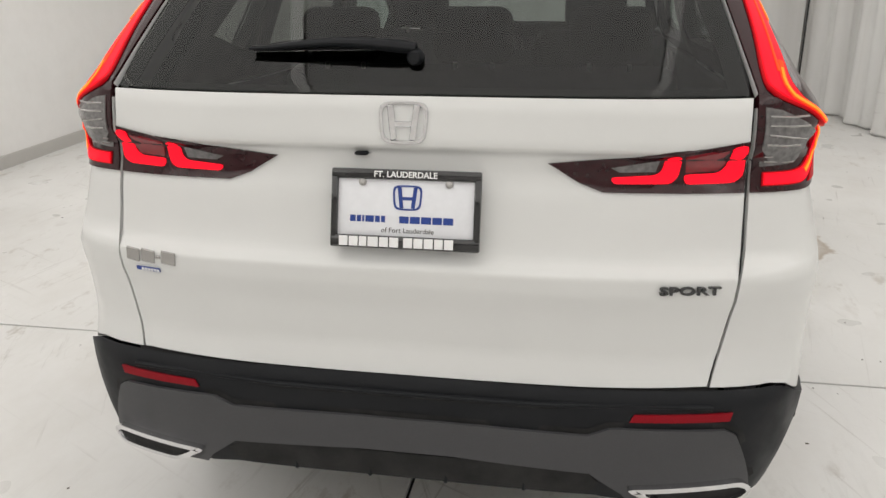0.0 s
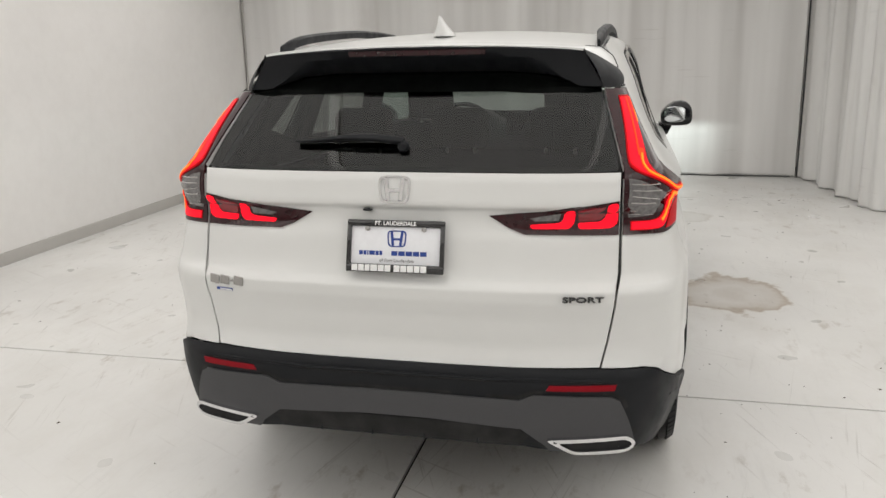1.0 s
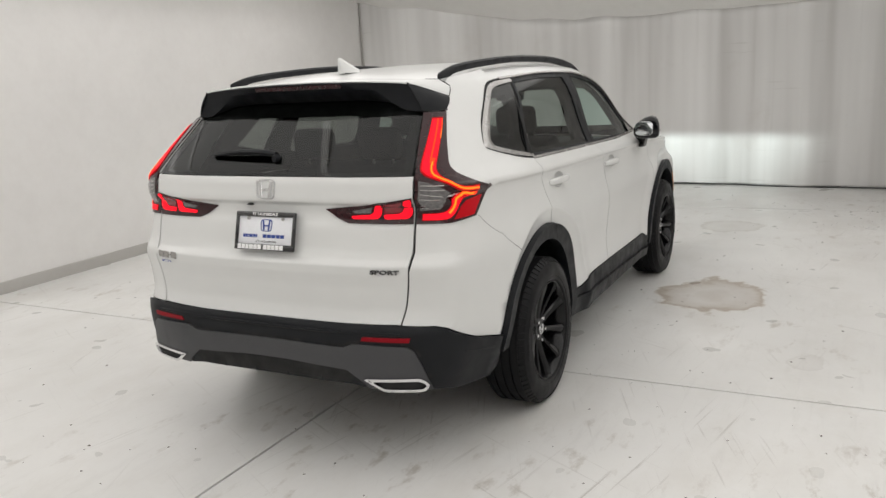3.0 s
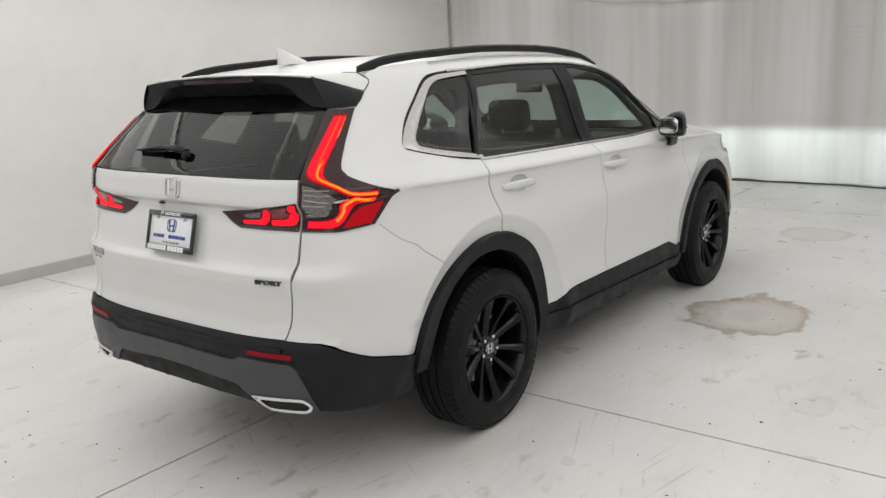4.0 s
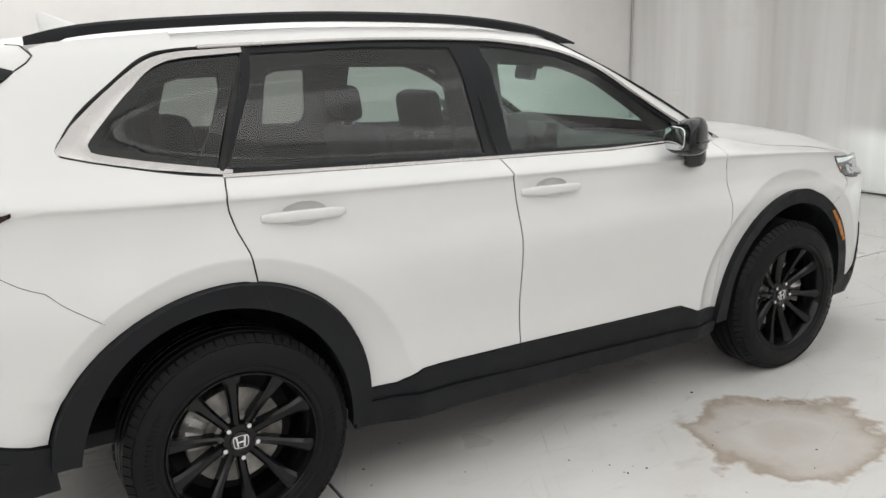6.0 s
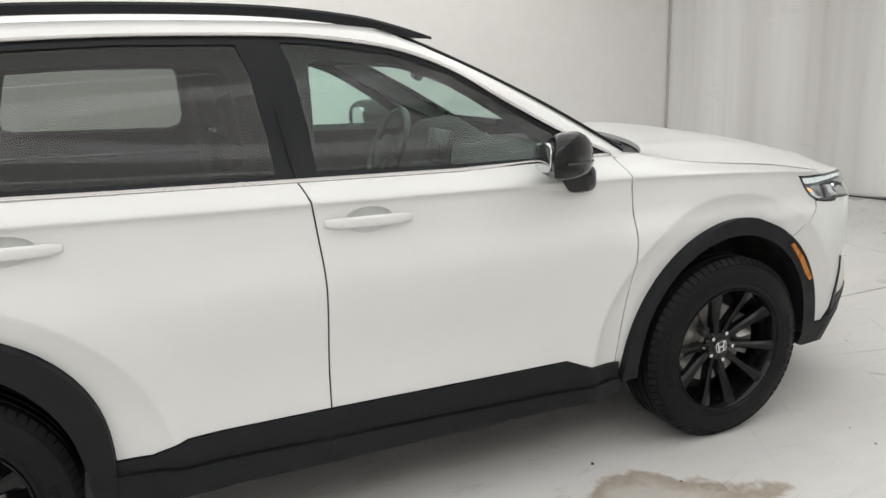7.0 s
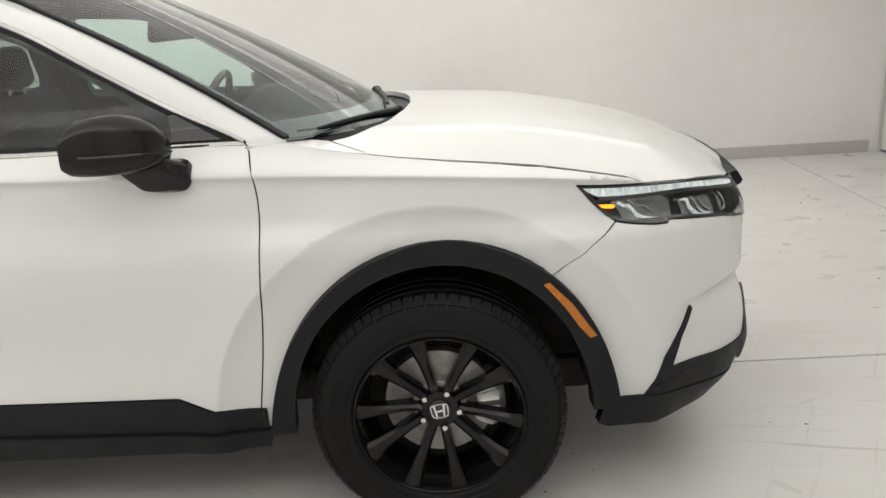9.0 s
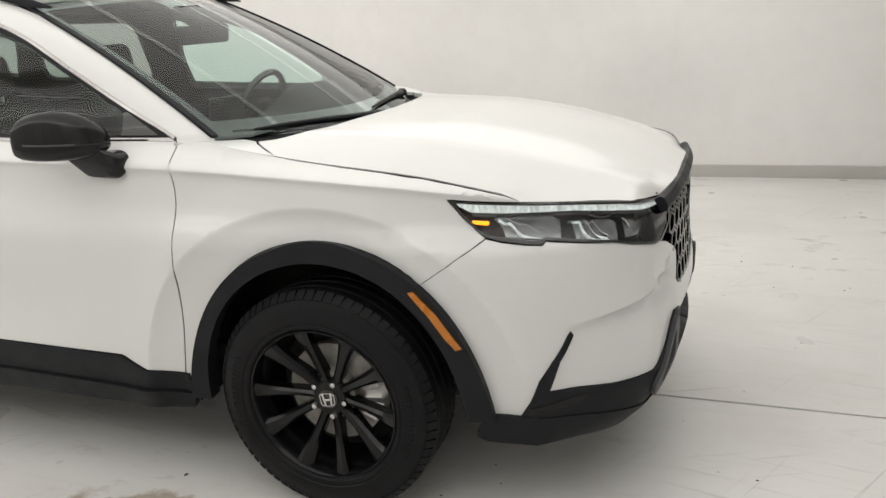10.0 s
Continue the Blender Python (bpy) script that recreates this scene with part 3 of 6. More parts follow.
def S(u, z, off=0.0):
    """The body's outer skin: u runs from the middle of the rear (0) round the right side to the middle of the nose; minus is the left side."""
    u, z = np.atleast_1d(np.asarray(u, float)), np.atleast_1d(np.asarray(z, float))
    if off:
        return S(u, z) + off * S_normal(u, z)
    sg, u = np.where(u < 0, -1.0, 1.0), np.abs(u)
    xa, yb = rear_x(z), corner_y(z)
    x, y = np.zeros_like(u), np.zeros_like(u)
    i = u <= U_A
    x[i] = u[i] / U_A * xa[i]
    y[i] = rear_y(x[i], z[i])
    i = (u > U_B) & (u <= U_C)
    y[i] = yb[i] + (u[i] - U_B) / (U_C - U_B) * (Y_NOSE - yb[i])
    x[i] = side_x(y[i], z[i])
    i = (u > U_A) & (u <= U_B)
    if i.any():
        zz, e = z[i], 0.01
        a = np.array([xa[i], rear_y(xa[i], zz)])
        b = np.array([side_x(yb[i], zz), yb[i]])
        da = np.array([np.ones_like(zz), (rear_y(xa[i] + e, zz) - rear_y(xa[i] - e, zz)) / (2 * e)])
        db = np.array([(side_x(yb[i] + e, zz) - side_x(yb[i] - e, zz)) / (2 * e), np.ones_like(zz)])
        x[i], y[i] = conic(a, b, da, db, (u[i] - U_A) / (U_B - U_A), np.interp(zz, (0.62, 0.95), (1.2, 2.1)))
    i = (u > U_C) & (u <= U_D)
    if i.any():
        zz, e = z[i], 0.01
        yn = np.full_like(zz, Y_NOSE)
        # the shoulder sinks towards the nose
        k = np.clip((zz - 0.85) / 0.15, 0, 1)
        k = k * k * (3 - 2 * k)
        zs = zz + 0.105 * (u[i] - U_C) / (U_D - U_C) * k
        a = np.array([side_x(yn, zs), yn])
        xn = np.full_like(zz, X_NOSE)
        b = np.array([xn, nose_y(xn, zz)])
        sink = 0.103 * k * e
        da = np.array([(side_x(yn + e, zs - sink) - side_x(yn - e, zs + sink)) / (2 * e), np.ones_like(zz)])
        db = np.array([-np.ones_like(zz), -(nose_y(xn + e, zz) - nose_y(xn - e, zz)) / (2 * e)])
        x[i], y[i] = conic(a, b, da, db, same_reach((u[i] - U_C) / (U_D - U_C), 0.85, NOSE_ROUND), NOSE_ROUND)
    i = (u > U_A) & (u <= U_D)
    swell, turn = arch_swell(y[i], z[i]), 1.25 * np.clip((u[i] - U_C) / (U_D - U_C), 0, 1)
    x[i], y[i] = x[i] + swell * np.cos(turn), y[i] + swell * np.sin(turn)
    i = (u > 4.9) & (u <= U_D)
    dent = nose_dent(u, z)
    x[i], y[i] = x[i] - 0.6 * dent[i], y[i] - 0.8 * dent[i]
    i = u > U_D
    x[i] = (U_E - u[i]) / (U_E - U_D) * X_NOSE
    f = np.clip(1 - (u[i] - U_D) / 0.25, 0, 1)
    y[i] = nose_y(x[i], z[i]) - (1 - 0.2 * f) * dent[i]
    x[i] = x[i] - 0.6 * f * dent[i]
    return np.stack([sg * x, y, z], 1)


def S_normal(u, z):
    e = 0.004
    u, z = np.atleast_1d(np.asarray(u, float)), np.atleast_1d(np.asarray(z, float))
    du, dz = S(u + e, z) - S(u - e, z), S(u, z + e) - S(u, z - e)
    n = np.cross(du, dz)
    return n / np.maximum(np.linalg.norm(n, axis=1, keepdims=True), 1e-9)


def find_u(test, lo, hi, n):
    """Bisection for many points at once: test(mid) is true where u lies further on."""
    lo, hi = np.full(n, float(lo)), np.full(n, float(hi))
    for _ in range(18):
        mid = (lo + hi) / 2
        t = test(mid)
        lo, hi = np.where(t, mid, lo), np.where(t, hi, mid)
    return (lo + hi) / 2


def Y(*pts):
    """(y, z) points of the right side as (u, z)."""
    y, z = np.array([p[0] for p in pts], float), np.array([p[1] for p in pts], float)
    u = find_u(lambda m: S(m, z)[:, 1] < y, 0.3, U_D + 0.2, len(y))
    return [(float(a), float(b)) for a, b in zip(u, z)]


def uy(y, z):
    return Y((y, z))[0][0]


def ux(x, z):
    """u at the rear's (x, z)."""
    if abs(x) <= rear_x(z):
        return U_A * x / float(rear_x(z))
    u = find_u(lambda m: S(m, np.array([z]))[:, 0] < abs(x), U_A, U_B, 1)[0]
    return math.copysign(float(u), x)


def densify(loop, step):
    out = []
    for a, b in zip(loop, loop[1:] + loop[:1]):
        k = max(1, int(math.ceil(math.dist(a, b) / step)))
        out += [(a[0] + (b[0] - a[0]) * i / k, a[1] + (b[1] - a[1]) * i / k) for i in range(k)]
    return out


def inside(loop, p):
    x, y = p[:, 0], p[:, 1]
    r = np.zeros(len(p), bool)
    for (ax, ay), (bx, by) in zip(loop, loop[1:] + loop[:1]):
        if ay != by:
            r ^= ((ay > y) != (by > y)) & (x < (bx - ax) * (y - ay) / (by - ay) + ax)
    return r


def edge_gap(loop, p):
    g = np.full(len(p), 9.0)
    for a, b in zip(loop, loop[1:] + loop[:1]):
        a, b = np.array(a), np.array(b)
        l = max(float((b - a) @ (b - a)), 1e-12)
        t = np.clip(((p - a) @ (b - a)) / l, 0, 1)
        g = np.minimum(g, np.hypot(*(p - a - t[:, None] * (b - a)).T))
    return g


def area2(loop):
    return sum(a[0] * b[1] - a[1] * b[0] for a, b in zip(loop, loop[1:] + loop[:1]))


def inset(loop, d):
    """The loop drawn in by d."""
    if area2(loop) < 0:
        loop = loop[::-1]
    out = []
    n = len(loop)
    for i in range(n):
        a, b, c = (np.array(loop[(i + k) % n]) for k in (-1, 0, 1))
        e1, e2 = b - a, c - b
        n1, n2 = np.array([-e1[1], e1[0]]) / max(np.hypot(*e1), 1e-9), np.array([-e2[1], e2[0]]) / max(np.hypot(*e2), 1e-9)
        m = n1 + n2
        q = b + m * d / max(0.35, float(1 + n1 @ n2))
        out.append((float(q[0]), float(q[1])))
    return out


def mirror_ob(ob, name=None):
    """The same mesh on the other side of the car's middle plane."""
    me = ob.data.copy()
    me.transform(Matrix.Diagonal((-1, 1, 1, 1)))
    me.flip_normals()
    o = new(name or ob.name.split(".")[0], me)
    o.parent = ob.parent
    for key in ("label", "category", "group", "kind"):
        if key in ob:
            o[key] = ob[key]
    return o


def feature_rows(us):
    """Points along the creases of the skin, so that its sheets break where the skin does."""
    out = []
    for u in us:
        a = abs(u)
        if a <= U_A:
            for z in (0.655, 0.672, 0.880, 0.893, 0.900, 0.906, 0.914, 0.922, 0.930, 0.938, 0.946, 1.137, 1.150, 1.163, 1.18):
                out.append((float(u), z))
        elif U_B < a < U_D:
            y = float(S(a, 1.1)[0, 1])
            zc = float(np.interp(y, Y_ST, SHOULDER)) if a < U_C else float(np.interp(Y_NOSE, Y_ST, SHOULDER)) - 0.105 * (a - U_C) / (U_D - U_C)
            for d in (-0.050, -0.036, -0.028, -0.016, -0.006, 0.0, 0.005, 0.010, 0.015, 0.020, 0.026):
                out.append((float(u), zc + d))
        if 4.9 < a < U_D:
            for d in (0.006, -0.001, -0.009, -0.018):
                out.append((float(u), 0.635 + 0.20 * (a - 4.97) + d))
    lo, hi = min(us), max(us)
    for ay in AXLES:
        for r in (0.602, 0.611, 0.619):
            for w in np.linspace(0.1, math.pi - 0.1, 70):
                y, z = ay + r * math.cos(w) / 0.97, HUB_Z + r * math.sin(w)
                yb = float(corner_y(z))
                u = U_B + (y - yb) / (Y_NOSE - yb) * (U_C - U_B)
                if U_B < u < U_C and lo < u < hi:
                    out.append((u, z))
                elif U_C <= u and hi > U_C and z > 0.5:
                    u = uy(y, z)
                    if lo < u < hi:
                        out.append((u, z))
    return out


def panel(name, loop, mat, parent, off=0.0, thick=0.014, res=0.045, gap=0.0, holes=(), label="", surf=None, norm=None, back=False, both=True, dome=0.0, soft=0.0):
    """A sheet cut out of a skin along a loop in (u, z), stood off by off, with its edge turned in by thick. both: a twin on the other side."""
    from mathutils.geometry import delaunay_2d_cdt
    surf, norm = surf or S, norm or S_normal
    loops = [inset(loop, gap) if gap else (loop if area2(loop) > 0 else loop[::-1])]
    loops += [h if area2(h) < 0 else h[::-1] for h in holes]
    loops = [densify(l, res) for l in loops]
    outer = loops[0]
    us, zs = [p[0] for p in outer], [p[1] for p in outer]
    gu, gz = np.meshgrid(np.arange(min(us) + res / 2, max(us), res), np.arange(min(zs) + res / 2, max(zs), res))
    grid = np.stack([gu.ravel(), gz.ravel()], 1)
    fine = np.zeros((0, 2))
    if surf is S and mat is PAINT:
        rows = feature_rows(np.arange(min(us), max(us), res * 0.7))
        near = np.full(len(grid), 9.0)
        for u0, z0 in rows:
            near = np.minimum(near, np.hypot((grid[:, 0] - u0) * 0.6, grid[:, 1] - z0))
        grid = grid[near > 0.011] if rows else grid
        fine = np.array(rows) if rows else fine
    keep = np.zeros(0, bool)
    if len(grid):
        keep = inside(outer, grid) & (edge_gap(outer, grid) > res * 0.45)
        for h in loops[1:]:
            keep &= ~inside(h, grid) & (edge_gap(h, grid) > res * 0.45)
        grid = grid[keep]
    if len(fine):
        keep = inside(outer, fine) & (edge_gap(outer, fine) > 0.003)
        for h in loops[1:]:
            keep &= ~inside(h, fine) & (edge_gap(h, fine) > 0.003)
        grid = np.concatenate([grid, fine[keep]])
    pts, edges = [], []
    for l in loops:
        o = len(pts)
        pts += l
        edges += [(o + i, o + (i + 1) % len(l)) for i in range(len(l))]
    nb = len(pts)
    pts += [tuple(g) for g in grid]
    vs, es, fs, ov, oe, of = delaunay_2d_cdt([Vector(p) for p in pts], edges, [], 0, 1e-6)
    vs = np.array([tuple(v) for v in vs])
    tri = np.array([f for f in fs if len(f) == 3])
    mid = vs[tri].mean(1)
    ok = inside(outer, mid)
    for h in loops[1:]:
        ok &= ~inside(h, mid)
    tri = tri[ok]
    a, b, c = vs[tri[:, 0]], vs[tri[:, 1]], vs[tri[:, 2]]
    cr = (b[:, 0] - a[:, 0]) * (c[:, 1] - a[:, 1]) - (b[:, 1] - a[:, 1]) * (c[:, 0] - a[:, 0])
    tri[cr < 0] = tri[cr < 0][:, ::-1]
    p3, n3 = surf(vs[:, 0], vs[:, 1]), norm(vs[:, 0], vs[:, 1])
    g = None
    if dome or soft:
        g = np.min([edge_gap(l, vs) for l in loops], axis=0)
    lift = off + (dome * (1 - np.exp(-g / 0.02)) if dome else 0)
    top = p3 + n3 * (np.zeros(len(vs)) + lift)[:, None]
    if dome:
        fn = np.cross(top[tri[:, 1]] - top[tri[:, 0]], top[tri[:, 2]] - top[tri[:, 0]])
        n4 = np.zeros_like(top)
        for i in range(3):
            np.add.at(n4, tri[:, i], fn)
        n4 /= np.maximum(np.linalg.norm(n4, axis=1, keepdims=True), 1e-12)
        n3 = n4 * np.sign((n4 * n3).sum(1, keepdims=True))
    verts, nor, faces = list(top), list(n3), [tuple(t) for t in tri]
    # edges turned in: from the rims of the kept triangles
    count = {}
    for t in tri:
        for i in range(3):
            e = (int(t[i]), int(t[(i + 1) % 3]))
            count[e] = count.get(e, 0) + 1
    rim = [e for e in count if (e[1], e[0]) not in count]
    low = {}
    for i, j in rim:
        ids = []
        for q in (i, j):
            if q not in low:
                low[q] = (len(verts), len(verts) + 1)
                verts += [top[q], top[q] - n3[q] * thick]
                nor += [None, None]
            ids.append(low[q])
        d = top[j] - top[i]
        side = np.cross(d, n3[i])
        side = side / max(np.linalg.norm(side), 1e-9)
        for q in (i, j):
            for k in low[q]:
                nor[k] = side if nor[k] is None else nor[k] + side
        faces.append((ids[0][0], ids[0][1], ids[1][1], ids[1][0]))
    if back:
        o = len(verts)
        verts += list(top - n3 * thick)
        nor += list(-n3)
        faces += [(t[0] + o, t[2] + o, t[1] + o) for t in tri.tolist()]
    nor = [n / max(np.linalg.norm(n), 1e-9) for n in nor]
    ob = link_mesh(name, verts, faces, mat, parent, label, normals=nor)
    if both:
        flip = np.array([-1.0, 1.0, 1.0])
        link_mesh(name, [v * flip for v in verts], [f[::-1] for f in faces], mat, parent, label, normals=[n * flip for n in nor])
    return ob


def strip(name, line, width, mat, parent, off=-0.004, label="", both=True, height=0.0, surf=None, norm=None):
    """A band along a line in (u, z) on the skin, with a height that makes it a rounded bead."""
    surf, norm = surf or S, norm or S_normal
    pts = np.array(line, float)
    p, n = surf(pts[:, 0], pts[:, 1]), norm(pts[:, 0], pts[:, 1])
    d = np.gradient(p, axis=0)
    side = np.cross(n, d)
    side /= np.maximum(np.linalg.norm(side, axis=1, keepdims=True), 1e-9)
    rows = []
    cross = ((-0.5, -0.3), (-0.5, 0.6), (-0.3, 1.0), (0.3, 1.0), (0.5, 0.6), (0.5, -0.3)) if height else ((-0.5, 0), (0.5, 0))
    for i in range(len(pts)):
        rows.append([tuple(p[i] + side[i] * width * s + n[i] * (off + height * h)) for s, h in cross])
    ob = loft(name, rows, mat, parent, label, closed=bool(height), caps=bool(height))
    if both:
        mirror_ob(ob)
    return ob


def smooth2(pts, step=0.03):
    return smooth_line(pts, step)

# ---- the car: outlines of its panels, (y, z) on the sides, (x, z) on the rear ----
REAR_ARCH = smooth2([(-0.555, 0.40), (-0.545, 0.525), (-0.49, 0.65), (-0.40, 0.755), (-0.28, 0.845), (-0.12, 0.893), (0.03, 0.895), (0.15, 0.873), (0.26, 0.833), (0.375, 0.743), (0.433, 0.62), (0.452, 0.45), (0.455, 0.33)], 0.05)
REAR_LIP = smooth2([(-0.478, 0.40), (-0.468, 0.475), (-0.428, 0.58), (-0.36, 0.70), (-0.24, 0.79), (-0.11, 0.828), (0.04, 0.826), (0.19, 0.768), (0.31, 0.645), (0.37, 0.50), (0.39, 0.33)], 0.05)
FRONT_ARCH = smooth2([(2.205, 0.33), (2.222, 0.42), (2.259, 0.54), (2.319, 0.647), (2.403, 0.751), (2.514, 0.835), (2.616, 0.868), (2.713, 0.881), (2.822, 0.87), (2.927, 0.837), (3.016, 0.786), (3.088, 0.707), (3.144, 0.61), (3.195, 0.511), (3.222, 0.41), (3.225, 0.34)], 0.05)
FRONT_LIP = smooth2([(2.28, 0.33), (2.29, 0.44), (2.31, 0.523), (2.391, 0.666), (2.487, 0.752), (2.592, 0.805), (2.707, 0.82), (2.83, 0.805), (2.95, 0.75), (3.045, 0.645), (3.11, 0.526), (3.14, 0.42), (3.145, 0.34)], 0.05)
DOOR_REAR = smooth2([(0.036, 1.226), (0.022, 1.156), (0.045, 1.06), (0.073, 0.992), (0.094, 0.885)], 0.04)
DOOR_MID = smooth2([(1.058, 1.187), (1.083, 1.13), (1.097, 1.03), (1.107, 0.88), (1.103, 0.64), (1.097, 0.473)], 0.05)
DOOR_FRONT = smooth2([(2.215, 1.163), (2.238, 1.11), (2.25, 1.02), (2.243, 0.83), (2.217, 0.61), (2.185, 0.405)], 0.05)
DLO_TOP = smooth2([(-0.416, 1.337), (-0.346, 1.426), (-0.231, 1.517), (-0.134, 1.583), (-0.039, 1.604), (0.19, 1.612), (0.6, 1.620), (1.0, 1.612), (1.20, 1.598), (1.43, 1.560), (1.62, 1.49), (1.80, 1.385), (2.0, 1.270), (2.17, 1.187), (2.215, 1.163)], 0.05)
DLO_LOW = [(-0.416, 1.337), (-0.405, 1.320), (-0.258, 1.281), (0.036, 1.226), (0.55, 1.205), (1.058, 1.187), (1.6, 1.168), (2.215, 1.163)]


def rounded_arch(pts, ay):
    """An arch outline evened out: its radius as a smooth function of the angle round the hub."""
    a = np.array([math.atan2(z - 0.365, y - ay) for y, z in pts])
    a = np.where(a < -1.6, a + 2 * math.pi, a)
    r = np.array([math.hypot(z - 0.365, y - ay) for y, z in pts])
    f = np.polynomial.Polynomial.fit(a, r, 5)
    return [(float(ay + f(t) * math.cos(t)), float(0.365 + f(t) * math.sin(t))) for t in np.linspace(a[0], a[-1], 44)]


REAR_ARCH, REAR_LIP = ([p for p in rounded_arch(line, 0.0) if p[0] > 0 or p[1] > 0.425] for line in (REAR_ARCH, REAR_LIP))
FRONT_ARCH, FRONT_LIP = rounded_arch(FRONT_ARCH, 2.7), rounded_arch(FRONT_LIP, 2.7)


def cut(line, y0, y1):
    """The stretch of a (y, z) line from y0 to y1."""
    ys, zs = [p[0] for p in line], [p[1] for p in line]
    mid = [p for p in line if min(y0, y1) < p[0] < max(y0, y1)]
    end = lambda q: (q, float(np.interp(q, ys, zs)))
    return [end(min(y0, y1))] + mid + [end(max(y0, y1))] if y0 < y1 else ([end(min(y0, y1))] + mid + [end(max(y0, y1))])[::-1]


car = tagged(new("car"), "white five-door SUV with black plastic cladding and lit tail lamps", "car")

LAMP_TOP = [(4.732, 0.997), (4.783, 0.990), (4.834, 0.985), (4.885, 0.981), (4.955, 0.976), (5.023, 0.971), (5.12, 0.962), (5.20, 0.952), (5.284, 0.942), (5.36, 0.931), (5.43, 0.921)]
LAMP_LOW = [(5.41, 0.885), (5.37, 0.855), (5.285, 0.822), (5.224, 0.829), (5.12, 0.846), (5.068, 0.858), (4.984, 0.868), (4.906, 0.878), (4.900, 0.869), (4.87, 0.872), (4.822, 0.881), (4.790, 0.891)]
JOINT = [(4.790, 0.891), (4.741, 0.843), (4.668, 0.757)]


def skin_height(x, y):
    """The height at which the skin's upper side is x wide."""
    lo, hi = 0.95, 1.16
    for _ in range(22):
        mid = (lo + hi) / 2
        lo, hi = (mid, hi) if S(uy(y, mid), mid)[0, 0] > x else (lo, mid)
    return lo


LAMP_EDGE = S([p[0] for p in LAMP_TOP[3:]], [p[1] + 0.002 for p in LAMP_TOP[3:]])
LINE_YX = ((2.62, 0.760), (2.76, 0.758), (2.90, 0.757), (3.02, 0.757), (3.12, 0.757), (3.20, 0.758), (3.27, 0.758))
EDGE_Y = (2.30, 2.42, 2.50) + tuple(y for y, x in LINE_YX) + tuple(LAMP_EDGE[:, 1]) + (3.75,)
EDGE_X = (0.782, 0.771, 0.763) + tuple(x for y, x in LINE_YX) + tuple(LAMP_EDGE[:, 0]) + (0.30,)
EDGE_Z = (1.155, 1.133, 1.117) + tuple(skin_height(x, y) for y, x in LINE_YX) + tuple(LAMP_EDGE[:, 2]) + (0.90,)

# ---- body panels ----


HANDLES = ((0.265, 1.085), (1.262, 1.053))


def cup_loop(y0, z0, k=1.0):
    u0 = uy(y0, z0)
    return [(u0 + 0.080 * k * math.cos(a), z0 + 0.003 + 0.040 * k * math.sin(a)) for a in np.linspace(0, 2 * math.pi, 28, endpoint=False)]


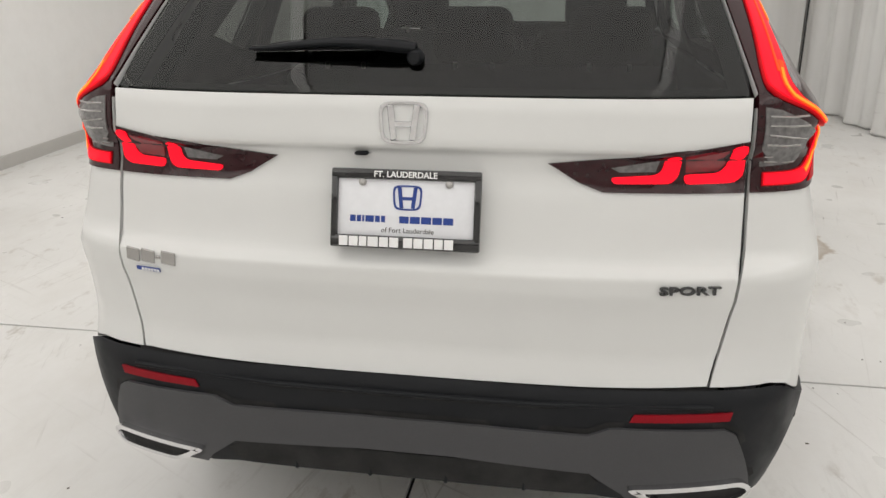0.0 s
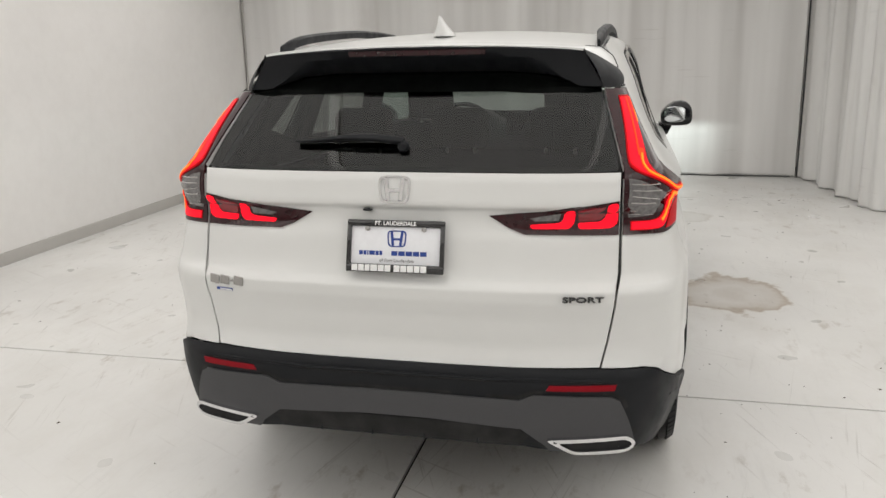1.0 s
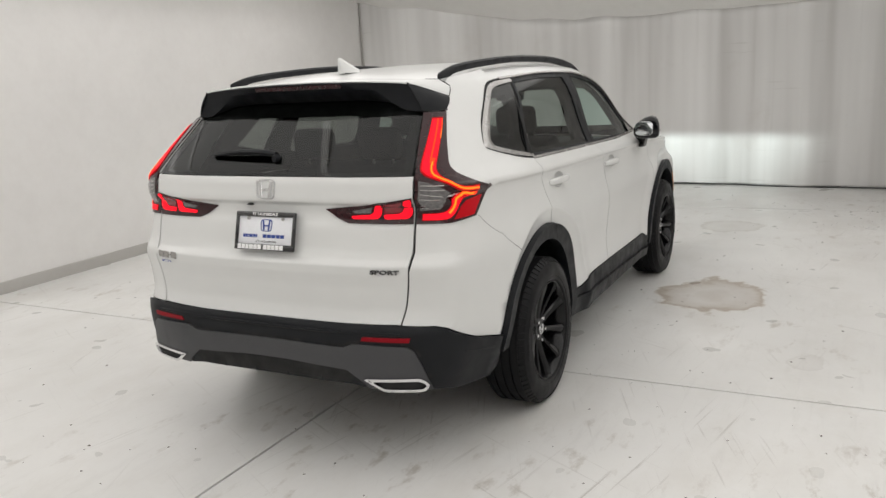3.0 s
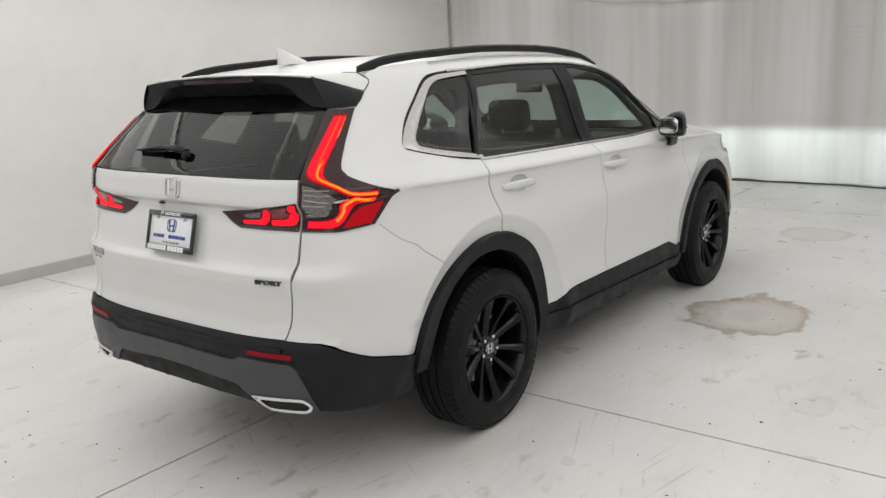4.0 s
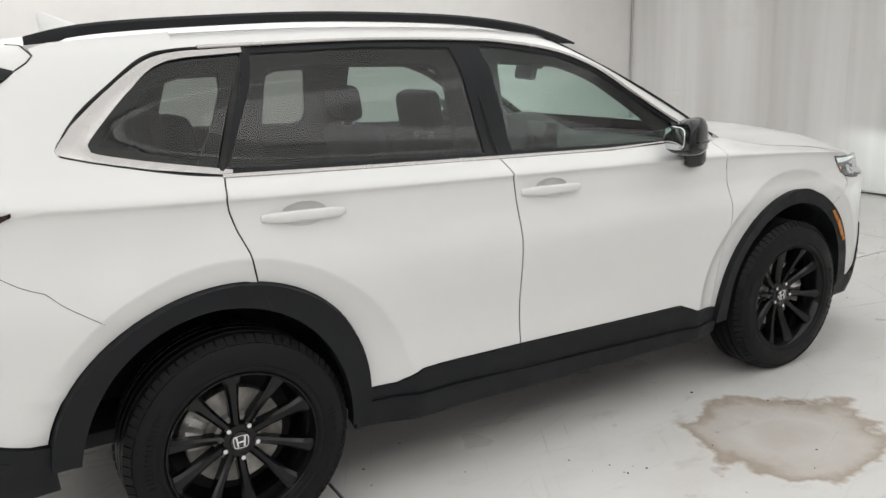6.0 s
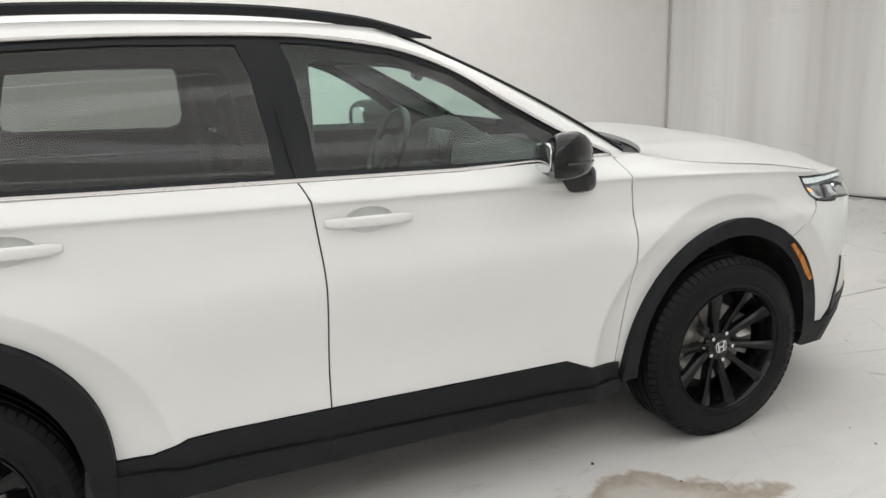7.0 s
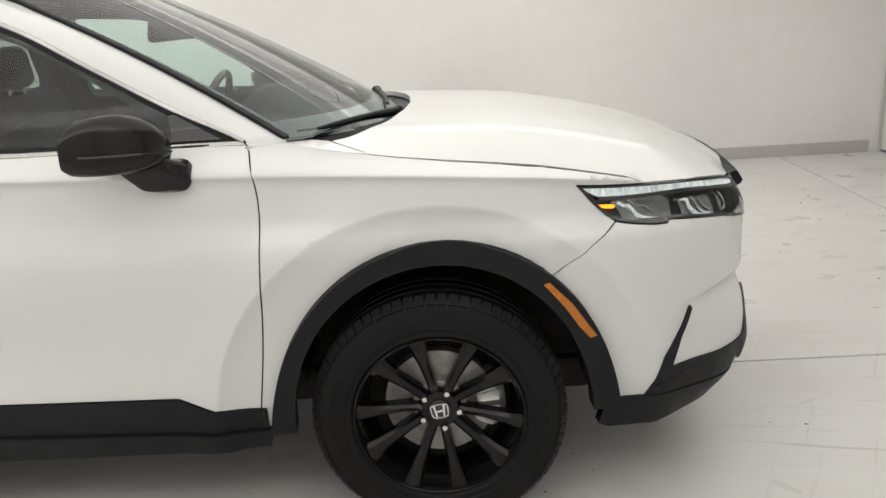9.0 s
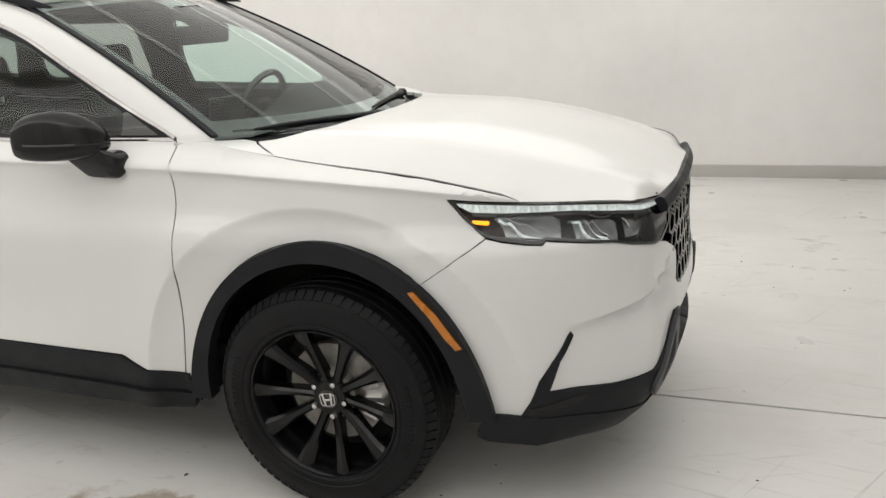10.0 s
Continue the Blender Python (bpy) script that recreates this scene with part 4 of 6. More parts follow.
def build_sides():
    # the quarter panel: from the tailgate gap round the corner to the rear door
    lower = [(0.655, 0.668), (0.79, 0.664), (0.85, 0.652), (0.99, 0.580), (1.055, 0.556)] + Y((-0.548, 0.52))
    quarter = lower + Y(*[p for p in REAR_ARCH if p[1] > 0.53 and p[0] < 0.09]) + Y(*DOOR_REAR[::-1])
    quarter += Y(*cut(DLO_LOW, 0.03, -0.40)) + Y(*cut(DLO_TOP, -0.41, -0.035)) + Y((-0.03, 1.662), (-0.2, 1.650), (-0.38, 1.636))
    quarter += [(1.085, 1.618), (1.108, 1.597), (1.096, 1.578), (1.066, 1.556), (1.036, 1.527), (1.006, 1.503), (0.985, 1.495), (0.703, 1.495), (0.703, 1.27), (0.703, 1.07), (0.703, 0.96), (0.694, 0.86), (0.675, 0.75)]
    q = panel("quarter_panel", quarter, PAINT, car, gap=0.0028, res=0.035)
    rear = cut(DLO_LOW, 0.036, 1.058)
    rear += DOOR_MID[1:] + [(0.66, 0.477), (0.56, 0.442), (0.46, 0.441)] + [p for p in REAR_ARCH[::-1] if p[0] > 0.094 and p[1] > 0.46] + DOOR_REAR[::-1][:-1]
    front = cut(DLO_LOW, 1.058, 2.215) + DOOR_FRONT[1:] + [(2.06, 0.418), (1.96, 0.459), (1.097, 0.473)] + DOOR_MID[::-1][1:-1]
    dr = panel("rear_door", Y(*rear), PAINT, car, gap=0.0028, res=0.035, holes=(cup_loop(*HANDLES[0]),))
    df = panel("front_door", Y(*front), PAINT, car, gap=0.0028, res=0.035, holes=(cup_loop(*HANDLES[1]),))
    fender = [(2.215, 1.163), (2.33, 1.155)] + list(zip(EDGE_Y, EDGE_Z))[1:10]
    fender = Y(*fender) + [(u, z + 0.002) for u, z in LAMP_TOP[3::-1]] + [(4.752, 0.948), (4.772, 0.912)]
    fender += JOINT + Y(*[p for p in FRONT_ARCH[::-1] if p[0] < 3.02]) + Y(*DOOR_FRONT[::-1][:-1])
    panel("front_fender", fender, PAINT, car, gap=0.0016, res=0.035)
    for name, line in (("shut_line", DOOR_REAR), ("shut_line", DOOR_MID), ("shut_line", DOOR_FRONT)):
        strip(name, Y(*line), 0.014, DARK, car, -0.0035)
    strip("shut_line", [(0.703, 1.075), (0.703, 0.96), (0.694, 0.86), (0.675, 0.75), (0.655, 0.668)], 0.02, SEAM, car, -0.012)
    strip("shut_line", [(0.703, 1.50), (0.703, 1.3), (0.703, 1.07)], 0.02, SEAM, car, -0.012)
    seam = [(a[0] + (b[0] - a[0]) * k / 5, a[1] + (b[1] - a[1]) * k / 5) for a, b in zip(JOINT, JOINT[1:]) for k in range(6)]
    strip("shut_line", seam[:6] + seam[7:], 0.008, SKID, car, -0.0016)
    # the fine joint between quarter panel and bumper, from the lamp down to the arch
    strip("bumper_joint", smooth_line([(1.075, 1.073), (1.084, 1.062), (1.111, 1.020), (1.140, 0.974), (1.182, 0.928), (1.24, 0.886), (1.285, 0.855)], 0.02), 0.0019, SEAM, car, 0.0006)
    # cladding
    def band(name, outer, inner, off, label=""):
        return panel(name, Y(*outer) + Y(*inner[::-1]), CLAD, car, off=off, thick=0.05, res=0.035, label=label)

    band("arch_cladding", REAR_ARCH, REAR_LIP, 0.028, "black plastic wheel arch cladding")
    band("arch_cladding", FRONT_ARCH, FRONT_LIP, 0.028, "black plastic wheel arch cladding")
    sill = [(0.455, 0.440), (0.56, 0.441), (0.66, 0.476), (1.097, 0.472), (1.96, 0.458), (2.06, 0.417), (2.20, 0.405), (2.20, 0.345), (1.1, 0.383), (0.44, 0.405)]
    panel("sill_cladding", Y(*sill), CLAD, car, off=0.009, thick=0.03, res=0.04)
    low = [(0.43, 0.401), (1.1, 0.379), (2.215, 0.341), (2.20, 0.285), (1.1, 0.290), (0.40, 0.305)]
    panel("sill_skirt", Y(*low), CLAD, car, off=0.020, thick=0.03, res=0.04)
    # flat dark strip stands for the shade under the sill's edge
    strip("sill_groove_shade", Y((0.44, 0.402), (1.1, 0.381), (2.2, 0.343)), 0.008, DARK, car, 0.0105)
    strip("shut_line", Y((1.097, 0.474), (1.094, 0.40), (1.094, 0.385)), 0.006, DARK, car, 0.0105)
    strip("shut_line", Y((1.094, 0.377), (1.094, 0.30)), 0.006, DARK, car, 0.0215)
    strip("shut_line", Y((2.188, 0.41), (2.19, 0.29)), 0.006, DARK, car, 0.0105)
    strip("shut_line", Y((0.094, 0.885), (0.112, 0.845), (0.125, 0.80)), 0.005, DARK, car, 0.0292)
    return q, dr, df


def build_handles(dr, df):
    for (y0, z0), door in zip(HANDLES, (dr, df)):
        u0 = uy(y0, z0)
        rows = []
        nrm = S_normal(u0, z0)[0]
        for s in np.linspace(-1, 1, 25):
            u, z = u0 + 0.142 * s, z0 - 0.004 * s
            p = S(u, z)[0]
            lift = 0.006 + 0.024 * (1 - abs(s) ** 5)
            hh = 0.0175 * (0.60 + 0.40 * (1 - abs(s) ** 6))
            inner = 0.010 if abs(s) < 0.62 else -0.004
            row = []
            for a in np.linspace(0, 2 * math.pi, 16, endpoint=False):
                cx, sz = math.copysign(abs(math.cos(a)) ** 0.7, math.cos(a)), math.copysign(abs(math.sin(a)) ** 0.7, math.sin(a))
                row.append(tuple(p + nrm * (inner + (lift - inner) * (0.5 + 0.5 * cx)) + np.array((0, 0, hh * sz))))
            rows.append(row)
        mirror_ob(loft("door_handle", rows, PAINT, door, closed=True, caps=True))
        panel("handle_cup", cup_loop(y0, z0, 1.005), PAINT, door, off=0.0, thick=0.002, res=0.012, dome=-0.028)


def build_windows(dr, df, q):
    """Glass, the black frames between and the bright strip around."""
    ring_top, ring_low = cut(DLO_TOP, -0.41, 2.21), cut(DLO_LOW, -0.405, 2.21)
    outer = Y(*inset_yz(ring_low + ring_top[::-1], 0.001))
    inner = smooth_line([(1.70, 1.241), (1.66, 1.248), (1.432, 1.288), (1.31, 1.313), (1.268, 1.326), (1.256, 1.345), (1.276, 1.384), (1.342, 1.480), (1.40, 1.535), (1.45, 1.562), (1.52, 1.578), (1.72, 1.590)], 0.025)
    pane_q = inset(Y((0.165, 1.583), (0.018, 1.247)) + inner[2:-1], -0.001)
    pane_r = Y((0.050, 1.246), (1.005, 1.207), (0.94, 1.588), (0.6, 1.597), (0.195, 1.588))
    pane_f = Y((1.130, 1.206), (1.6, 1.187), (2.02, 1.176), (2.04, 1.222), (2.0, 1.248), (1.80, 1.364), (1.62, 1.470), (1.43, 1.542), (1.20, 1.580), (1.072, 1.590))
    frame_ob = panel("window_frame", outer, CLAD, car, off=-0.003, thick=0.02, res=0.04, holes=(pane_q, pane_r, pane_f))
    panel("window_glass", pane_q, PRIVACY, q, off=-0.008, thick=0.004, label="dark privacy glass")
    panel("window_glass", pane_r, PRIVACY, dr, off=-0.008, thick=0.004, label="dark privacy glass")
    panel("window_glass", pane_f, GREEN, df, off=-0.008, thick=0.004, label="pale green tinted glass")
    # bright strip: thin along the belt and the roof, broad where it turns up behind the rear pane
    strip("bright_trim", Y(*cut(DLO_LOW, 0.03, 2.21)), 0.016, SATIN, car, -0.002, "bright satin metal window strip", height=0.006)
    strip("bright_trim", Y(*[p for p in ring_top if p[0] > 0.03]), 0.013, SATIN, car, 0.0005, height=0.006)
    rim_u = smooth_line([(1.70, 1.226), (1.666, 1.231), (1.36, 1.279), (1.22, 1.310), (1.178, 1.322), (1.168, 1.337), (1.186, 1.380), (1.276, 1.484), (1.35, 1.540), (1.42, 1.578), (1.50, 1.596), (1.606, 1.602), (1.72, 1.606)], 0.025)
    panel("bright_trim", rim_u + inner[::-1], SATIN, car, off=0.001, thick=0.006, res=0.012, dome=0.005, label="broad satin metal strip round the rear pane")
    strip("window_seal", Y(*smooth2(cut(DLO_LOW, -0.41, 2.215) , 0.06)), 0.006, DARK, car, 0.0008, height=0.001)
    strip("window_seal", Y(*cut(DLO_TOP, -0.412, 2.215)), 0.007, DARK, car, 0.0008, height=0.001)
    strip("window_seal", Y((0.028, 1.235), (0.10, 1.42), (0.182, 1.605)), 0.018, DARK, car, -0.002, height=0.002)
    strip("window_seal", Y((1.062, 1.19), (1.03, 1.40), (1.005, 1.61)), 0.006, DARK, car, -0.001, height=0.001)
    return frame_ob


def inset_yz(loop, d):
    return inset([tuple(p) for p in loop], d)


HOOD_Y = (2.3, 2.6, 2.9, 3.2, 3.45, 3.6, 3.68, 3.74)
HOOD_Z = (1.135, 1.156, 1.149, 1.106, 1.042, 0.982, 0.950, 0.925)


def plan_surf(fn):
    def surf(x, y):
        x, y = np.atleast_1d(np.asarray(x, float)), np.atleast_1d(np.asarray(y, float))
        return np.stack([x, y, fn(x, y)], 1)

    def norm(x, y):
        e = 0.003
        x, y = np.atleast_1d(np.asarray(x, float)), np.atleast_1d(np.asarray(y, float))
        n = np.stack([-(fn(x + e, y) - fn(x - e, y)) / (2 * e), -(fn(x, y + e) - fn(x, y - e)) / (2 * e), np.ones_like(x)], 1)
        return n / np.linalg.norm(n, axis=1, keepdims=True)

    return surf, norm


def hood_z(x, y):
    xe, ze, zc = curve1(EDGE_Y, EDGE_X, y), curve1(EDGE_Y, EDGE_Z, y), curve1(HOOD_Y, HOOD_Z, y)
    r = np.clip(np.abs(x) / xe, 0, 1.2)
    ridge = 0.010 * np.exp(-((np.abs(x) - 0.52 * xe / 0.75) / 0.06) ** 2)
    return zc - (zc - ze) * r ** 3.1 + ridge * 0.5


ROOF_Y = (-0.72, -0.4, 0.0, 0.5, 1.0, 1.4, 1.6, 1.75)
ROOF_Z = (1.632, 1.664, 1.688, 1.700, 1.690, 1.660, 1.636, 1.60)


def roof_z(x, y):
    r = np.abs(x) / 0.60
    return curve1(ROOF_Y, ROOF_Z, y) - 0.034 * r ** 2.4


def screen_point(s, t, off=0.0):
    """The windscreen: s across, t from its base to its top."""
    base = np.array([0.722 * s, 2.585 - 0.272 * s * s, 1.128 + 0.032 * s * s])
    top = np.array([0.572 * s, 1.59 - 0.11 * s * s, 1.640 - 0.034 * s * s])
    p = base + (top - base) * t
    bow = 4 * t * (1 - t) * 0.022
    return p + np.array([0, 0.4, 0.9]) * (bow + off)


def build_top():
    hs, hn = plan_surf(hood_z)
    edge = [(float(curve1(EDGE_Y, EDGE_X, y)[0]) - 0.0035, y) for y in np.linspace(2.545, float(LAMP_EDGE[0, 1]) - 0.02, 22)]
    nose = [(float(p[0]) - 0.002, float(p[1]) - 0.002) for p in LAMP_EDGE] + [(0.25, 3.678), (0.0, 3.690)]
    cowl = [(0.0, 2.628), (0.2, 2.615), (0.4, 2.577), (0.55, 2.515), (0.62, 2.470), (0.662, 2.432)]
    corner = [(0.680, 2.445), (0.705, 2.474), (0.730, 2.508)]
    right = cowl + corner + edge + nose
    loop = right + [(-x, y) for x, y in right[::-1] if x > 0]
    panel("hood", loop, PAINT, car, thick=0.018, res=0.05, surf=hs, norm=hn, both=False, gap=0.001)
    strip("shut_line", smooth_line([(x + 0.0025, y) for x, y in cowl[-1:] + corner + edge], 0.04), 0.014, DARK, car, -0.004, surf=hs, norm=hn)
    top = [(0.780, 2.305), (0.771, 2.42), (0.763, 2.50), (0.757, 2.545)] + [(x + 0.006, y - 0.0045) for x, y in corner[::-1]] + [(0.664, 2.425), (0.648, 2.37), (0.69, 2.335), (0.722, 2.30), (0.738, 2.262), (0.797, 2.214)]
    panel("fender_top", top, PAINT, car, off=-0.0005, thick=0.012, res=0.03, surf=hs, norm=hn)
    rs, rn = plan_surf(roof_z)
    side = [(0.60, y) for y in np.linspace(1.40, -0.10, 16)] + [(0.602, -0.25), (0.600, -0.40), (0.592, -0.49)]
    rear = [(0.52, -0.535), (0.36, -0.60), (0.2, -0.625), (0.0, -0.635)]
    front = [(0.0, 1.60), (0.2, 1.588), (0.4, 1.552), (0.52, 1.515), (0.572, 1.485), (0.59, 1.45)]
    right = front + side + rear
    panel("roof_panel", right + [(-x, y) for x, y in right[::-1] if x > 0], PAINT, car, thick=0.02, res=0.06, surf=rs, norm=rn, both=False)
    # cant rail and A-pillar: skin between the window line and roof or windscreen
    low = cut(DLO_TOP, -0.035, 2.215)
    low = [(float(np.interp(k, range(len(low)), [p[0] for p in low])), float(np.interp(k, range(len(low)), [p[1] for p in low]))) for k in np.linspace(0, len(low) - 1, 48)]
    rows = []
    for (y, z), (u, _) in zip(low, Y(*low)):
        a = S(u, z)[0]
        yy = y - 0.02
        if yy < 1.36:
            b = np.array([0.602, yy, float(roof_z(0.602, yy)[0]) - 0.002])
        else:
            w = min(1.0, (yy - 1.36) / (2.195 - 1.36))
            b = screen_point(1.0, 0.985 * (1 - w), -0.004)
            k = max(0.0, 1 - w * 6)
            b = b * (1 - k) + np.array([0.602, yy, float(roof_z(0.602, yy)[0]) - 0.002]) * k
        m = (a + b) / 2
        n = np.cross(b - a, np.array([0, 1.0, -0.1]))
        n = n / np.linalg.norm(n) * (1 if n[0] > 0 else -1)
        l = np.linalg.norm(b - a)
        rows.append([tuple(a + (b - a) * s + n * 0.55 * l * s * (1 - s) * 0.55) for s in np.linspace(0, 1, 8)])
    rows.append([(x + 0.004, y + 0.012, z - 0.035) for x, y, z in rows[-1]])
    ob = loft("cant_rail", rows, PAINT, car)
    mirror_ob(ob)
    # windscreen
    ss, ts = np.linspace(-1, 1, 25), np.linspace(0, 1, 13)
    for lift, nm, mat in ((0.0, "windscreen", SCREEN),):
        rows = [[tuple(screen_point(s, t, lift)) for s in ss] for t in ts]
        w = loft(nm, rows, mat, car, "clear green-tinted windscreen")
    # black ceramic border on the inside of the screen
    bm = bmesh.new()

    def patch(s0, s1, t0, t1, ns, nt, d):
        g = [[bm.verts.new(screen_point(s0 + (s1 - s0) * i / ns, t0 + (t1 - t0) * j / nt, d)) for i in range(ns + 1)] for j in range(nt + 1)]
        for j in range(nt):
            for i in range(ns):
                bm.faces.new((g[j][i], g[j][i + 1], g[j + 1][i + 1], g[j + 1][i]))

    patch(-1, 1, 0.0, 0.10, 24, 2, -0.008)
    patch(-1, 1, 0.93, 1.0, 24, 2, -0.008)
    patch(-1, -0.93, 0.10, 0.93, 2, 12, -0.008)
    patch(0.93, 1, 0.10, 0.93, 2, 12, -0.008)
    patch(-0.16, 0.16, 0.80, 0.93, 6, 3, -0.008)
    part("screen_border", bm, GLOSS, w)
    rows = [[tuple(screen_point(1.0 + 0.012 * a, t, 0.004 + 0.006 * b)) for a, b in ((-1, -1), (-1, 0.6), (1, 0.6), (1, -1))] for t in np.linspace(0, 0.98, 14)]
    ob = loft("screen_moulding", rows, CLAD, car, closed=True, caps=True)
    mirror_ob(ob)
    # scuttle under the windscreen
    def cowl_y(x):
        return float(np.interp(abs(x), [p[0] for p in cowl], [p[1] for p in cowl]))

    rows = []
    for x in np.linspace(-0.665, 0.665, 31):
        s = x / 0.738
        a = screen_point(s, 0.04, -0.006)
        yf = cowl_y(x) + 0.012
        zf = float(hood_z(x, yf)[0]) - 0.022
        mid = np.array([x, (a[1] + yf) / 2, min(a[2], zf) - 0.012])
        rows.append([tuple(a), tuple(mid), (x, yf, zf), (x, yf + 0.02, zf - 0.03)])
    loft("scuttle", rows, CLAD, car, "black plastic scuttle below the windscreen")
    for piv, tip, bend in (((0.10, 0.0), (0.84, 0.012), 0.03), ((-0.62, 0.02), (0.06, 0.04), 0.03)):
        a, b = screen_point(piv[0], piv[1], 0.012), screen_point(tip[0], tip[1], 0.010)
        pts = [tuple(a + (b - a) * k + np.array([0, 0.006, 0.006]) * math.sin(math.pi * k)) for k in np.linspace(0, 1, 10)]
        arm = tube("wiper_arm", pts, [0.014, 0.013, 0.011, 0.010, 0.009, 0.009, 0.008, 0.008, 0.007, 0.005], CLAD, car, sides=8)
        part("wiper_pivot", lathe([(0, 0.001), (0, 0.022), (0.02, 0.02), (0.03, 0.012), (0.032, 0.001)], 16, "z", tuple(a - np.array([0, 0, 0.015]))), CLAD, arm)
    # roof rails
    pts = [(-0.44, 1.652), (-0.36, 1.672), (-0.24, 1.690), (0.0, 1.705), (0.4, 1.718), (0.8, 1.713), (1.1, 1.697), (1.35, 1.665), (1.48, 1.634), (1.56, 1.610), (1.62, 1.590)]
    line = smooth_line(pts, 0.06)
    rows = []
    for i, (y, z) in enumerate(line):
        k = i / (len(line) - 1)
        w = 0.017 * min(1, 6 * k + 0.3, 9 * (1 - k) + 0.08)
        x = 0.588 if y < 1.3 else 0.588 - 0.03 * (y - 1.3)
        zb = float(roof_z(x, min(y, 1.5))[0]) - 0.004 if y < 1.42 else z - 0.03 * min(1, 14 * (1 - k) + 0.1)
        zlow = max(zb, z - 0.034) if 0.06 < k < 0.94 else zb
        rows.append([(x - w, y, zlow), (x - w, y, z - 0.008), (x - w * 0.5, y, z), (x + w * 0.5, y, z), (x + w, y, z - 0.008), (x + w, y, zlow)])
    ob = loft("roof_rail", rows, CLAD, car, "black plastic roof rail", closed=True, caps=True)
    mirror_ob(ob)
    # shark fin
    rows = []
    for z, y0, y1, w in ((0.0, -0.335, -0.155, 0.040), (0.012, -0.335, -0.165, 0.034), (0.03, -0.338, -0.21, 0.022), (0.05, -0.340, -0.262, 0.012), (0.066, -0.338, -0.300, 0.006), (0.072, -0.334, -0.315, 0.003)):
        zr = 1.676
        rows.append([(w * math.sin(a), (y0 + y1) / 2 + (y1 - y0) / 2 * math.cos(a), zr + z) for a in np.linspace(0, 2 * math.pi, 18, endpoint=False)])
    loft("antenna_fin", rows, PAINT, car, closed=True, caps=True)


def build_rear():
    sym = lambda pts: pts + [(-u, z) for u, z in pts[::-1]]
    gate = panel("tailgate", sym([(0.700, 1.262), (0.700, 1.07), (0.700, 0.96), (0.691, 0.86), (0.672, 0.75), (0.653, 0.672), (0.4, 0.668), (0.15, 0.667)]), PAINT, car, res=0.03, gap=0.001, both=False)
    panel("tailgate_seam", sym([(0.69, 0.676), (0.66, 0.655), (0.1, 0.655)]), DARK, car, off=-0.012, thick=0.004, both=False)
    glass = panel("rear_glass", sym([(0.692, 1.266), (0.697, 1.34), (0.697, 1.53), (0.3, 1.56)]), PRIVACY_REAR, gate, off=-0.002, thick=0.005, res=0.05, both=False, label="dark tinted rear window")
    # dotted black border of the glass
    rim_out = sym([(0.694, 1.267), (0.697, 1.34), (0.697, 1.514), (0.3, 1.544)])
    rim_in = sym([(0.655, 1.282), (0.655, 1.34), (0.64, 1.485), (0.3, 1.500)])
    panel("glass_border", rim_out, DARK, glass, off=-0.009, thick=0.003, holes=(rim_in,), both=False, res=0.05)
    # D-pillar lamp and its guides
    lamp = panel("tail_lamp", [(0.706, 1.072), (0.88, 1.068), (1.06, 1.075), (1.132, 1.184), (0.968, 1.262), (0.93, 1.285), (0.925, 1.305), (0.948, 1.385), (0.985, 1.493), (0.706, 1.493)], LENS_DARK, car, off=0.006, thick=0.03, res=0.025, label="smoked tail lamp with lit red guides", both=False)
    lamp_l = mirror_lamp(lamp)
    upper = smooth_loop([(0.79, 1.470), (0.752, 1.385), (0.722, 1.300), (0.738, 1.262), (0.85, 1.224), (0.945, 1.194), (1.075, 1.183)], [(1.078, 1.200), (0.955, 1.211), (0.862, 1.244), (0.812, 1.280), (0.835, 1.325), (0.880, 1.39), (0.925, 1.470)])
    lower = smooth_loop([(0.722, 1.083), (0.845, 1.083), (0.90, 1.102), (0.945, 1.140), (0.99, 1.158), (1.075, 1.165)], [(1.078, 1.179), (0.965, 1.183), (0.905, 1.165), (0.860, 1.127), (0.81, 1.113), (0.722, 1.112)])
    red = [(0.895, 1.080), (1.045, 1.083), (1.095, 1.155), (1.0, 1.148), (0.955, 1.128)]
    grey = [(0.716, 1.124), (0.80, 1.127), (0.845, 1.150), (0.872, 1.190), (0.79, 1.218), (0.748, 1.236), (0.716, 1.243)]
    # stacked sheets, dim to bright, grade the glow from each guide's edge
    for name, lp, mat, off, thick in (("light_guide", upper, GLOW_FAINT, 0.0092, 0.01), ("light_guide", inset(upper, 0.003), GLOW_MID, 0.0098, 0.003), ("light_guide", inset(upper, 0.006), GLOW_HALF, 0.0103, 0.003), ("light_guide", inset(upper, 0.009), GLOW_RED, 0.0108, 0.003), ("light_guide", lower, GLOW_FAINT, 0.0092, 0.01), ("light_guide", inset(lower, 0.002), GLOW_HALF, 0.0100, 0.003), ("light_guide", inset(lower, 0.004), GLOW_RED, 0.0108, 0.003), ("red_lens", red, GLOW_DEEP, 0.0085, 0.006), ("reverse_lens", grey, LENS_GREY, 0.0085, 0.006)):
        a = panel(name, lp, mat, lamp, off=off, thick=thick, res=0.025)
    elbow = smooth_line([(0.80, 1.318), (0.778, 1.288), (0.782, 1.266), (0.82, 1.248), (0.87, 1.231), (0.95, 1.203), (1.068, 1.191)], 0.02)
    foot = smooth_line([(1.068, 1.172), (0.97, 1.174), (0.92, 1.155), (0.885, 1.124), (0.855, 1.107)], 0.02)
    crown = [(0.912, 1.462), (0.895, 1.425), (0.872, 1.39)]
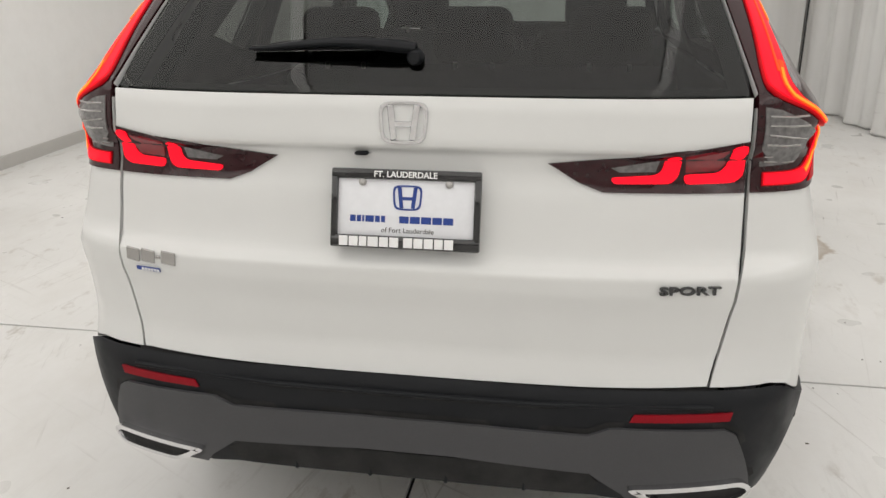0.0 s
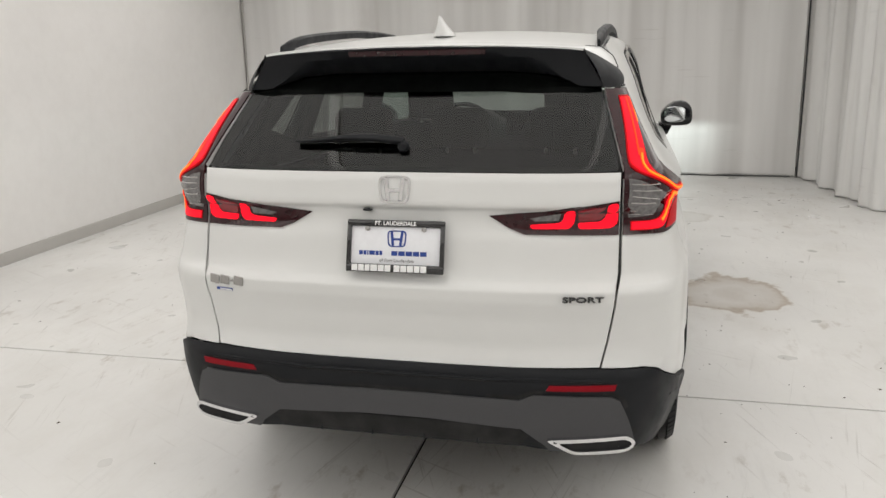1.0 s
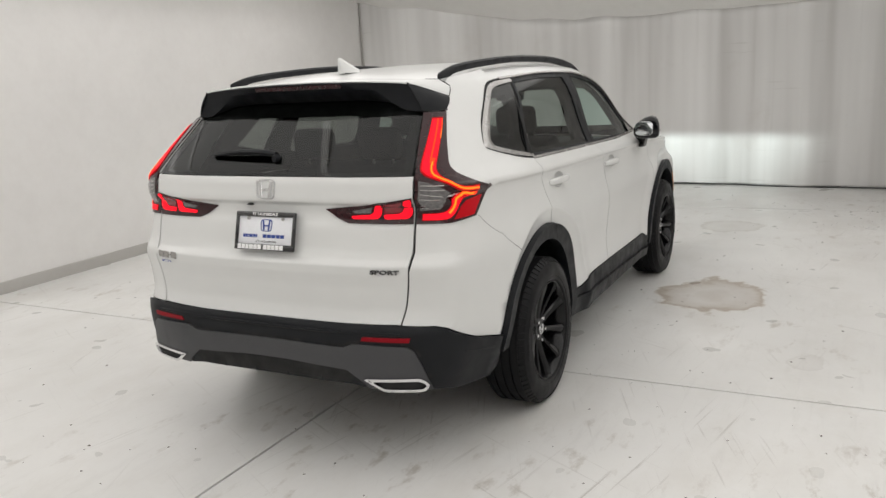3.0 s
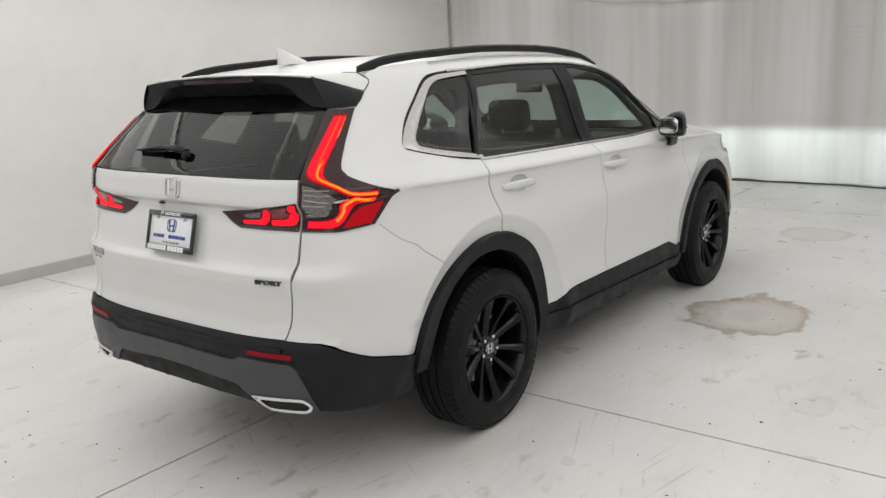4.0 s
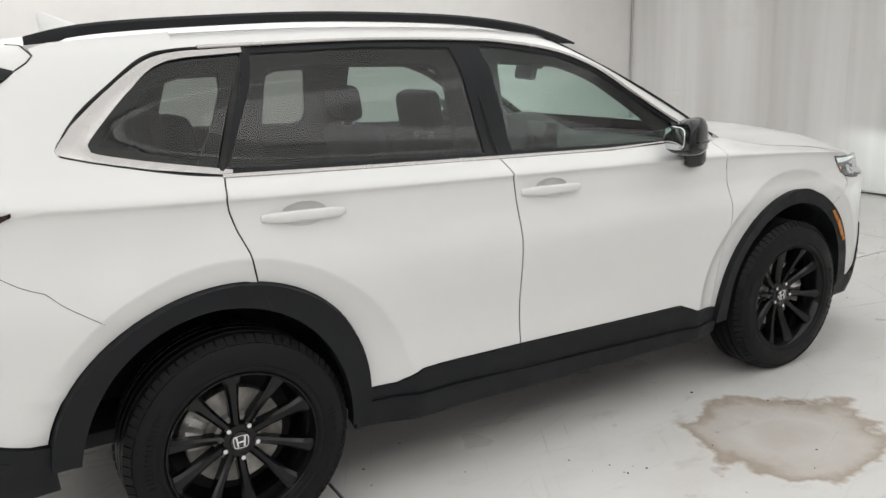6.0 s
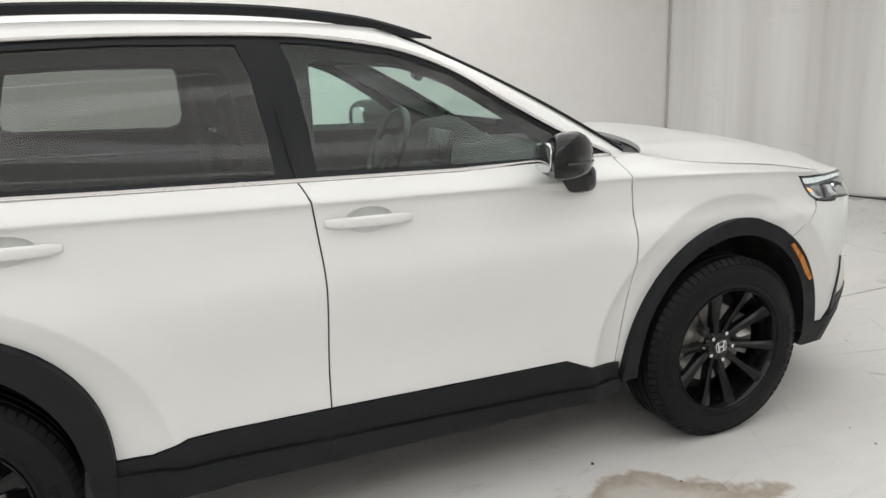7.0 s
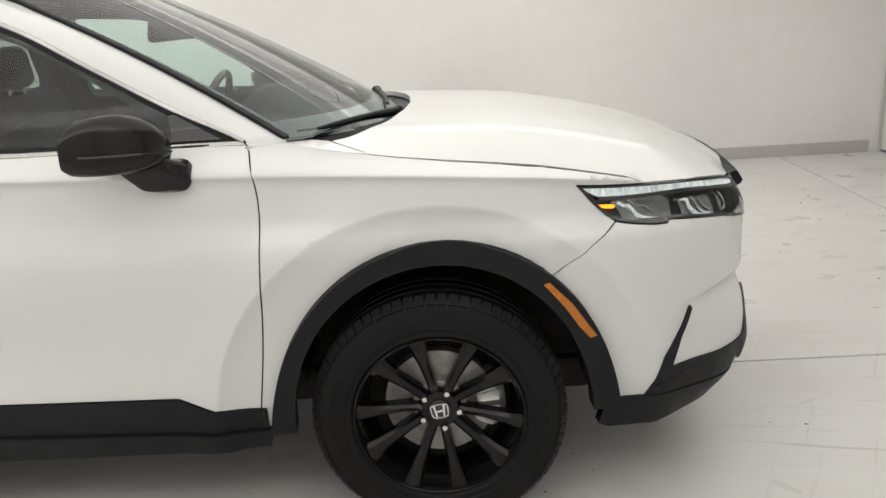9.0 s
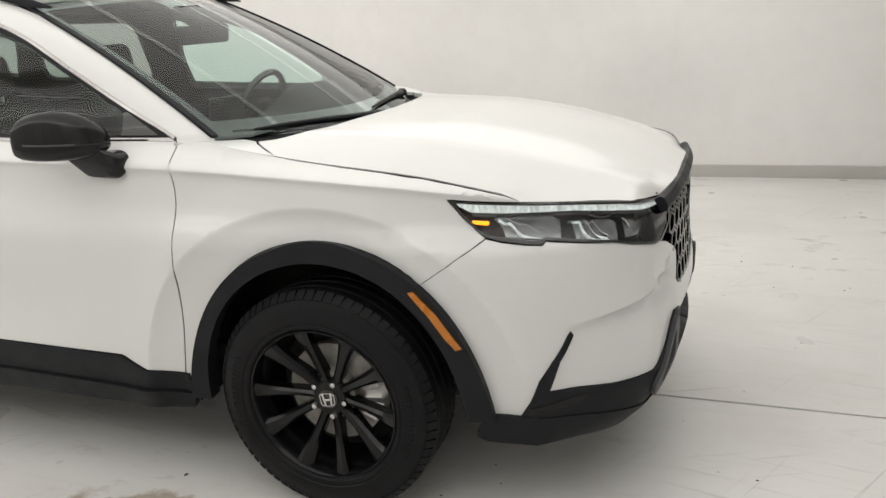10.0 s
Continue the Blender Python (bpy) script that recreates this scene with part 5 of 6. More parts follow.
    # orange strips paint the hot core of the red guides' glow
    strip("amber_guide", smooth_line([(0.862, 1.462), (0.822, 1.392), (0.785, 1.330), (0.772, 1.300)], 0.02), 0.006, GLOW_ORANGE, lamp, 0.0112, height=0.001)
    for line, broad, thin in ((elbow, 0.013, 0.006), (foot, 0.016, 0.008), (crown, 0.005, 0.002)):
        strip("amber_guide", line, broad, GLOW_ORANGE, lamp, 0.0112, height=0.001)
        strip("amber_guide", line[1:], thin, GLOW_HOT, lamp, 0.0126, height=0.001)
    for k in range(6):
        z = 1.135 + 0.018 * k
        strip("reverse_rib", [(0.722, z), (0.77, z - 0.004), (0.80 + 0.01 * min(k, 3), z - 0.005)], 0.004, SATIN, lamp, 0.009, height=0.002)
    # inner lamps on the tailgate
    inner = panel("inner_lamp", [(0.296, 1.130), (0.36, 1.092), (0.41, 1.074), (0.696, 1.072), (0.696, 1.178), (0.52, 1.152)], LENS_DARK, gate, off=0.006, thick=0.02, res=0.025, label="smoked inner tail lamp")
    g1 = [(0.43, 1.090), (0.545, 1.091), (0.560, 1.105), (0.567, 1.156), (0.534, 1.153), (0.527, 1.118), (0.515, 1.109), (0.424, 1.103)]
    g2 = [(0.575, 1.090), (0.672, 1.092), (0.690, 1.106), (0.694, 1.172), (0.663, 1.167), (0.655, 1.127), (0.64, 1.113), (0.570, 1.110)]
    gr = [(0.442, 1.114), (0.514, 1.116), (0.521, 1.141), (0.424, 1.124)]
    rl = [(0.574, 1.114), (0.638, 1.118), (0.652, 1.132), (0.656, 1.163), (0.572, 1.155)]
    for name, lp, mat in (("light_guide", smooth_corners(g1, 0.009), GLOW_RED), ("light_guide", smooth_corners(g2, 0.009), GLOW_RED), ("grey_lens", gr, LENS_GREY), ("red_lens", rl, LENS_RED)):
        panel(name, lp, mat, gate, off=0.0095, thick=0.008, res=0.02)
    # bumper
    side = [(0.655, 0.664), (0.79, 0.660), (0.85, 0.648), (0.99, 0.577), (1.055, 0.553)] + Y((-0.546, 0.518), (-0.535, 0.362)) + [(1.05, 0.364), (0.93, 0.376), (0.85, 0.392), (0.80, 0.40), (0.49, 0.40), (0.42, 0.410), (0.1, 0.412)]
    bumper = panel("rear_bumper", sym(side), CLAD, car, off=0.012, thick=0.035, res=0.035, both=False, label="black plastic rear bumper")
    skid = [(0.1, 0.580), (0.405, 0.574), (0.45, 0.594), (0.69, 0.590), (0.712, 0.575), (0.765, 0.45), (0.785, 0.408), (0.50, 0.402), (0.485, 0.425), (0.412, 0.478), (0.1, 0.494)]
    panel("skid_trim", sym(skid), SKID, bumper, off=0.0205, thick=0.022, res=0.03, both=False, label="dark grey plastic bumper trim")
    # flat dark strips lay the grooves' shade onto the bumper
    strip("bumper_groove_shade", [(0.0, 0.587), (0.40, 0.582), (0.446, 0.601), (0.69, 0.598), (0.722, 0.580), (0.779, 0.455)], 0.013, DARK, bumper, 0.0142)
    strip("bumper_ledge", [(-0.66, 0.6385), (-0.3, 0.6375), (0.0, 0.637), (0.3, 0.6375), (0.66, 0.6385)], 0.010, CLAD, bumper, 0.012, height=0.006, both=False)
    strip("bumper_groove_shade", [(-0.66, 0.6315), (-0.3, 0.6305), (0.0, 0.630), (0.3, 0.6305), (0.66, 0.6315)], 0.005, DARK, bumper, 0.0128, both=False)
    strip("bumper_crease", [(0.93, 0.545), (0.98, 0.530), (1.03, 0.517)] + Y((-0.66, 0.502), (-0.56, 0.490)), 0.010, CLAD, bumper, 0.0105, height=0.003)
    panel("reflector", [(0.490, 0.6085), (0.698, 0.6085), (0.703, 0.627), (0.500, 0.625)], RED_REF, bumper, off=0.0155, thick=0.006, res=0.03)
    under = [(-0.395, 0.486), (0.395, 0.486), (0.435, 0.45), (0.41, 0.415), (-0.41, 0.415), (-0.435, 0.45)]
    panel("lower_grille", under, DARK, bumper, off=0.014, thick=0.02, both=False)
    for u in (-0.27, -0.09, 0.09, 0.27):
        bm = bmesh.new()
        p = S(u, 0.43)[0]
        box(bm, (0.009, 0.04, 0.060), (p[0], p[1] + 0.006, 0.437), bevel=0.003, segs=1)
        part("diffuser_fin", bm, CLAD, bumper)
    # exhaust finishers
    ex = smooth_corners([(0.487, 0.452), (0.735, 0.466), (0.772, 0.438), (0.748, 0.410), (0.575, 0.402)], 0.018)
    exi = inset(ex, 0.0115)
    panel("exhaust_finisher", ex, CHROME, bumper, off=0.035, thick=0.05, res=0.02, holes=(exi,), label="polished metal exhaust finisher")
    # black sheet stands for the shaded hollow inside the outlet
    panel("exhaust_mouth_shade", exi, DARK, bumper, off=0.0225, thick=0.004, res=0.02)
    # spoiler with the high brake light
    rows = []
    for s in np.linspace(-1, 1, 33):
        a = abs(s)
        x = 0.555 * s
        yr, zt = -0.690 + 0.030 * a ** 2, 1.645 - 0.019 * a ** 2
        k = min(1.0, max(0.0, (a - 0.66) / 0.24))
        k = k * k * (3 - 2 * k)
        rows.append([(x, -0.54, 1.605), (x, yr + 0.004, zt - 0.003), (x, yr, zt - 0.009), (x * (1 + 0.02 * k), yr + 0.012, zt - 0.036), (x * (1 + 0.11 * k), -0.662 + 0.010 * k, 1.602 - 0.098 * k), (x * (1 + 0.12 * k), -0.60, 1.545 - 0.045 * k), (x, -0.52, 1.55 - 0.03 * k)])
    sp = loft("spoiler", rows, CLAD, gate, "black roof spoiler over the rear window", closed=True, caps=True, sharp=50)
    heel, toe = S(1.004, 1.505)[0], S(1.066, 1.557)[0]
    edge = [(0.548, -0.661, 1.624), (0.562, -0.644, 1.617), (0.585, -0.610, 1.605), (0.612, -0.568, 1.588), (0.637, -0.523, 1.571), tuple(toe)]
    foot = [(0.614, -0.654, 1.502), (0.628, -0.640, 1.501), (0.642, -0.618, 1.501), (0.656, -0.595, 1.502), (0.668, -0.573, 1.503), tuple(heel)]
    rows = []
    for p, q in zip(edge, foot):
        p, q = np.array(p), np.array(q)
        rows.append([tuple(p + np.array((-0.02, 0, 0.0)))] + [tuple(p + (q - p) * t + np.array((0.010, -0.004, 0)) * math.sin(math.pi * t)) for t in np.linspace(0, 1, 6)] + [tuple(q + np.array((-0.02, 0, -0.004)))])
    mirror_ob(loft("spoiler_side", rows, CLAD, gate, sharp=50))
    strip("spoiler_seam", [(0.715, 1.498), (0.85, 1.498), (1.004, 1.501)], 0.006, DARK, gate, 0.004)
    # body-coloured upper side of the spoiler
    outer = [(0.0, -0.688, 1.645), (0.2, -0.684, 1.6425), (0.4, -0.672, 1.635), (0.5, -0.664, 1.629)] + edge
    inner = [(x, y, float(roof_z(x, y)[0]) + 0.001) for x, y in ((0.0, -0.54), (0.2, -0.54), (0.4, -0.525), (0.5, -0.505), (0.545, -0.485), (0.575, -0.468), (0.596, -0.452))]
    inner += [tuple(S(1.108, 1.597)[0]), tuple(S(1.096, 1.578)[0]), tuple(toe)]
    rows = []
    for p, q in zip(inner, outer):
        p, q = np.array(p), np.array(q)
        l = np.linalg.norm(q - p)
        rows.append([tuple(p + np.array((0, 0, -0.012)))] + [tuple(p + (q - p) * t + np.array((0.3, -0.1, 0.9)) * 0.10 * l * t * (1 - t)) for t in np.linspace(0, 1, 6)] + [tuple(q + np.array((0, 0, -0.007)))])
    mirror_ob(loft("spoiler_top", rows, PAINT, gate, "white painted upper side of the spoiler", sharp=50))
    tube("spoiler_seam", [(p[0], p[1], p[2] + 0.0005) for p in inner[4:]], 0.0022, DARK, gate, sides=6)
    rows = []
    for s in np.linspace(-1, 1, 17):
        x = 0.235 * s
        yr = -0.690 + 0.030 * (x / 0.555) ** 2 - 0.001
        rows.append([(x, yr + 0.004, 1.630), (x, yr, 1.628), (x, yr + 0.004, 1.612), (x, yr + 0.008, 1.612), (x, yr + 0.008, 1.630)])
    loft("brake_light", rows, LENS_DARK, gate, "dark red high brake light", closed=True, caps=True)
    panel("tailgate_header", sym([(0.70, 1.53), (0.70, 1.63), (0.3, 1.635)])[::-1] + [], DARK, gate, off=-0.012, thick=0.01, res=0.06, both=False)
    # rear wiper
    def gp(x, z, o):
        return S(ux(x, z), z, o)[0]

    pts = [tuple(gp(0.005 - 0.37 * k, 1.338 + 0.006 * math.sin(k * 3) - 0.004 * k, 0.016 + 0.010 * math.sin(math.pi * min(1, k * 1.2)))) for k in np.linspace(0, 1, 14)]
    arm = tube("rear_wiper", pts, [0.014, 0.017, 0.017, 0.016, 0.015, 0.014, 0.013, 0.012, 0.011, 0.010, 0.009, 0.008, 0.006, 0.003], CLAD, gate, "black rear wiper", sides=10, flat=0.8)
    pts = [tuple(gp(-0.03 - 0.33 * k, 1.346 - 0.006 * k, 0.008)) for k in np.linspace(0, 1, 8)]
    tube("wiper_blade", pts, 0.006, RUBBER, gate, sides=6)
    c = gp(0.004, 1.332, 0.0)
    part("wiper_pivot", lathe([(-0.026, 0.001), (-0.026, 0.012), (-0.018, 0.017), (0.0, 0.018)], 20, "y", tuple(c)), CLAD, gate)
    # camera under the lip
    bm = bmesh.new()
    p = gp(-0.10, 1.147, 0.008)
    box(bm, (0.030, 0.020, 0.008), tuple(p), bevel=0.005)
    part("camera_pod", bm, CLAD, gate)
    return gate, lamp


def mirror_lamp(ob):
    return mirror_ob_exact(ob)


def mirror_ob_exact(ob):
    o = mirror_ob(ob)
    return o


def smooth_loop(a, b):
    return smooth_line(a, 0.02) + smooth_line(b, 0.02)


def smooth_corners(loop, r):
    """A loop with its corners rounded."""
    out, n = [], len(loop)
    for i in range(n):
        a, b, c = (np.array(loop[(i + k) % n]) for k in (-1, 0, 1))
        p = b + (a - b) / np.linalg.norm(a - b) * min(r, np.linalg.norm(a - b) * 0.45)
        q = b + (c - b) / np.linalg.norm(c - b) * min(r, np.linalg.norm(c - b) * 0.45)
        out += [tuple(p), tuple(0.25 * p + 0.5 * b + 0.25 * q), tuple(q)]
    return [(float(x), float(y)) for x, y in out]


def build_nose():
    white = [(u, z - 0.002) for u, z in LAMP_LOW[:1:-1]] + [(5.36, 0.800), (5.47, 0.752), (5.505, 0.728), (5.507, 0.69), (5.490, 0.640), (5.50, 0.622), (5.54, 0.612), (5.808, 0.606), (5.808, 0.540), (5.50, 0.534), (5.40, 0.51), (5.34, 0.45), (5.22, 0.385), (5.0, 0.34), (4.868, 0.350)]
    white += Y((3.26, 0.353), (3.222, 0.354)) + Y(*[p for p in FRONT_ARCH[::-1] if p[1] > 0.37 and p[0] > 3.03]) + JOINT[:0:-1]
    bumper = panel("front_bumper", white, PAINT, car, gap=0.0006, res=0.03)
    wedge = [(4.852, 0.358), (4.882, 0.474), (4.950, 0.606), (4.957, 0.614), (4.962, 0.604), (4.926, 0.528), (4.902, 0.438), (4.966, 0.441), (5.06, 0.437), (5.20, 0.445), (5.30, 0.492), (5.355, 0.540), (5.41, 0.562), (5.48, 0.550), (5.48, 0.36), (5.2, 0.32), (5.0, 0.335)]
    panel("corner_insert", wedge, CLAD, bumper, off=0.006, thick=0.012, res=0.03, label="black plastic bumper corner insert")
    # dark sheet on the insert paints the shade of its slot
    panel("insert_slot_shade", [(4.866, 0.386), (4.906, 0.397), (4.96, 0.416), (4.998, 0.416), (4.978, 0.398), (4.912, 0.370), (4.870, 0.368)], DARK, bumper, off=0.0075, thick=0.01, res=0.03)
    lip = [(4.772, 0.357), (4.852, 0.356), (4.93, 0.351), (5.0, 0.345), (5.2, 0.33), (5.46, 0.36), (5.81, 0.38), (5.81, 0.25), (5.4, 0.26), (5.03, 0.262), (4.918, 0.252), (4.80, 0.258), (4.772, 0.275)]
    panel("chin", lip, CLAD, bumper, off=0.010, thick=0.03, res=0.04, label="black plastic chin spoiler")
    panel("fog_bezel", smooth_corners([(5.20, 0.40), (5.29, 0.470), (5.37, 0.545), (5.42, 0.550), (5.41, 0.42), (5.33, 0.36), (5.24, 0.345)], 0.03), SKID, bumper, off=0.018, thick=0.04, res=0.03, holes=(smooth_corners([(5.25, 0.405), (5.31, 0.46), (5.375, 0.52), (5.375, 0.43), (5.32, 0.385), (5.27, 0.375)], 0.02),))
    panel("grille", [(5.40, 0.87), (5.43, 0.915), (5.81, 0.945), (5.81, 0.60), (5.54, 0.605), (5.485, 0.625), (5.50, 0.72), (5.36, 0.79), (5.29, 0.815)], DARK, car, off=-0.05, thick=0.02, label="black mesh grille")
    panel("lower_intake", [(5.46, 0.55), (5.81, 0.55), (5.81, 0.37), (5.46, 0.37)], DARK, bumper, off=-0.03, thick=0.02)
    # chunky honeycomb cells of the grille
    cell = 0.043
    for j in range(5):
        for i in range(6):
            u, z = 5.40 + 0.074 * i + (0.037 if j % 2 else 0), 0.645 + 0.064 * j
            if u > 5.80 or z > 0.915 or u < np.interp(z, (0.62, 0.74, 0.82, 0.87), (5.53, 5.53, 5.38, 5.40)):
                continue
            ring = [(u + cell * math.cos(a), z + cell * 0.92 * math.sin(a)) for a in np.arange(6) * math.pi / 3 + math.pi / 6]
            panel("grille_cell", ring, RIM, car, off=0.0, thick=0.045, res=0.05, holes=(inset(ring, 0.009),))
    # the broad black bar over the grille, which runs out from the lamp
    strip("grille_bar", smooth_line([(5.34, 0.912), (5.40, 0.912), (5.47, 0.913), (5.60, 0.917), (5.81, 0.921)], 0.03), 0.046, CLAD, car, 0.006, "black bar over the grille", height=0.022)
    outline = LAMP_TOP + LAMP_LOW + [(4.770, 0.912), (4.752, 0.948)]
    base = panel("headlamp", outline, DARK, car, off=-0.07, thick=0.01, res=0.03, label="slim headlamp with a lit white strip")
    panel("lens", outline, CLEAR, base, off=0.003, thick=0.003, res=0.03)
    panel("headlamp_rim", outline, GLOSS, base, off=0.0045, thick=0.07, res=0.03, holes=(inset(outline, 0.006),))
    low = [(5.36, 0.917), (5.24, 0.932), (5.09, 0.943), (5.0, 0.950), (4.933, 0.952), (4.873, 0.953), (4.822, 0.955), (4.771, 0.960), (4.752, 0.976)]
    panel("daylight_strip", [(u + (0.012 if u < 4.74 else 0), z - 0.0065) for u, z in LAMP_TOP[:-1]] + low, GLOW_WHITE, base, off=-0.006, thick=0.02, res=0.02)
    shelf = [(u, z - 0.002) for u, z in low[:-1]]
    panel("lamp_shelf", shelf + [(u, z - 0.010) for u, z in shelf[::-1]], GLOSS, base, off=-0.010, thick=0.03, res=0.03)
    panel("turn_marker", smooth_corners([(4.766, 0.937), (4.770, 0.928), (4.797, 0.922), (4.800, 0.932)], 0.004), GLOW_AMBER, base, off=-0.008, thick=0.012, res=0.02)
    # two reflector bowls with bright curved fins; the first fins emit, for reflected lamplight
    for du, fins in ((0.0, ((0.0, 0.0075, 0.95), (0.020, 0.003, 0.8))), (0.158, ((0.0, 0.006, 1.0), (0.014, 0.0045, 0.9), (0.028, 0.0035, 0.75)))):
        bowl = [(4.806 + du, 0.936 - 0.1 * du), (4.826 + du, 0.902 - 0.1 * du), (4.872 + du, 0.888 - 0.1 * du), (4.945 + du, 0.882 - 0.12 * du), (4.945 + du, 0.936 - 0.1 * du)]
        panel("reflector_bowl", smooth_corners(bowl, 0.008), BOWL, base, off=-0.058, thick=0.004, res=0.02)
        arc = smooth_line([(4.818 + du, 0.932 - 0.1 * du), (4.836 + du, 0.914 - 0.1 * du), (4.862 + du, 0.900 - 0.1 * du), (4.905 + du, 0.893 - 0.1 * du)], 0.012)
        for step, wide, long in fins:
            n = max(4, int(len(arc) * long))
            strip("reflector_edge", [(u + step, z + step * 0.25) for u, z in arc[:n]], wide, GLOW_WHITE if step < 0.01 else CHROME, base, -0.040, height=0.010)
    panel("reflector_bowl", [(5.13, 0.924), (5.33, 0.900), (5.30, 0.840), (5.13, 0.862)], BOWL, base, off=-0.050, thick=0.004, res=0.03)
    strip("reflector_edge", [(5.128, 0.920), (5.134, 0.905), (5.140, 0.893)], 0.006, CHROME, base, -0.040, height=0.008)
    panel("lamp_step", [(4.80, 0.896), (4.90, 0.885), (4.90, 0.872), (4.81, 0.884)], GLOSS, base, off=-0.004, thick=0.03, res=0.02)
    panel("side_marker", [(4.654, 0.747), (4.664, 0.752), (4.703, 0.684), (4.728, 0.624), (4.745, 0.584), (4.733, 0.578), (4.714, 0.614), (4.690, 0.674)], AMBER, car, off=0.0315, thick=0.006, res=0.02, label="amber side marker")
    return base


# ---- wheels ----


def build_wheels():
    """One wheel with its outer face towards +x, then three copies."""
    R, W = 0.3685, 0.235
    wheel = part("wheel", lathe([(-0.11, 0.20), (-0.11, 0.222), (-0.09, 0.229), (-0.02, 0.226), (0.05, 0.231), (0.092, 0.240), (0.105, 0.2475), (0.111, 0.2465), (0.112, 0.2425), (0.106, 0.239), (0.09, 0.232), (0.05, 0.222), (-0.02, 0.216)], 80, closed=True), RIM, car, "gloss black ten-spoke alloy wheel")
    prof = [(-0.100, 0.226), (-0.114, 0.245), (-0.1175, 0.285), (-0.113, 0.325), (-0.104, 0.348), (-0.090, 0.3595), (-0.068, 0.3650)]
    for c in (-0.045, 0.0, 0.045):
        prof += [(c - 0.006, 0.3675), (c - 0.0045, 0.360), (c + 0.0045, 0.360), (c + 0.006, 0.3675)]
    prof += [(0.068, 0.3650), (0.090, 0.3595), (0.104, 0.348), (0.110, 0.335), (0.1145, 0.318), (0.1155, 0.316), (0.1180, 0.292), (0.1185, 0.276), (0.1160, 0.2735), (0.1155, 0.266), (0.1175, 0.2645), (0.1165, 0.256), (0.110, 0.250), (0.102, 0.246)]
    tyre = part("tyre", lathe(prof, 96), RUBBER, wheel, "black road tyre")
    # shoulder blocks
    bm = bmesh.new()
    for i in range(72):
        a = 2 * math.pi * i / 72
        for sx in (-1, 1):
            m = Matrix.Rotation(a, 4, "X") @ Matrix.Translation((sx * 0.094, 0, 0.354)) @ Matrix.Rotation(sx * radians(38), 4, "Y")
            box(bm, (0.034, 0.0245, 0.010), (0, 0, 0), m, bevel=0.0)
    tagged(part("tread_block", bm, RUBBER, wheel, smooth=False), kind="stuff")
    # raised bars that stand for the maker's lettering on the sidewall
    bm = bmesh.new()
    for base in (0.6, 0.6 + math.pi):
        for i in range(8):
            a = base + 0.105 * i
            m = Matrix.Rotation(a, 4, "X") @ Matrix.Translation((0.1178, 0, 0.299))
            for dy, w, h in ((-0.009, 0.006, 0.026), (0.007, 0.006, 0.026)):
                box(bm, (0.0030, w, h), (0, 0, 0), m @ Matrix.Translation((0, dy, 0)))
            box(bm, (0.0030, 0.012, 0.006), (0, 0, 0), m @ Matrix.Translation((0, 0, 0.010 if i % 2 else -0.002)))
    tagged(part("sidewall_mark", bm, RUBBER, wheel, smooth=False), kind="stuff")
    # ten spokes with a ridge, broad at the rim
    for i in range(10):
        a = 2 * math.pi * (i + (0.05 if i % 2 else -0.05)) / 10 + 0.3
        bm, rows = bmesh.new(), []
        for r, w, x, d in ((0.030, 0.017, 0.054, 0.05), (0.065, 0.0145, 0.058, 0.045), (0.11, 0.0145, 0.066, 0.042), (0.16, 0.017, 0.080, 0.038), (0.20, 0.022, 0.094, 0.036), (0.228, 0.028, 0.102, 0.032), (0.241, 0.032, 0.104, 0.02)):
            tw = (0.010 if i % 2 else -0.010) * (0.2 + r / 0.241)
            rows.append([bm.verts.new(Matrix.Rotation(a, 4, "X") @ Vector((xx, yy, r))) for yy, xx in ((-w, x - d), (-w, x - 0.014), (-w * 0.75 + tw * 0.5, x - 0.004), (tw, x + 0.003), (w * 0.75 + tw * 0.5, x - 0.004), (w, x - 0.014), (w, x - d))])
        for ra, rb in zip(rows, rows[1:]):
            for j in range(6):
                bm.faces.new((ra[j], ra[j + 1], rb[j + 1], rb[j]))
        part("spoke", bm, RIM, wheel, sharp=18)
    part("hub", lathe([(-0.02, 0.06), (0.045, 0.064), (0.058, 0.055), (0.060, 0.034), (0.056, 0.032), (0.056, 0.001)], 40), RIM, wheel)
    part("centre_cap", lathe([(0.056, 0.0325), (0.063, 0.032), (0.065, 0.028), (0.065, 0.001)], 32), GLOSS, wheel)
    bm = bmesh.new()
    emblem(bm, 0.0265, Matrix.Translation((0.0662, 0, 0)) @ Matrix.Rotation(radians(-22), 4, "X") @ Matrix.Rotation(radians(90), 4, "Z") @ Matrix.Rotation(radians(90), 4, "X"))
    part("cap_badge", bm, CHROME, wheel)
    for i in range(5):
        a = 2 * math.pi * i / 5 + 0.3 + math.pi / 10
        c = (0.0, 0.0572 * math.cos(a), 0.0572 * math.sin(a))
        part("lug_nut", lathe([(0.03, 0.0105), (0.066, 0.0100), (0.070, 0.008), (0.071, 0.001)], 6, at=c), CHROME, wheel)
    TX = 0.800
    wheel.matrix_world = pose(TX, 0, HUB_Z, 22)
    for x, y, rz, spin in ((TX, 2.70, 0, 30.6), (-TX, 0, 180, 20), (-TX, 2.70, 180, 50)):
        copy_thing(wheel, Matrix.Translation((x, y, HUB_Z)) @ Matrix.Rotation(radians(rz), 4, "Z") @ Matrix.Rotation(radians(spin), 4, "X"))
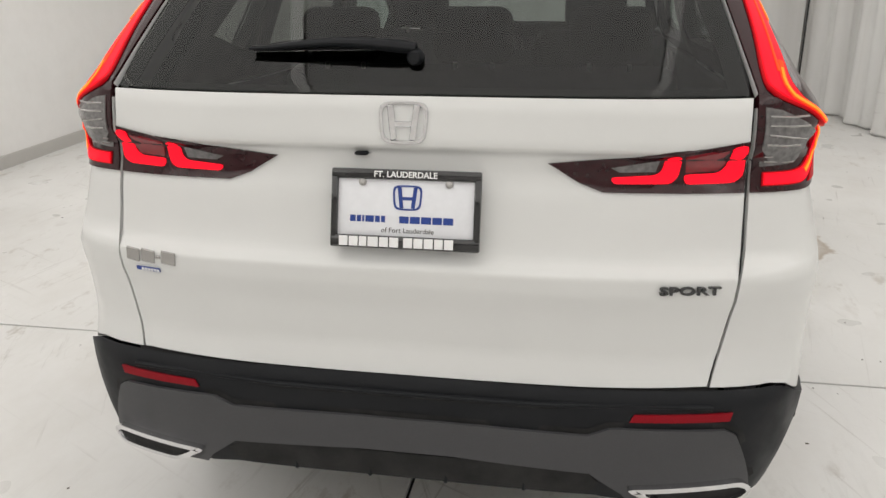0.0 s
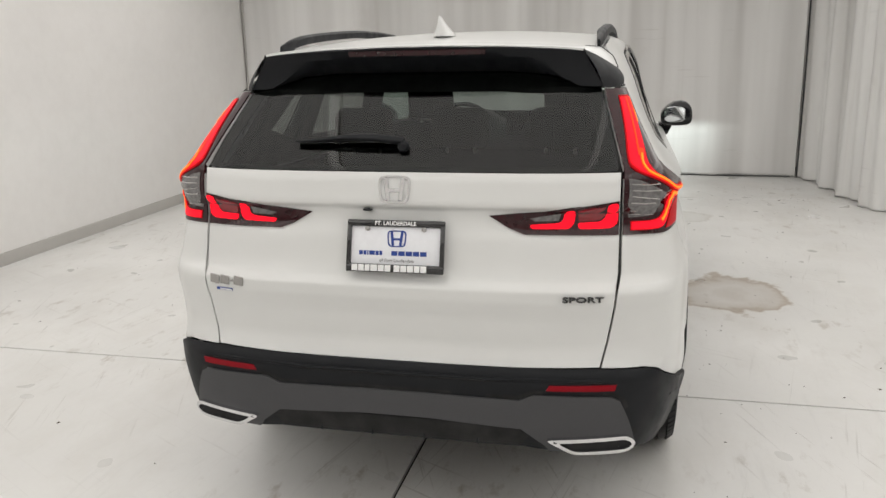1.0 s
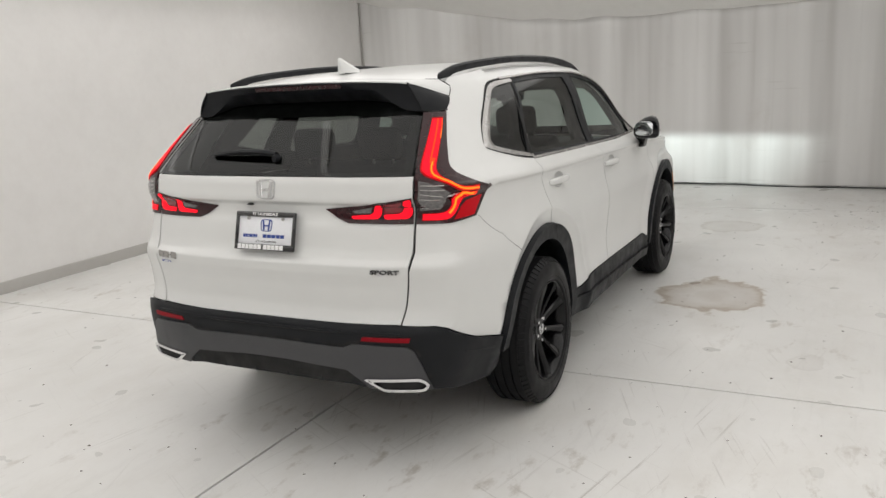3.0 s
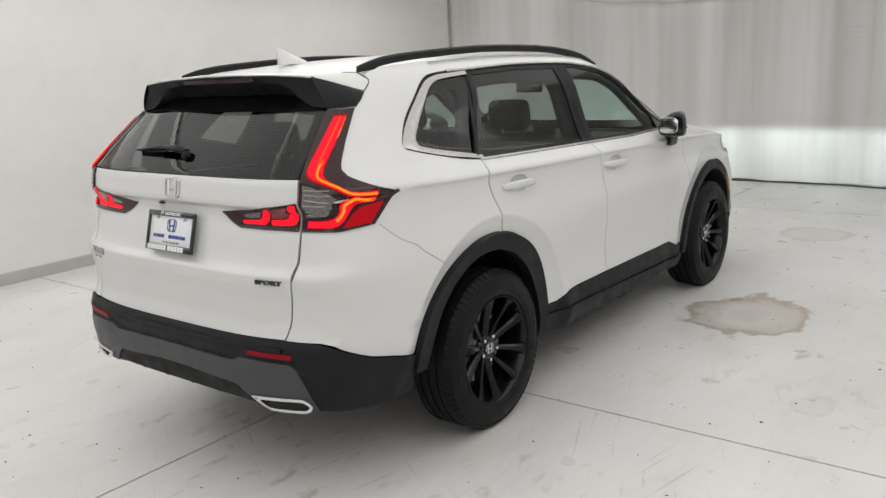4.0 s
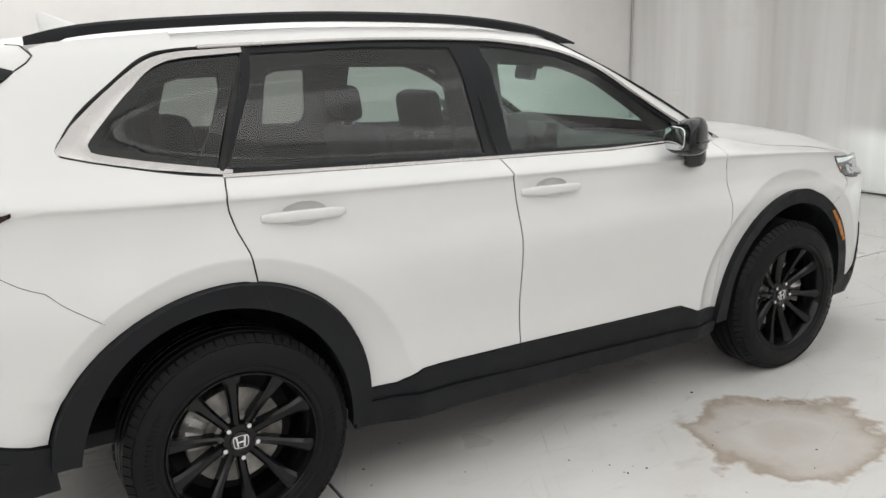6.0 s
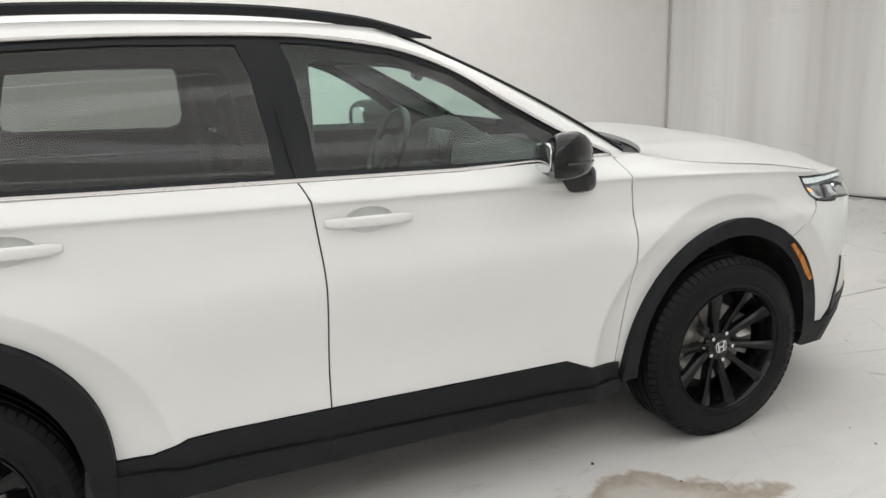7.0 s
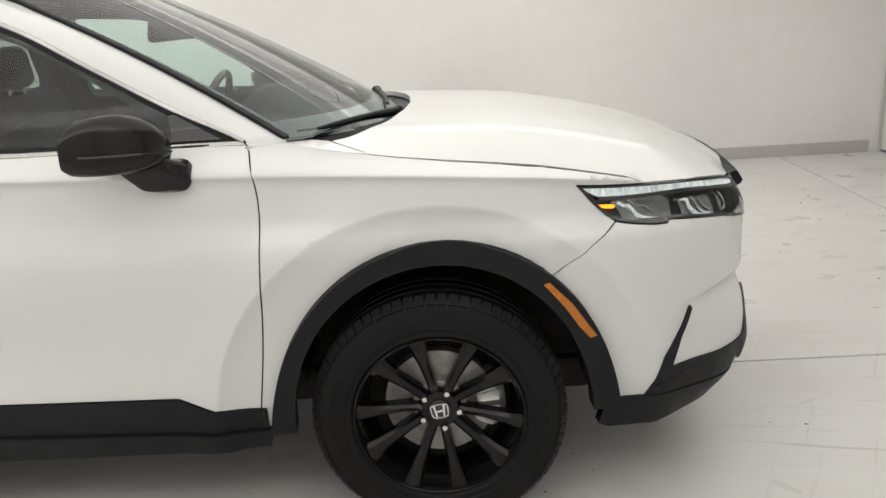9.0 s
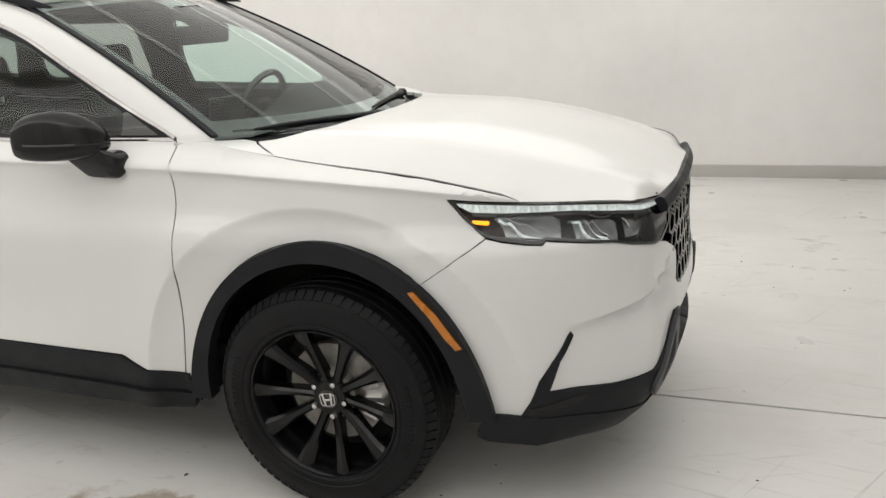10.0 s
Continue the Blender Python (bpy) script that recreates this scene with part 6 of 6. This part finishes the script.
    # discs and calipers, which stay while the wheels turn
    for sx in (1, -1):
        for ay, ang in ((0.0, 1.05), (2.70, -1.48)):
            side = Matrix.Translation((sx * TX, ay, HUB_Z)) @ Matrix.Rotation(0 if sx > 0 else math.pi, 4, "Z")
            bm = lathe([(-0.035, 0.085), (-0.035, 0.162), (0.004, 0.162), (0.004, 0.085), (0.008, 0.082), (0.030, 0.078), (0.034, 0.03)], 56)
            bm.transform(side)
            disc = part("brake_disc", bm, DISC, car, "turned iron brake disc")
            bm = lathe([(-0.045, 0.02), (-0.045, 0.212)], 40)
            bm.transform(side)
            part("disc_backing", bm, DARK, disc)
            turn, rows = side @ Matrix.Rotation(ang * sx, 4, "X"), []
            for a in np.linspace(-0.50, 0.50, 15):
                k = 1 - 0.25 * abs(a / 0.50) ** 3
                ribs = 0.006 * math.cos(a * 26)
                rot = turn @ Matrix.Rotation(a, 4, "X")
                rows.append([tuple(rot @ Vector((x, 0, r))) for x, r in ((-0.03, 0.112), (0.030 + ribs, 0.112), (0.038 + ribs, 0.126), (0.038 + ribs, 0.126 + 0.05 * k), (0.026, 0.132 + 0.062 * k), (-0.03, 0.132 + 0.062 * k))])
            loft("caliper", rows, STEEL, disc, "cast metal brake caliper", closed=True, caps=True, sharp=30)
    # arch liners and the dark belly
    for ay in AXLES:
        bm = bmesh.new()
        n = 24
        r0 = [(0.470 * math.cos(math.pi * i / n), 0.04 + 0.440 * math.sin(math.pi * i / n)) for i in range(n + 1)]
        fore, aft = (-0.07, 0.075) if ay == 0 else (-0.01, -0.07)
        r0 = [(y, max(z, 0.0) if i not in (0, n) else z) for i, (y, z) in enumerate(r0)]
        vs = [[bm.verts.new((x, ay - 0.02 + yy, HUB_Z + max(zz, aft if yy < 0 else fore))) for yy, zz in [(r0[0][0], -0.10)] + r0 + [(r0[-1][0], -0.10)]] for x in (0.50, 0.855)]
        for i in range(n + 2):
            bm.faces.new((vs[0][i], vs[0][i + 1], vs[1][i + 1], vs[1][i]))
        bm.faces.new(vs[0])
        ob = part("arch_liner", bm, DARK, car)
        mirror_ob(ob)
    bm = bmesh.new()
    box(bm, (1.06, 3.5, 0.12), (0, 1.45, 0.30), bevel=0.03)
    part("underbody", bm, DARK, car)
    bm = bmesh.new()
    box(bm, (1.58, 1.75, 0.10), (0, 1.33, 0.345), bevel=0.03)
    part("floor_pan", bm, DARK, car)
    bm = bmesh.new()
    box(bm, (1.36, 0.42, 0.06), (0, -0.72, 0.435), bevel=0.02)
    part("rear_pan", bm, DARK, car)
    for y in AXLES:
        tube("axle", [(-0.7, y, HUB_Z), (0.7, y, HUB_Z)], 0.03, DARK, car)


def emblem(bm, r, m):
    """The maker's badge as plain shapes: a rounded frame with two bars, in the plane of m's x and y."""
    fr, n = [], 28
    for i in range(n):
        a = 2 * math.pi * i / n
        c, s = math.cos(a), math.sin(a)
        x, y = math.copysign(abs(c) ** 0.45, c), math.copysign(abs(s) ** 0.45, s)
        x *= 1 + 0.06 * y
        fr.append((x * r, y * r * 0.86))
    for i in range(n):
        (ax, ay), (bx, by) = fr[i], fr[(i + 1) % n]
        k = 0.86
        for z0, z1 in ((0.0, 0.09 * r),):
            q = [bm.verts.new(m @ Vector(p)) for p in ((ax, ay, z0), (bx, by, z0), (bx * 0.97, by * 0.97, z1), (ax * 0.97, ay * 0.97, z1), (ax * k, ay * k, z1), (bx * k, by * k, z1), (bx * k * 0.98, by * k * 0.98, z0), (ax * k * 0.98, ay * k * 0.98, z0))]
            bm.faces.new((q[0], q[1], q[2], q[3]))
            bm.faces.new((q[3], q[2], q[5], q[4]))
            bm.faces.new((q[4], q[5], q[6], q[7]))
    for s in (-1, 1):
        box(bm, (r * 0.26, r * 1.42, r * 0.12), (0, 0, 0), m @ Matrix.Translation((s * r * 0.47, 0, r * 0.05)) @ Matrix.Rotation(-s * radians(7), 4, "Z"), bevel=r * 0.03, segs=1)
    box(bm, (r * 0.75, r * 0.22, r * 0.10), (0, 0, 0), m @ Matrix.Translation((0, -r * 0.05, r * 0.04)), bevel=r * 0.03, segs=1)


# ---- mirrors ----


def build_mirrors():
    rows = []
    # sections from the inner end outwards: x, rear and front y, lower and upper z
    for x, yb, yf, zb, zt in ((0.865, 1.875, 2.028, 1.152, 1.205), (0.875, 1.862, 2.042, 1.139, 1.226), (0.90, 1.852, 2.048, 1.132, 1.252), (0.94, 1.845, 2.035, 1.129, 1.276), (0.98, 1.838, 1.998, 1.131, 1.284), (1.01, 1.830, 1.952, 1.135, 1.277), (1.03, 1.824, 1.907, 1.142, 1.261), (1.042, 1.820, 1.872, 1.155, 1.240), (1.047, 1.824, 1.846, 1.176, 1.214)):
        row, zm, ym = [], 1.182, (yb + yf) / 2
        for a in np.linspace(0, 2 * math.pi, 40, endpoint=False):
            c, s = math.cos(a), math.sin(a)
            yy = math.copysign(abs(c) ** (0.45 if c < 0 else 0.75), c)
            zz = (zt - zm) * abs(s) ** 0.85 if s > 0 else (zb - zm) * abs(s) ** 0.55
            row.append((x, ym + yy * (yf - yb) / 2, zm + zz))
        rows.append(row)
    m = loft("door_mirror", rows, SHELL, car, "gloss black door mirror", closed=True, caps=True, sharp=60)
    mirror_ob(m)
    pts = []
    g = []
    for a in np.linspace(0, 2 * math.pi, 24, endpoint=False):
        c, s = math.cos(a), math.sin(a)
        g.append((0.945 + 0.062 * math.copysign(abs(c) ** 0.6, c), 1.838 - 0.006 * c + 0.0033 * math.copysign(abs(s) ** 0.6, s), 1.203 + 0.047 * math.copysign(abs(s) ** 0.6, s)))
    rows = [[(x, y + 0.012, z) for x, y, z in g], g, [(0.942 + (x - 0.942) * 0.94, y - 0.003, 1.203 + (z - 1.203) * 0.94) for x, y, z in g]]
    gl = loft("mirror_glass", rows, MIRROR, m, "mirror glass", closed=True, caps=True)
    mirror_ob(gl)
    rows = []
    for x, yc, zc, d, h in ((0.855, 2.03, 1.106, 0.054, 0.038), (0.888, 2.026, 1.101, 0.058, 0.042), (0.912, 2.006, 1.112, 0.060, 0.044), (0.932, 1.965, 1.146, 0.056, 0.030)):
        rows.append([(x, yc + d * math.copysign(abs(math.cos(a)) ** 0.6, math.cos(a)), zc + h * math.copysign(abs(math.sin(a)) ** 0.6, math.sin(a))) for a in np.linspace(0, 2 * math.pi, 24, endpoint=False)])
    ob = loft("mirror_foot", rows, SHELL, car, closed=True, caps=True)
    mirror_ob(ob)
    # dividing line and lower shell
    ring = [(0.878, 2.040, 1.168), (0.90, 2.0475, 1.171), (0.94, 2.036, 1.176), (0.98, 2.000, 1.180), (1.01, 1.955, 1.183), (1.032, 1.908, 1.186), (1.045, 1.868, 1.189)]
    mirror_ob(tube("mirror_line", smooth_line(ring, 0.02), 0.0026, DARK, m))
    mirror_ob(tube("indicator", smooth_line([(x + 0.002, y + 0.001, z + 0.001) for x, y, z in ring[3:]], 0.02), 0.0028, SKID, m, "slim smoked indicator"))
    # black sail behind the mirror
    sail = Y((2.012, 1.178), (2.15, 1.176), (2.07, 1.220), (2.02, 1.248), (2.005, 1.245))
    panel("mirror_sail", sail, GLOSS, car, off=0.001, thick=0.01)


MIRROR = mat_plain("mirror_silver", (0.62, 0.64, 0.65), 0.02, 60, 0.01, metal=1.0)

quarter_ob, rear_door_ob, front_door_ob = build_sides()
build_handles(rear_door_ob, front_door_ob)
build_windows(rear_door_ob, front_door_ob, quarter_ob)
build_top()
tailgate_ob, lamp_ob = build_rear()
headlamp_ob = build_nose()
build_wheels()
build_mirrors()

# ---- cabin, as seen through the glass ----


def build_cabin():
    rs, rn = plan_surf(lambda x, y: roof_z(x, y) - 0.035)
    panel("headliner", [(0.60, -0.45), (0.60, 1.36), (0.50, 1.46), (-0.50, 1.46), (-0.60, 1.36), (-0.60, -0.45)], LINER, car, thick=0.01, res=0.12, surf=rs, norm=rn, both=False)
    # lining round the windows
    ring = Y((-0.52, 1.19), (1.0, 1.16), (2.12, 1.13), (2.12, 1.215), (1.95, 1.290), (1.80, 1.378), (1.62, 1.478), (1.43, 1.55), (1.20, 1.59), (0.6, 1.612), (-0.06, 1.595)) + Y((-0.18, 1.56), (-0.38, 1.50))
    hq = Y((-0.30, 1.352), (-0.02, 1.285), (0.05, 1.40), (0.09, 1.545), (-0.03, 1.545), (-0.12, 1.52))
    hr = smooth_corners(Y((0.17, 1.268), (0.93, 1.240), (0.90, 1.545), (0.5, 1.560), (0.23, 1.552)), 0.06)
    hf = smooth_corners(Y((1.135, 1.205), (2.0, 1.178), (2.0, 1.210), (1.86, 1.308), (1.63, 1.450), (1.46, 1.520), (1.15, 1.545)), 0.04)
    panel("pillar_lining", ring, TRIM_IN, car, off=-0.035, thick=0.03, res=0.06, holes=(hq, hr, hf), back=True)
    low = Y((-0.52, 1.20), (1.0, 1.17), (2.16, 1.14), (2.16, 0.95), (2.10, 0.45), (0.5, 0.45), (0.42, 0.80), (0.15, 0.93), (-0.2, 0.93), (-0.52, 0.80))
    panel("door_lining", low, TRIM_IN, car, off=-0.075, thick=0.02, res=0.10)
    top = Y((-0.50, 1.195), (1.0, 1.165), (2.16, 1.135))
    strip("window_ledge", smooth_line(top, 0.1), 0.02, TRIM_IN, car, -0.045, height=0.02)
    bm = bmesh.new()
    box(bm, (1.5, 3.0, 0.05), (0, 0.8, 0.44), bevel=0.01)
    part("cabin_floor", bm, TRIM_IN, car)
    bm = bmesh.new()
    box(bm, (1.42, 0.72, 0.05), (0, -0.50, 0.78), bevel=0.01)
    part("cargo_floor", bm, TRIM_IN, car)
    bm = bmesh.new()
    box(bm, (1.36, 0.03, 0.50), (0, -0.86, 0.97), pose(0, 0, 0, -6), bevel=0.01)
    part("tailgate_lining", bm, TRIM_IN, car)

    def cushion(bm, size, at, m=None, r=0.05):
        box(bm, size, at, m, bevel=r, segs=3)

    def seat(name, x, y, z, back_top, w, head, parent):
        ob = None
        bm = bmesh.new()
        cushion(bm, (w, 0.50, 0.16), (x, y + 0.22, z + 0.10))
        ob = part(name, bm, CLOTH, parent, "black cloth seat")
        bm = bmesh.new()
        h = back_top - z
        cushion(bm, (w, 0.15, h), (x, y - 0.07, z + h / 2 + 0.02), pose(0, 0, 0, 12), 0.055)
        for s in (-1, 1):
            cushion(bm, (0.08, 0.17, h * 0.8), (x + s * (w / 2 - 0.03), y - 0.02, z + h * 0.46), pose(0, 0, 0, 12), 0.035)
        part("seat_back", bm, CLOTH, ob)
        for hx in head:
            bm = bmesh.new()
            cushion(bm, (0.25, 0.10, 0.17), (x + hx, y - 0.155 - 0.02, back_top + 0.115), pose(0, 0, 0, 8), 0.042)
            part("headrest", bm, CLOTH, ob)
            bm = bmesh.new()
            for e in (-0.06, 0.06):
                bmesh.ops.create_cone(bm, cap_ends=True, segments=8, radius1=0.007, radius2=0.007, depth=0.12, matrix=Matrix.Translation((x + hx + e, y - 0.155, back_top + 0.02)))
            part("headrest_post", bm, STEEL, ob)

    seat("front_seat", 0.37, 1.16, 0.55, 1.225, 0.50, (0,), car)
    seat("front_seat", -0.37, 1.16, 0.55, 1.225, 0.50, (0,), car)
    seat("rear_seat", 0.0, 0.17, 0.56, 1.19, 1.26, (-0.42, 0.0, 0.42), car)
    # dashboard
    rows = []
    for x in np.linspace(-0.74, 0.74, 25):
        k = abs(x) / 0.74
        hump = 0.095 * math.exp(-((x + 0.37) / 0.20) ** 4)
        rows.append([(x, 1.95, 0.62), (x, 1.80, 0.72), (x, 1.77, 0.90), (x, 1.82, 1.03), (x, 1.90, 1.085 + hump * 0.4), (x, 2.0, 1.120 + hump), (x, 2.12, 1.130 + hump), (x, 2.27 - 0.12 * k * k, 1.120), (x, 2.50 - 0.30 * k * k, 1.100), (x, 2.5 - 0.30 * k * k, 0.7)])
    dash = loft("dashboard", rows, TRIM_IN, car, "dark grey dashboard", caps=True)
    bm = bmesh.new()
    box(bm, (0.24, 0.015, 0.145), (0.02, 1.88, 1.14), pose(0, 0, 0, -8), bevel=0.006)
    part("screen", bm, GLOSS, dash)
    bm = bmesh.new()
    box(bm, (0.24, 0.75, 0.30), (0, 1.50, 0.62), bevel=0.04)
    part("console", bm, TRIM_IN, car)
    c, tilt = Vector((-0.37, 1.79, 1.105)), Matrix.Rotation(radians(66), 4, "X")
    ring = [tuple(c + tilt @ Vector((0.182 * math.cos(a), 0.182 * math.sin(a), 0))) for a in np.linspace(0, 2 * math.pi, 41)]
    wheel_ob = tube("steering_wheel", ring, 0.015, GLOSS, car, "black steering wheel", sides=10)
    bm = bmesh.new()
    box(bm, (0.13, 0.11, 0.05), tuple(c), tilt, bevel=0.02)
    box(bm, (0.34, 0.035, 0.02), tuple(c), tilt, bevel=0.008)
    box(bm, (0.035, 0.16, 0.02), tuple(c + tilt @ Vector((0, -0.09, 0))), tilt, bevel=0.008)
    part("wheel_boss", bm, TRIM_IN, wheel_ob)
    tube("steering_column", [tuple(c), (-0.37, 1.98, 1.02)], 0.04, TRIM_IN, wheel_ob)
    # inside mirror and the sensor cover behind it
    bm = bmesh.new()
    box(bm, (0.25, 0.035, 0.075), (0.0, 1.80, 1.458), pose(0, 0, 0, -12, 0, -18), bevel=0.016, segs=3)
    im = part("inside_mirror", bm, TRIM_IN, car, "black inside mirror")
    tube("mirror_stalk", [(0, 1.81, 1.47), (0, 1.82, 1.49), (0, 1.83, 1.515)], 0.014, TRIM_IN, im)
    bm = bmesh.new()
    box(bm, (0.16, 0.16, 0.05), (0, 1.79, 1.522), pose(0, 0, 0, -27), bevel=0.018)
    part("sensor_cover", bm, TRIM_IN, im)
    for x in (-0.36, 0.36):
        bm = bmesh.new()
        box(bm, (0.36, 0.17, 0.02), (x, 1.42, 1.585), pose(0, 0, 0, -8), bevel=0.008)
        part("sun_visor", bm, LINER, car)


build_cabin()

# ---- number plate, badges ----


def build_plate():
    tilt = math.degrees(math.atan2(0.044, 0.16))
    base = Matrix.Translation((0, -0.993, 1.033)) @ Matrix.Rotation(radians(90 - tilt), 4, "X")
    plate = new("number_plate")
    bm = bmesh.new()
    w, h = 0.318, 0.166
    # frame of four rounded bars
    for sx, sy, cx, cy in ((w, 0.022, 0, h / 2 - 0.011), (w, 0.027, 0, -h / 2 + 0.0135), (0.0145, h - 0.03, -w / 2 + 0.00725, 0.0025), (0.0145, h - 0.03, w / 2 - 0.00725, 0.0025)):
        box(bm, (sx, sy, 0.014), (0, 0, 0), base @ Matrix.Translation((cx, cy, 0.004)), bevel=0.004)
    fr = part("plate_frame", bm, GLOSS, tailgate_ob, "black plastic plate frame")
    bpy.data.objects.remove(plate)
    bm = bmesh.new()
    box(bm, (w - 0.02, h - 0.04, 0.006), (0, 0, 0), base @ Matrix.Translation((0, 0.002, 0)), bevel=0.001)
    pl = part("plate", bm, PLATE_WHITE, tailgate_ob, "white printed dealer plate")
    text_mesh("plate_word", "FT. LAUDERDALE", 0.0175, PRINT_WHITE, base @ Matrix.Translation((0, h / 2 - 0.0115, 0.0113)), tailgate_ob, 0.0004, 0.0004)
    text_mesh("plate_word", "of Fort Lauderdale", 0.0150, INK, base @ Matrix.Translation((0.006, -0.0445, 0.0033)), tailgate_ob, 0.0003)

    def bars(name, mat, y, x0, height, widths, lift):
        x = x0
        for wd in widths:
            if wd > 0:
                bm = bmesh.new()
                box(bm, (wd, height, 0.0008), (0, 0, 0), base @ Matrix.Translation((x + wd / 2, y, lift)))
                part(name, bm, mat, tailgate_ob, smooth=False)
                x += wd + 0.0028
            else:
                x -= wd

    bars("plate_bar", PRINT_WHITE, -h / 2 + 0.0140, -0.139, 0.0205, [0.019, 0.019, 0.016, 0.022, 0.019, 0.019, -0.008, 0.019, 0.019, 0.019, 0.018, 0.019], 0.0113)
    bars("plate_bar", BLUE, -0.0215, -0.118, 0.0135, [0.012, 0.009, 0.004, 0.018, 0.010, 0.009], 0.0035)
    bars("plate_bar", BLUE, -0.0215, -0.012, 0.0145, [0.020, 0.021, 0.021, 0.020, 0.021], 0.0035)
    bm = bmesh.new()
    emblem(bm, 0.031, base @ Matrix.Translation((0.004, 0.0245, 0.002)))
    part("plate_mark", bm, BLUE, tailgate_ob)
    for sx in (-0.092, 0.092):
        bm = lathe([(0.0, 0.008), (0.004, 0.008), (0.006, 0.005), (0.006, 0.001)], 16, "z")
        bm.transform(base @ Matrix.Translation((sx, 0.055, 0.004)))
        part("plate_screw", bm, STEEL, tailgate_ob)


def on_rear(x, z, off):
    p, n = S(ux(x, z), z)[0], S_normal(ux(x, z), z)[0]
    zx = Vector(n)
    xx = Vector((0, 0, 1)).cross(zx).normalized()
    yy = zx.cross(xx)
    m = Matrix((xx, yy, zx)).transposed().to_4x4()
    return Matrix.Translation(Vector(p) + zx * off) @ m


def build_badges():
    bm = bmesh.new()
    emblem(bm, 0.051, on_rear(-0.008, 1.208, 0.001))
    part("rear_badge", bm, CHROME, tailgate_ob, "bright maker's badge drawn as plain shapes")
    text_mesh("trim_word", "SPORT", 0.0235, GLOSS, on_rear(0.584, 0.888, 0.003), tailgate_ob, 0.003, 0.0007, "black raised letters", 1.76)
    # the model badge as plain slanted blocks with a blue tag below
    bm = bmesh.new()

    def bar(x, y, w, h, lean):
        box(bm, (w, h, 0.005), (0, 0, 0), on_rear(-0.592 + x, 0.897 + y, 0.002) @ Matrix.Rotation(radians(lean), 4, "Z"), bevel=0.001, segs=1)

    for x, y, w, h, lean in ((-0.047, 0.003, 0.036, 0.030, -6), (-0.006, 0.003, 0.036, 0.030, -6), (0.021, 0.003, 0.011, 0.007, 0), (0.048, 0.003, 0.036, 0.030, -6)):
        bar(x, y, w, h, lean)
    part("model_badge", bm, SATIN, tailgate_ob, "bright model badge drawn as plain bars")
    bm = bmesh.new()
    m = on_rear(-0.602, 0.868, 0.002)
    box(bm, (0.066, 0.010, 0.003), (0, 0, 0), m, bevel=0.001, segs=1)
    part("badge_tag", bm, BLUE, tailgate_ob)
    bm = bmesh.new()
    for k in range(6):
        box(bm, (0.006, 0.006, 0.001), (0, 0, 0), m @ Matrix.Translation((-0.014 + 0.0085 * k, 0, 0.002)))
    part("badge_bar", bm, PRINT_WHITE, tailgate_ob)


build_plate()
build_badges()


def build_beams():
    """The dipped beams: a point source behind each lens, cut off above by a small shield."""
    for sx in (1, -1):
        p = S(5.30, 0.871, -0.010)[0] * np.array([sx, 1, 1])
        data = bpy.data.lights.new("headlamp_beam", "SPOT")
        data.energy, data.color, data.spot_size, data.spot_blend, data.shadow_soft_size = BEAM, (0.88, 1.0, 0.97), radians(40), 1.0, 0.0002
        ob = new("headlamp_beam", data)
        ob.matrix_world = look(tuple(p), (p[0] + sx * 0.25, p[1] + 3.4, p[2] - 0.06))
    nz = float(S_normal(5.30, 0.871)[0, 2])
    edge = float(S(5.30, 0.871, -0.010)[0, 2]) - 0.00008 - nz * 0.0015
    panel("beam_shield", [(5.24, edge), (5.36, edge), (5.36, edge + 0.018), (5.24, edge + 0.018)], GLOSS, headlamp_ob, off=0.0015, thick=0.002, res=0.02, back=True)


build_beams()
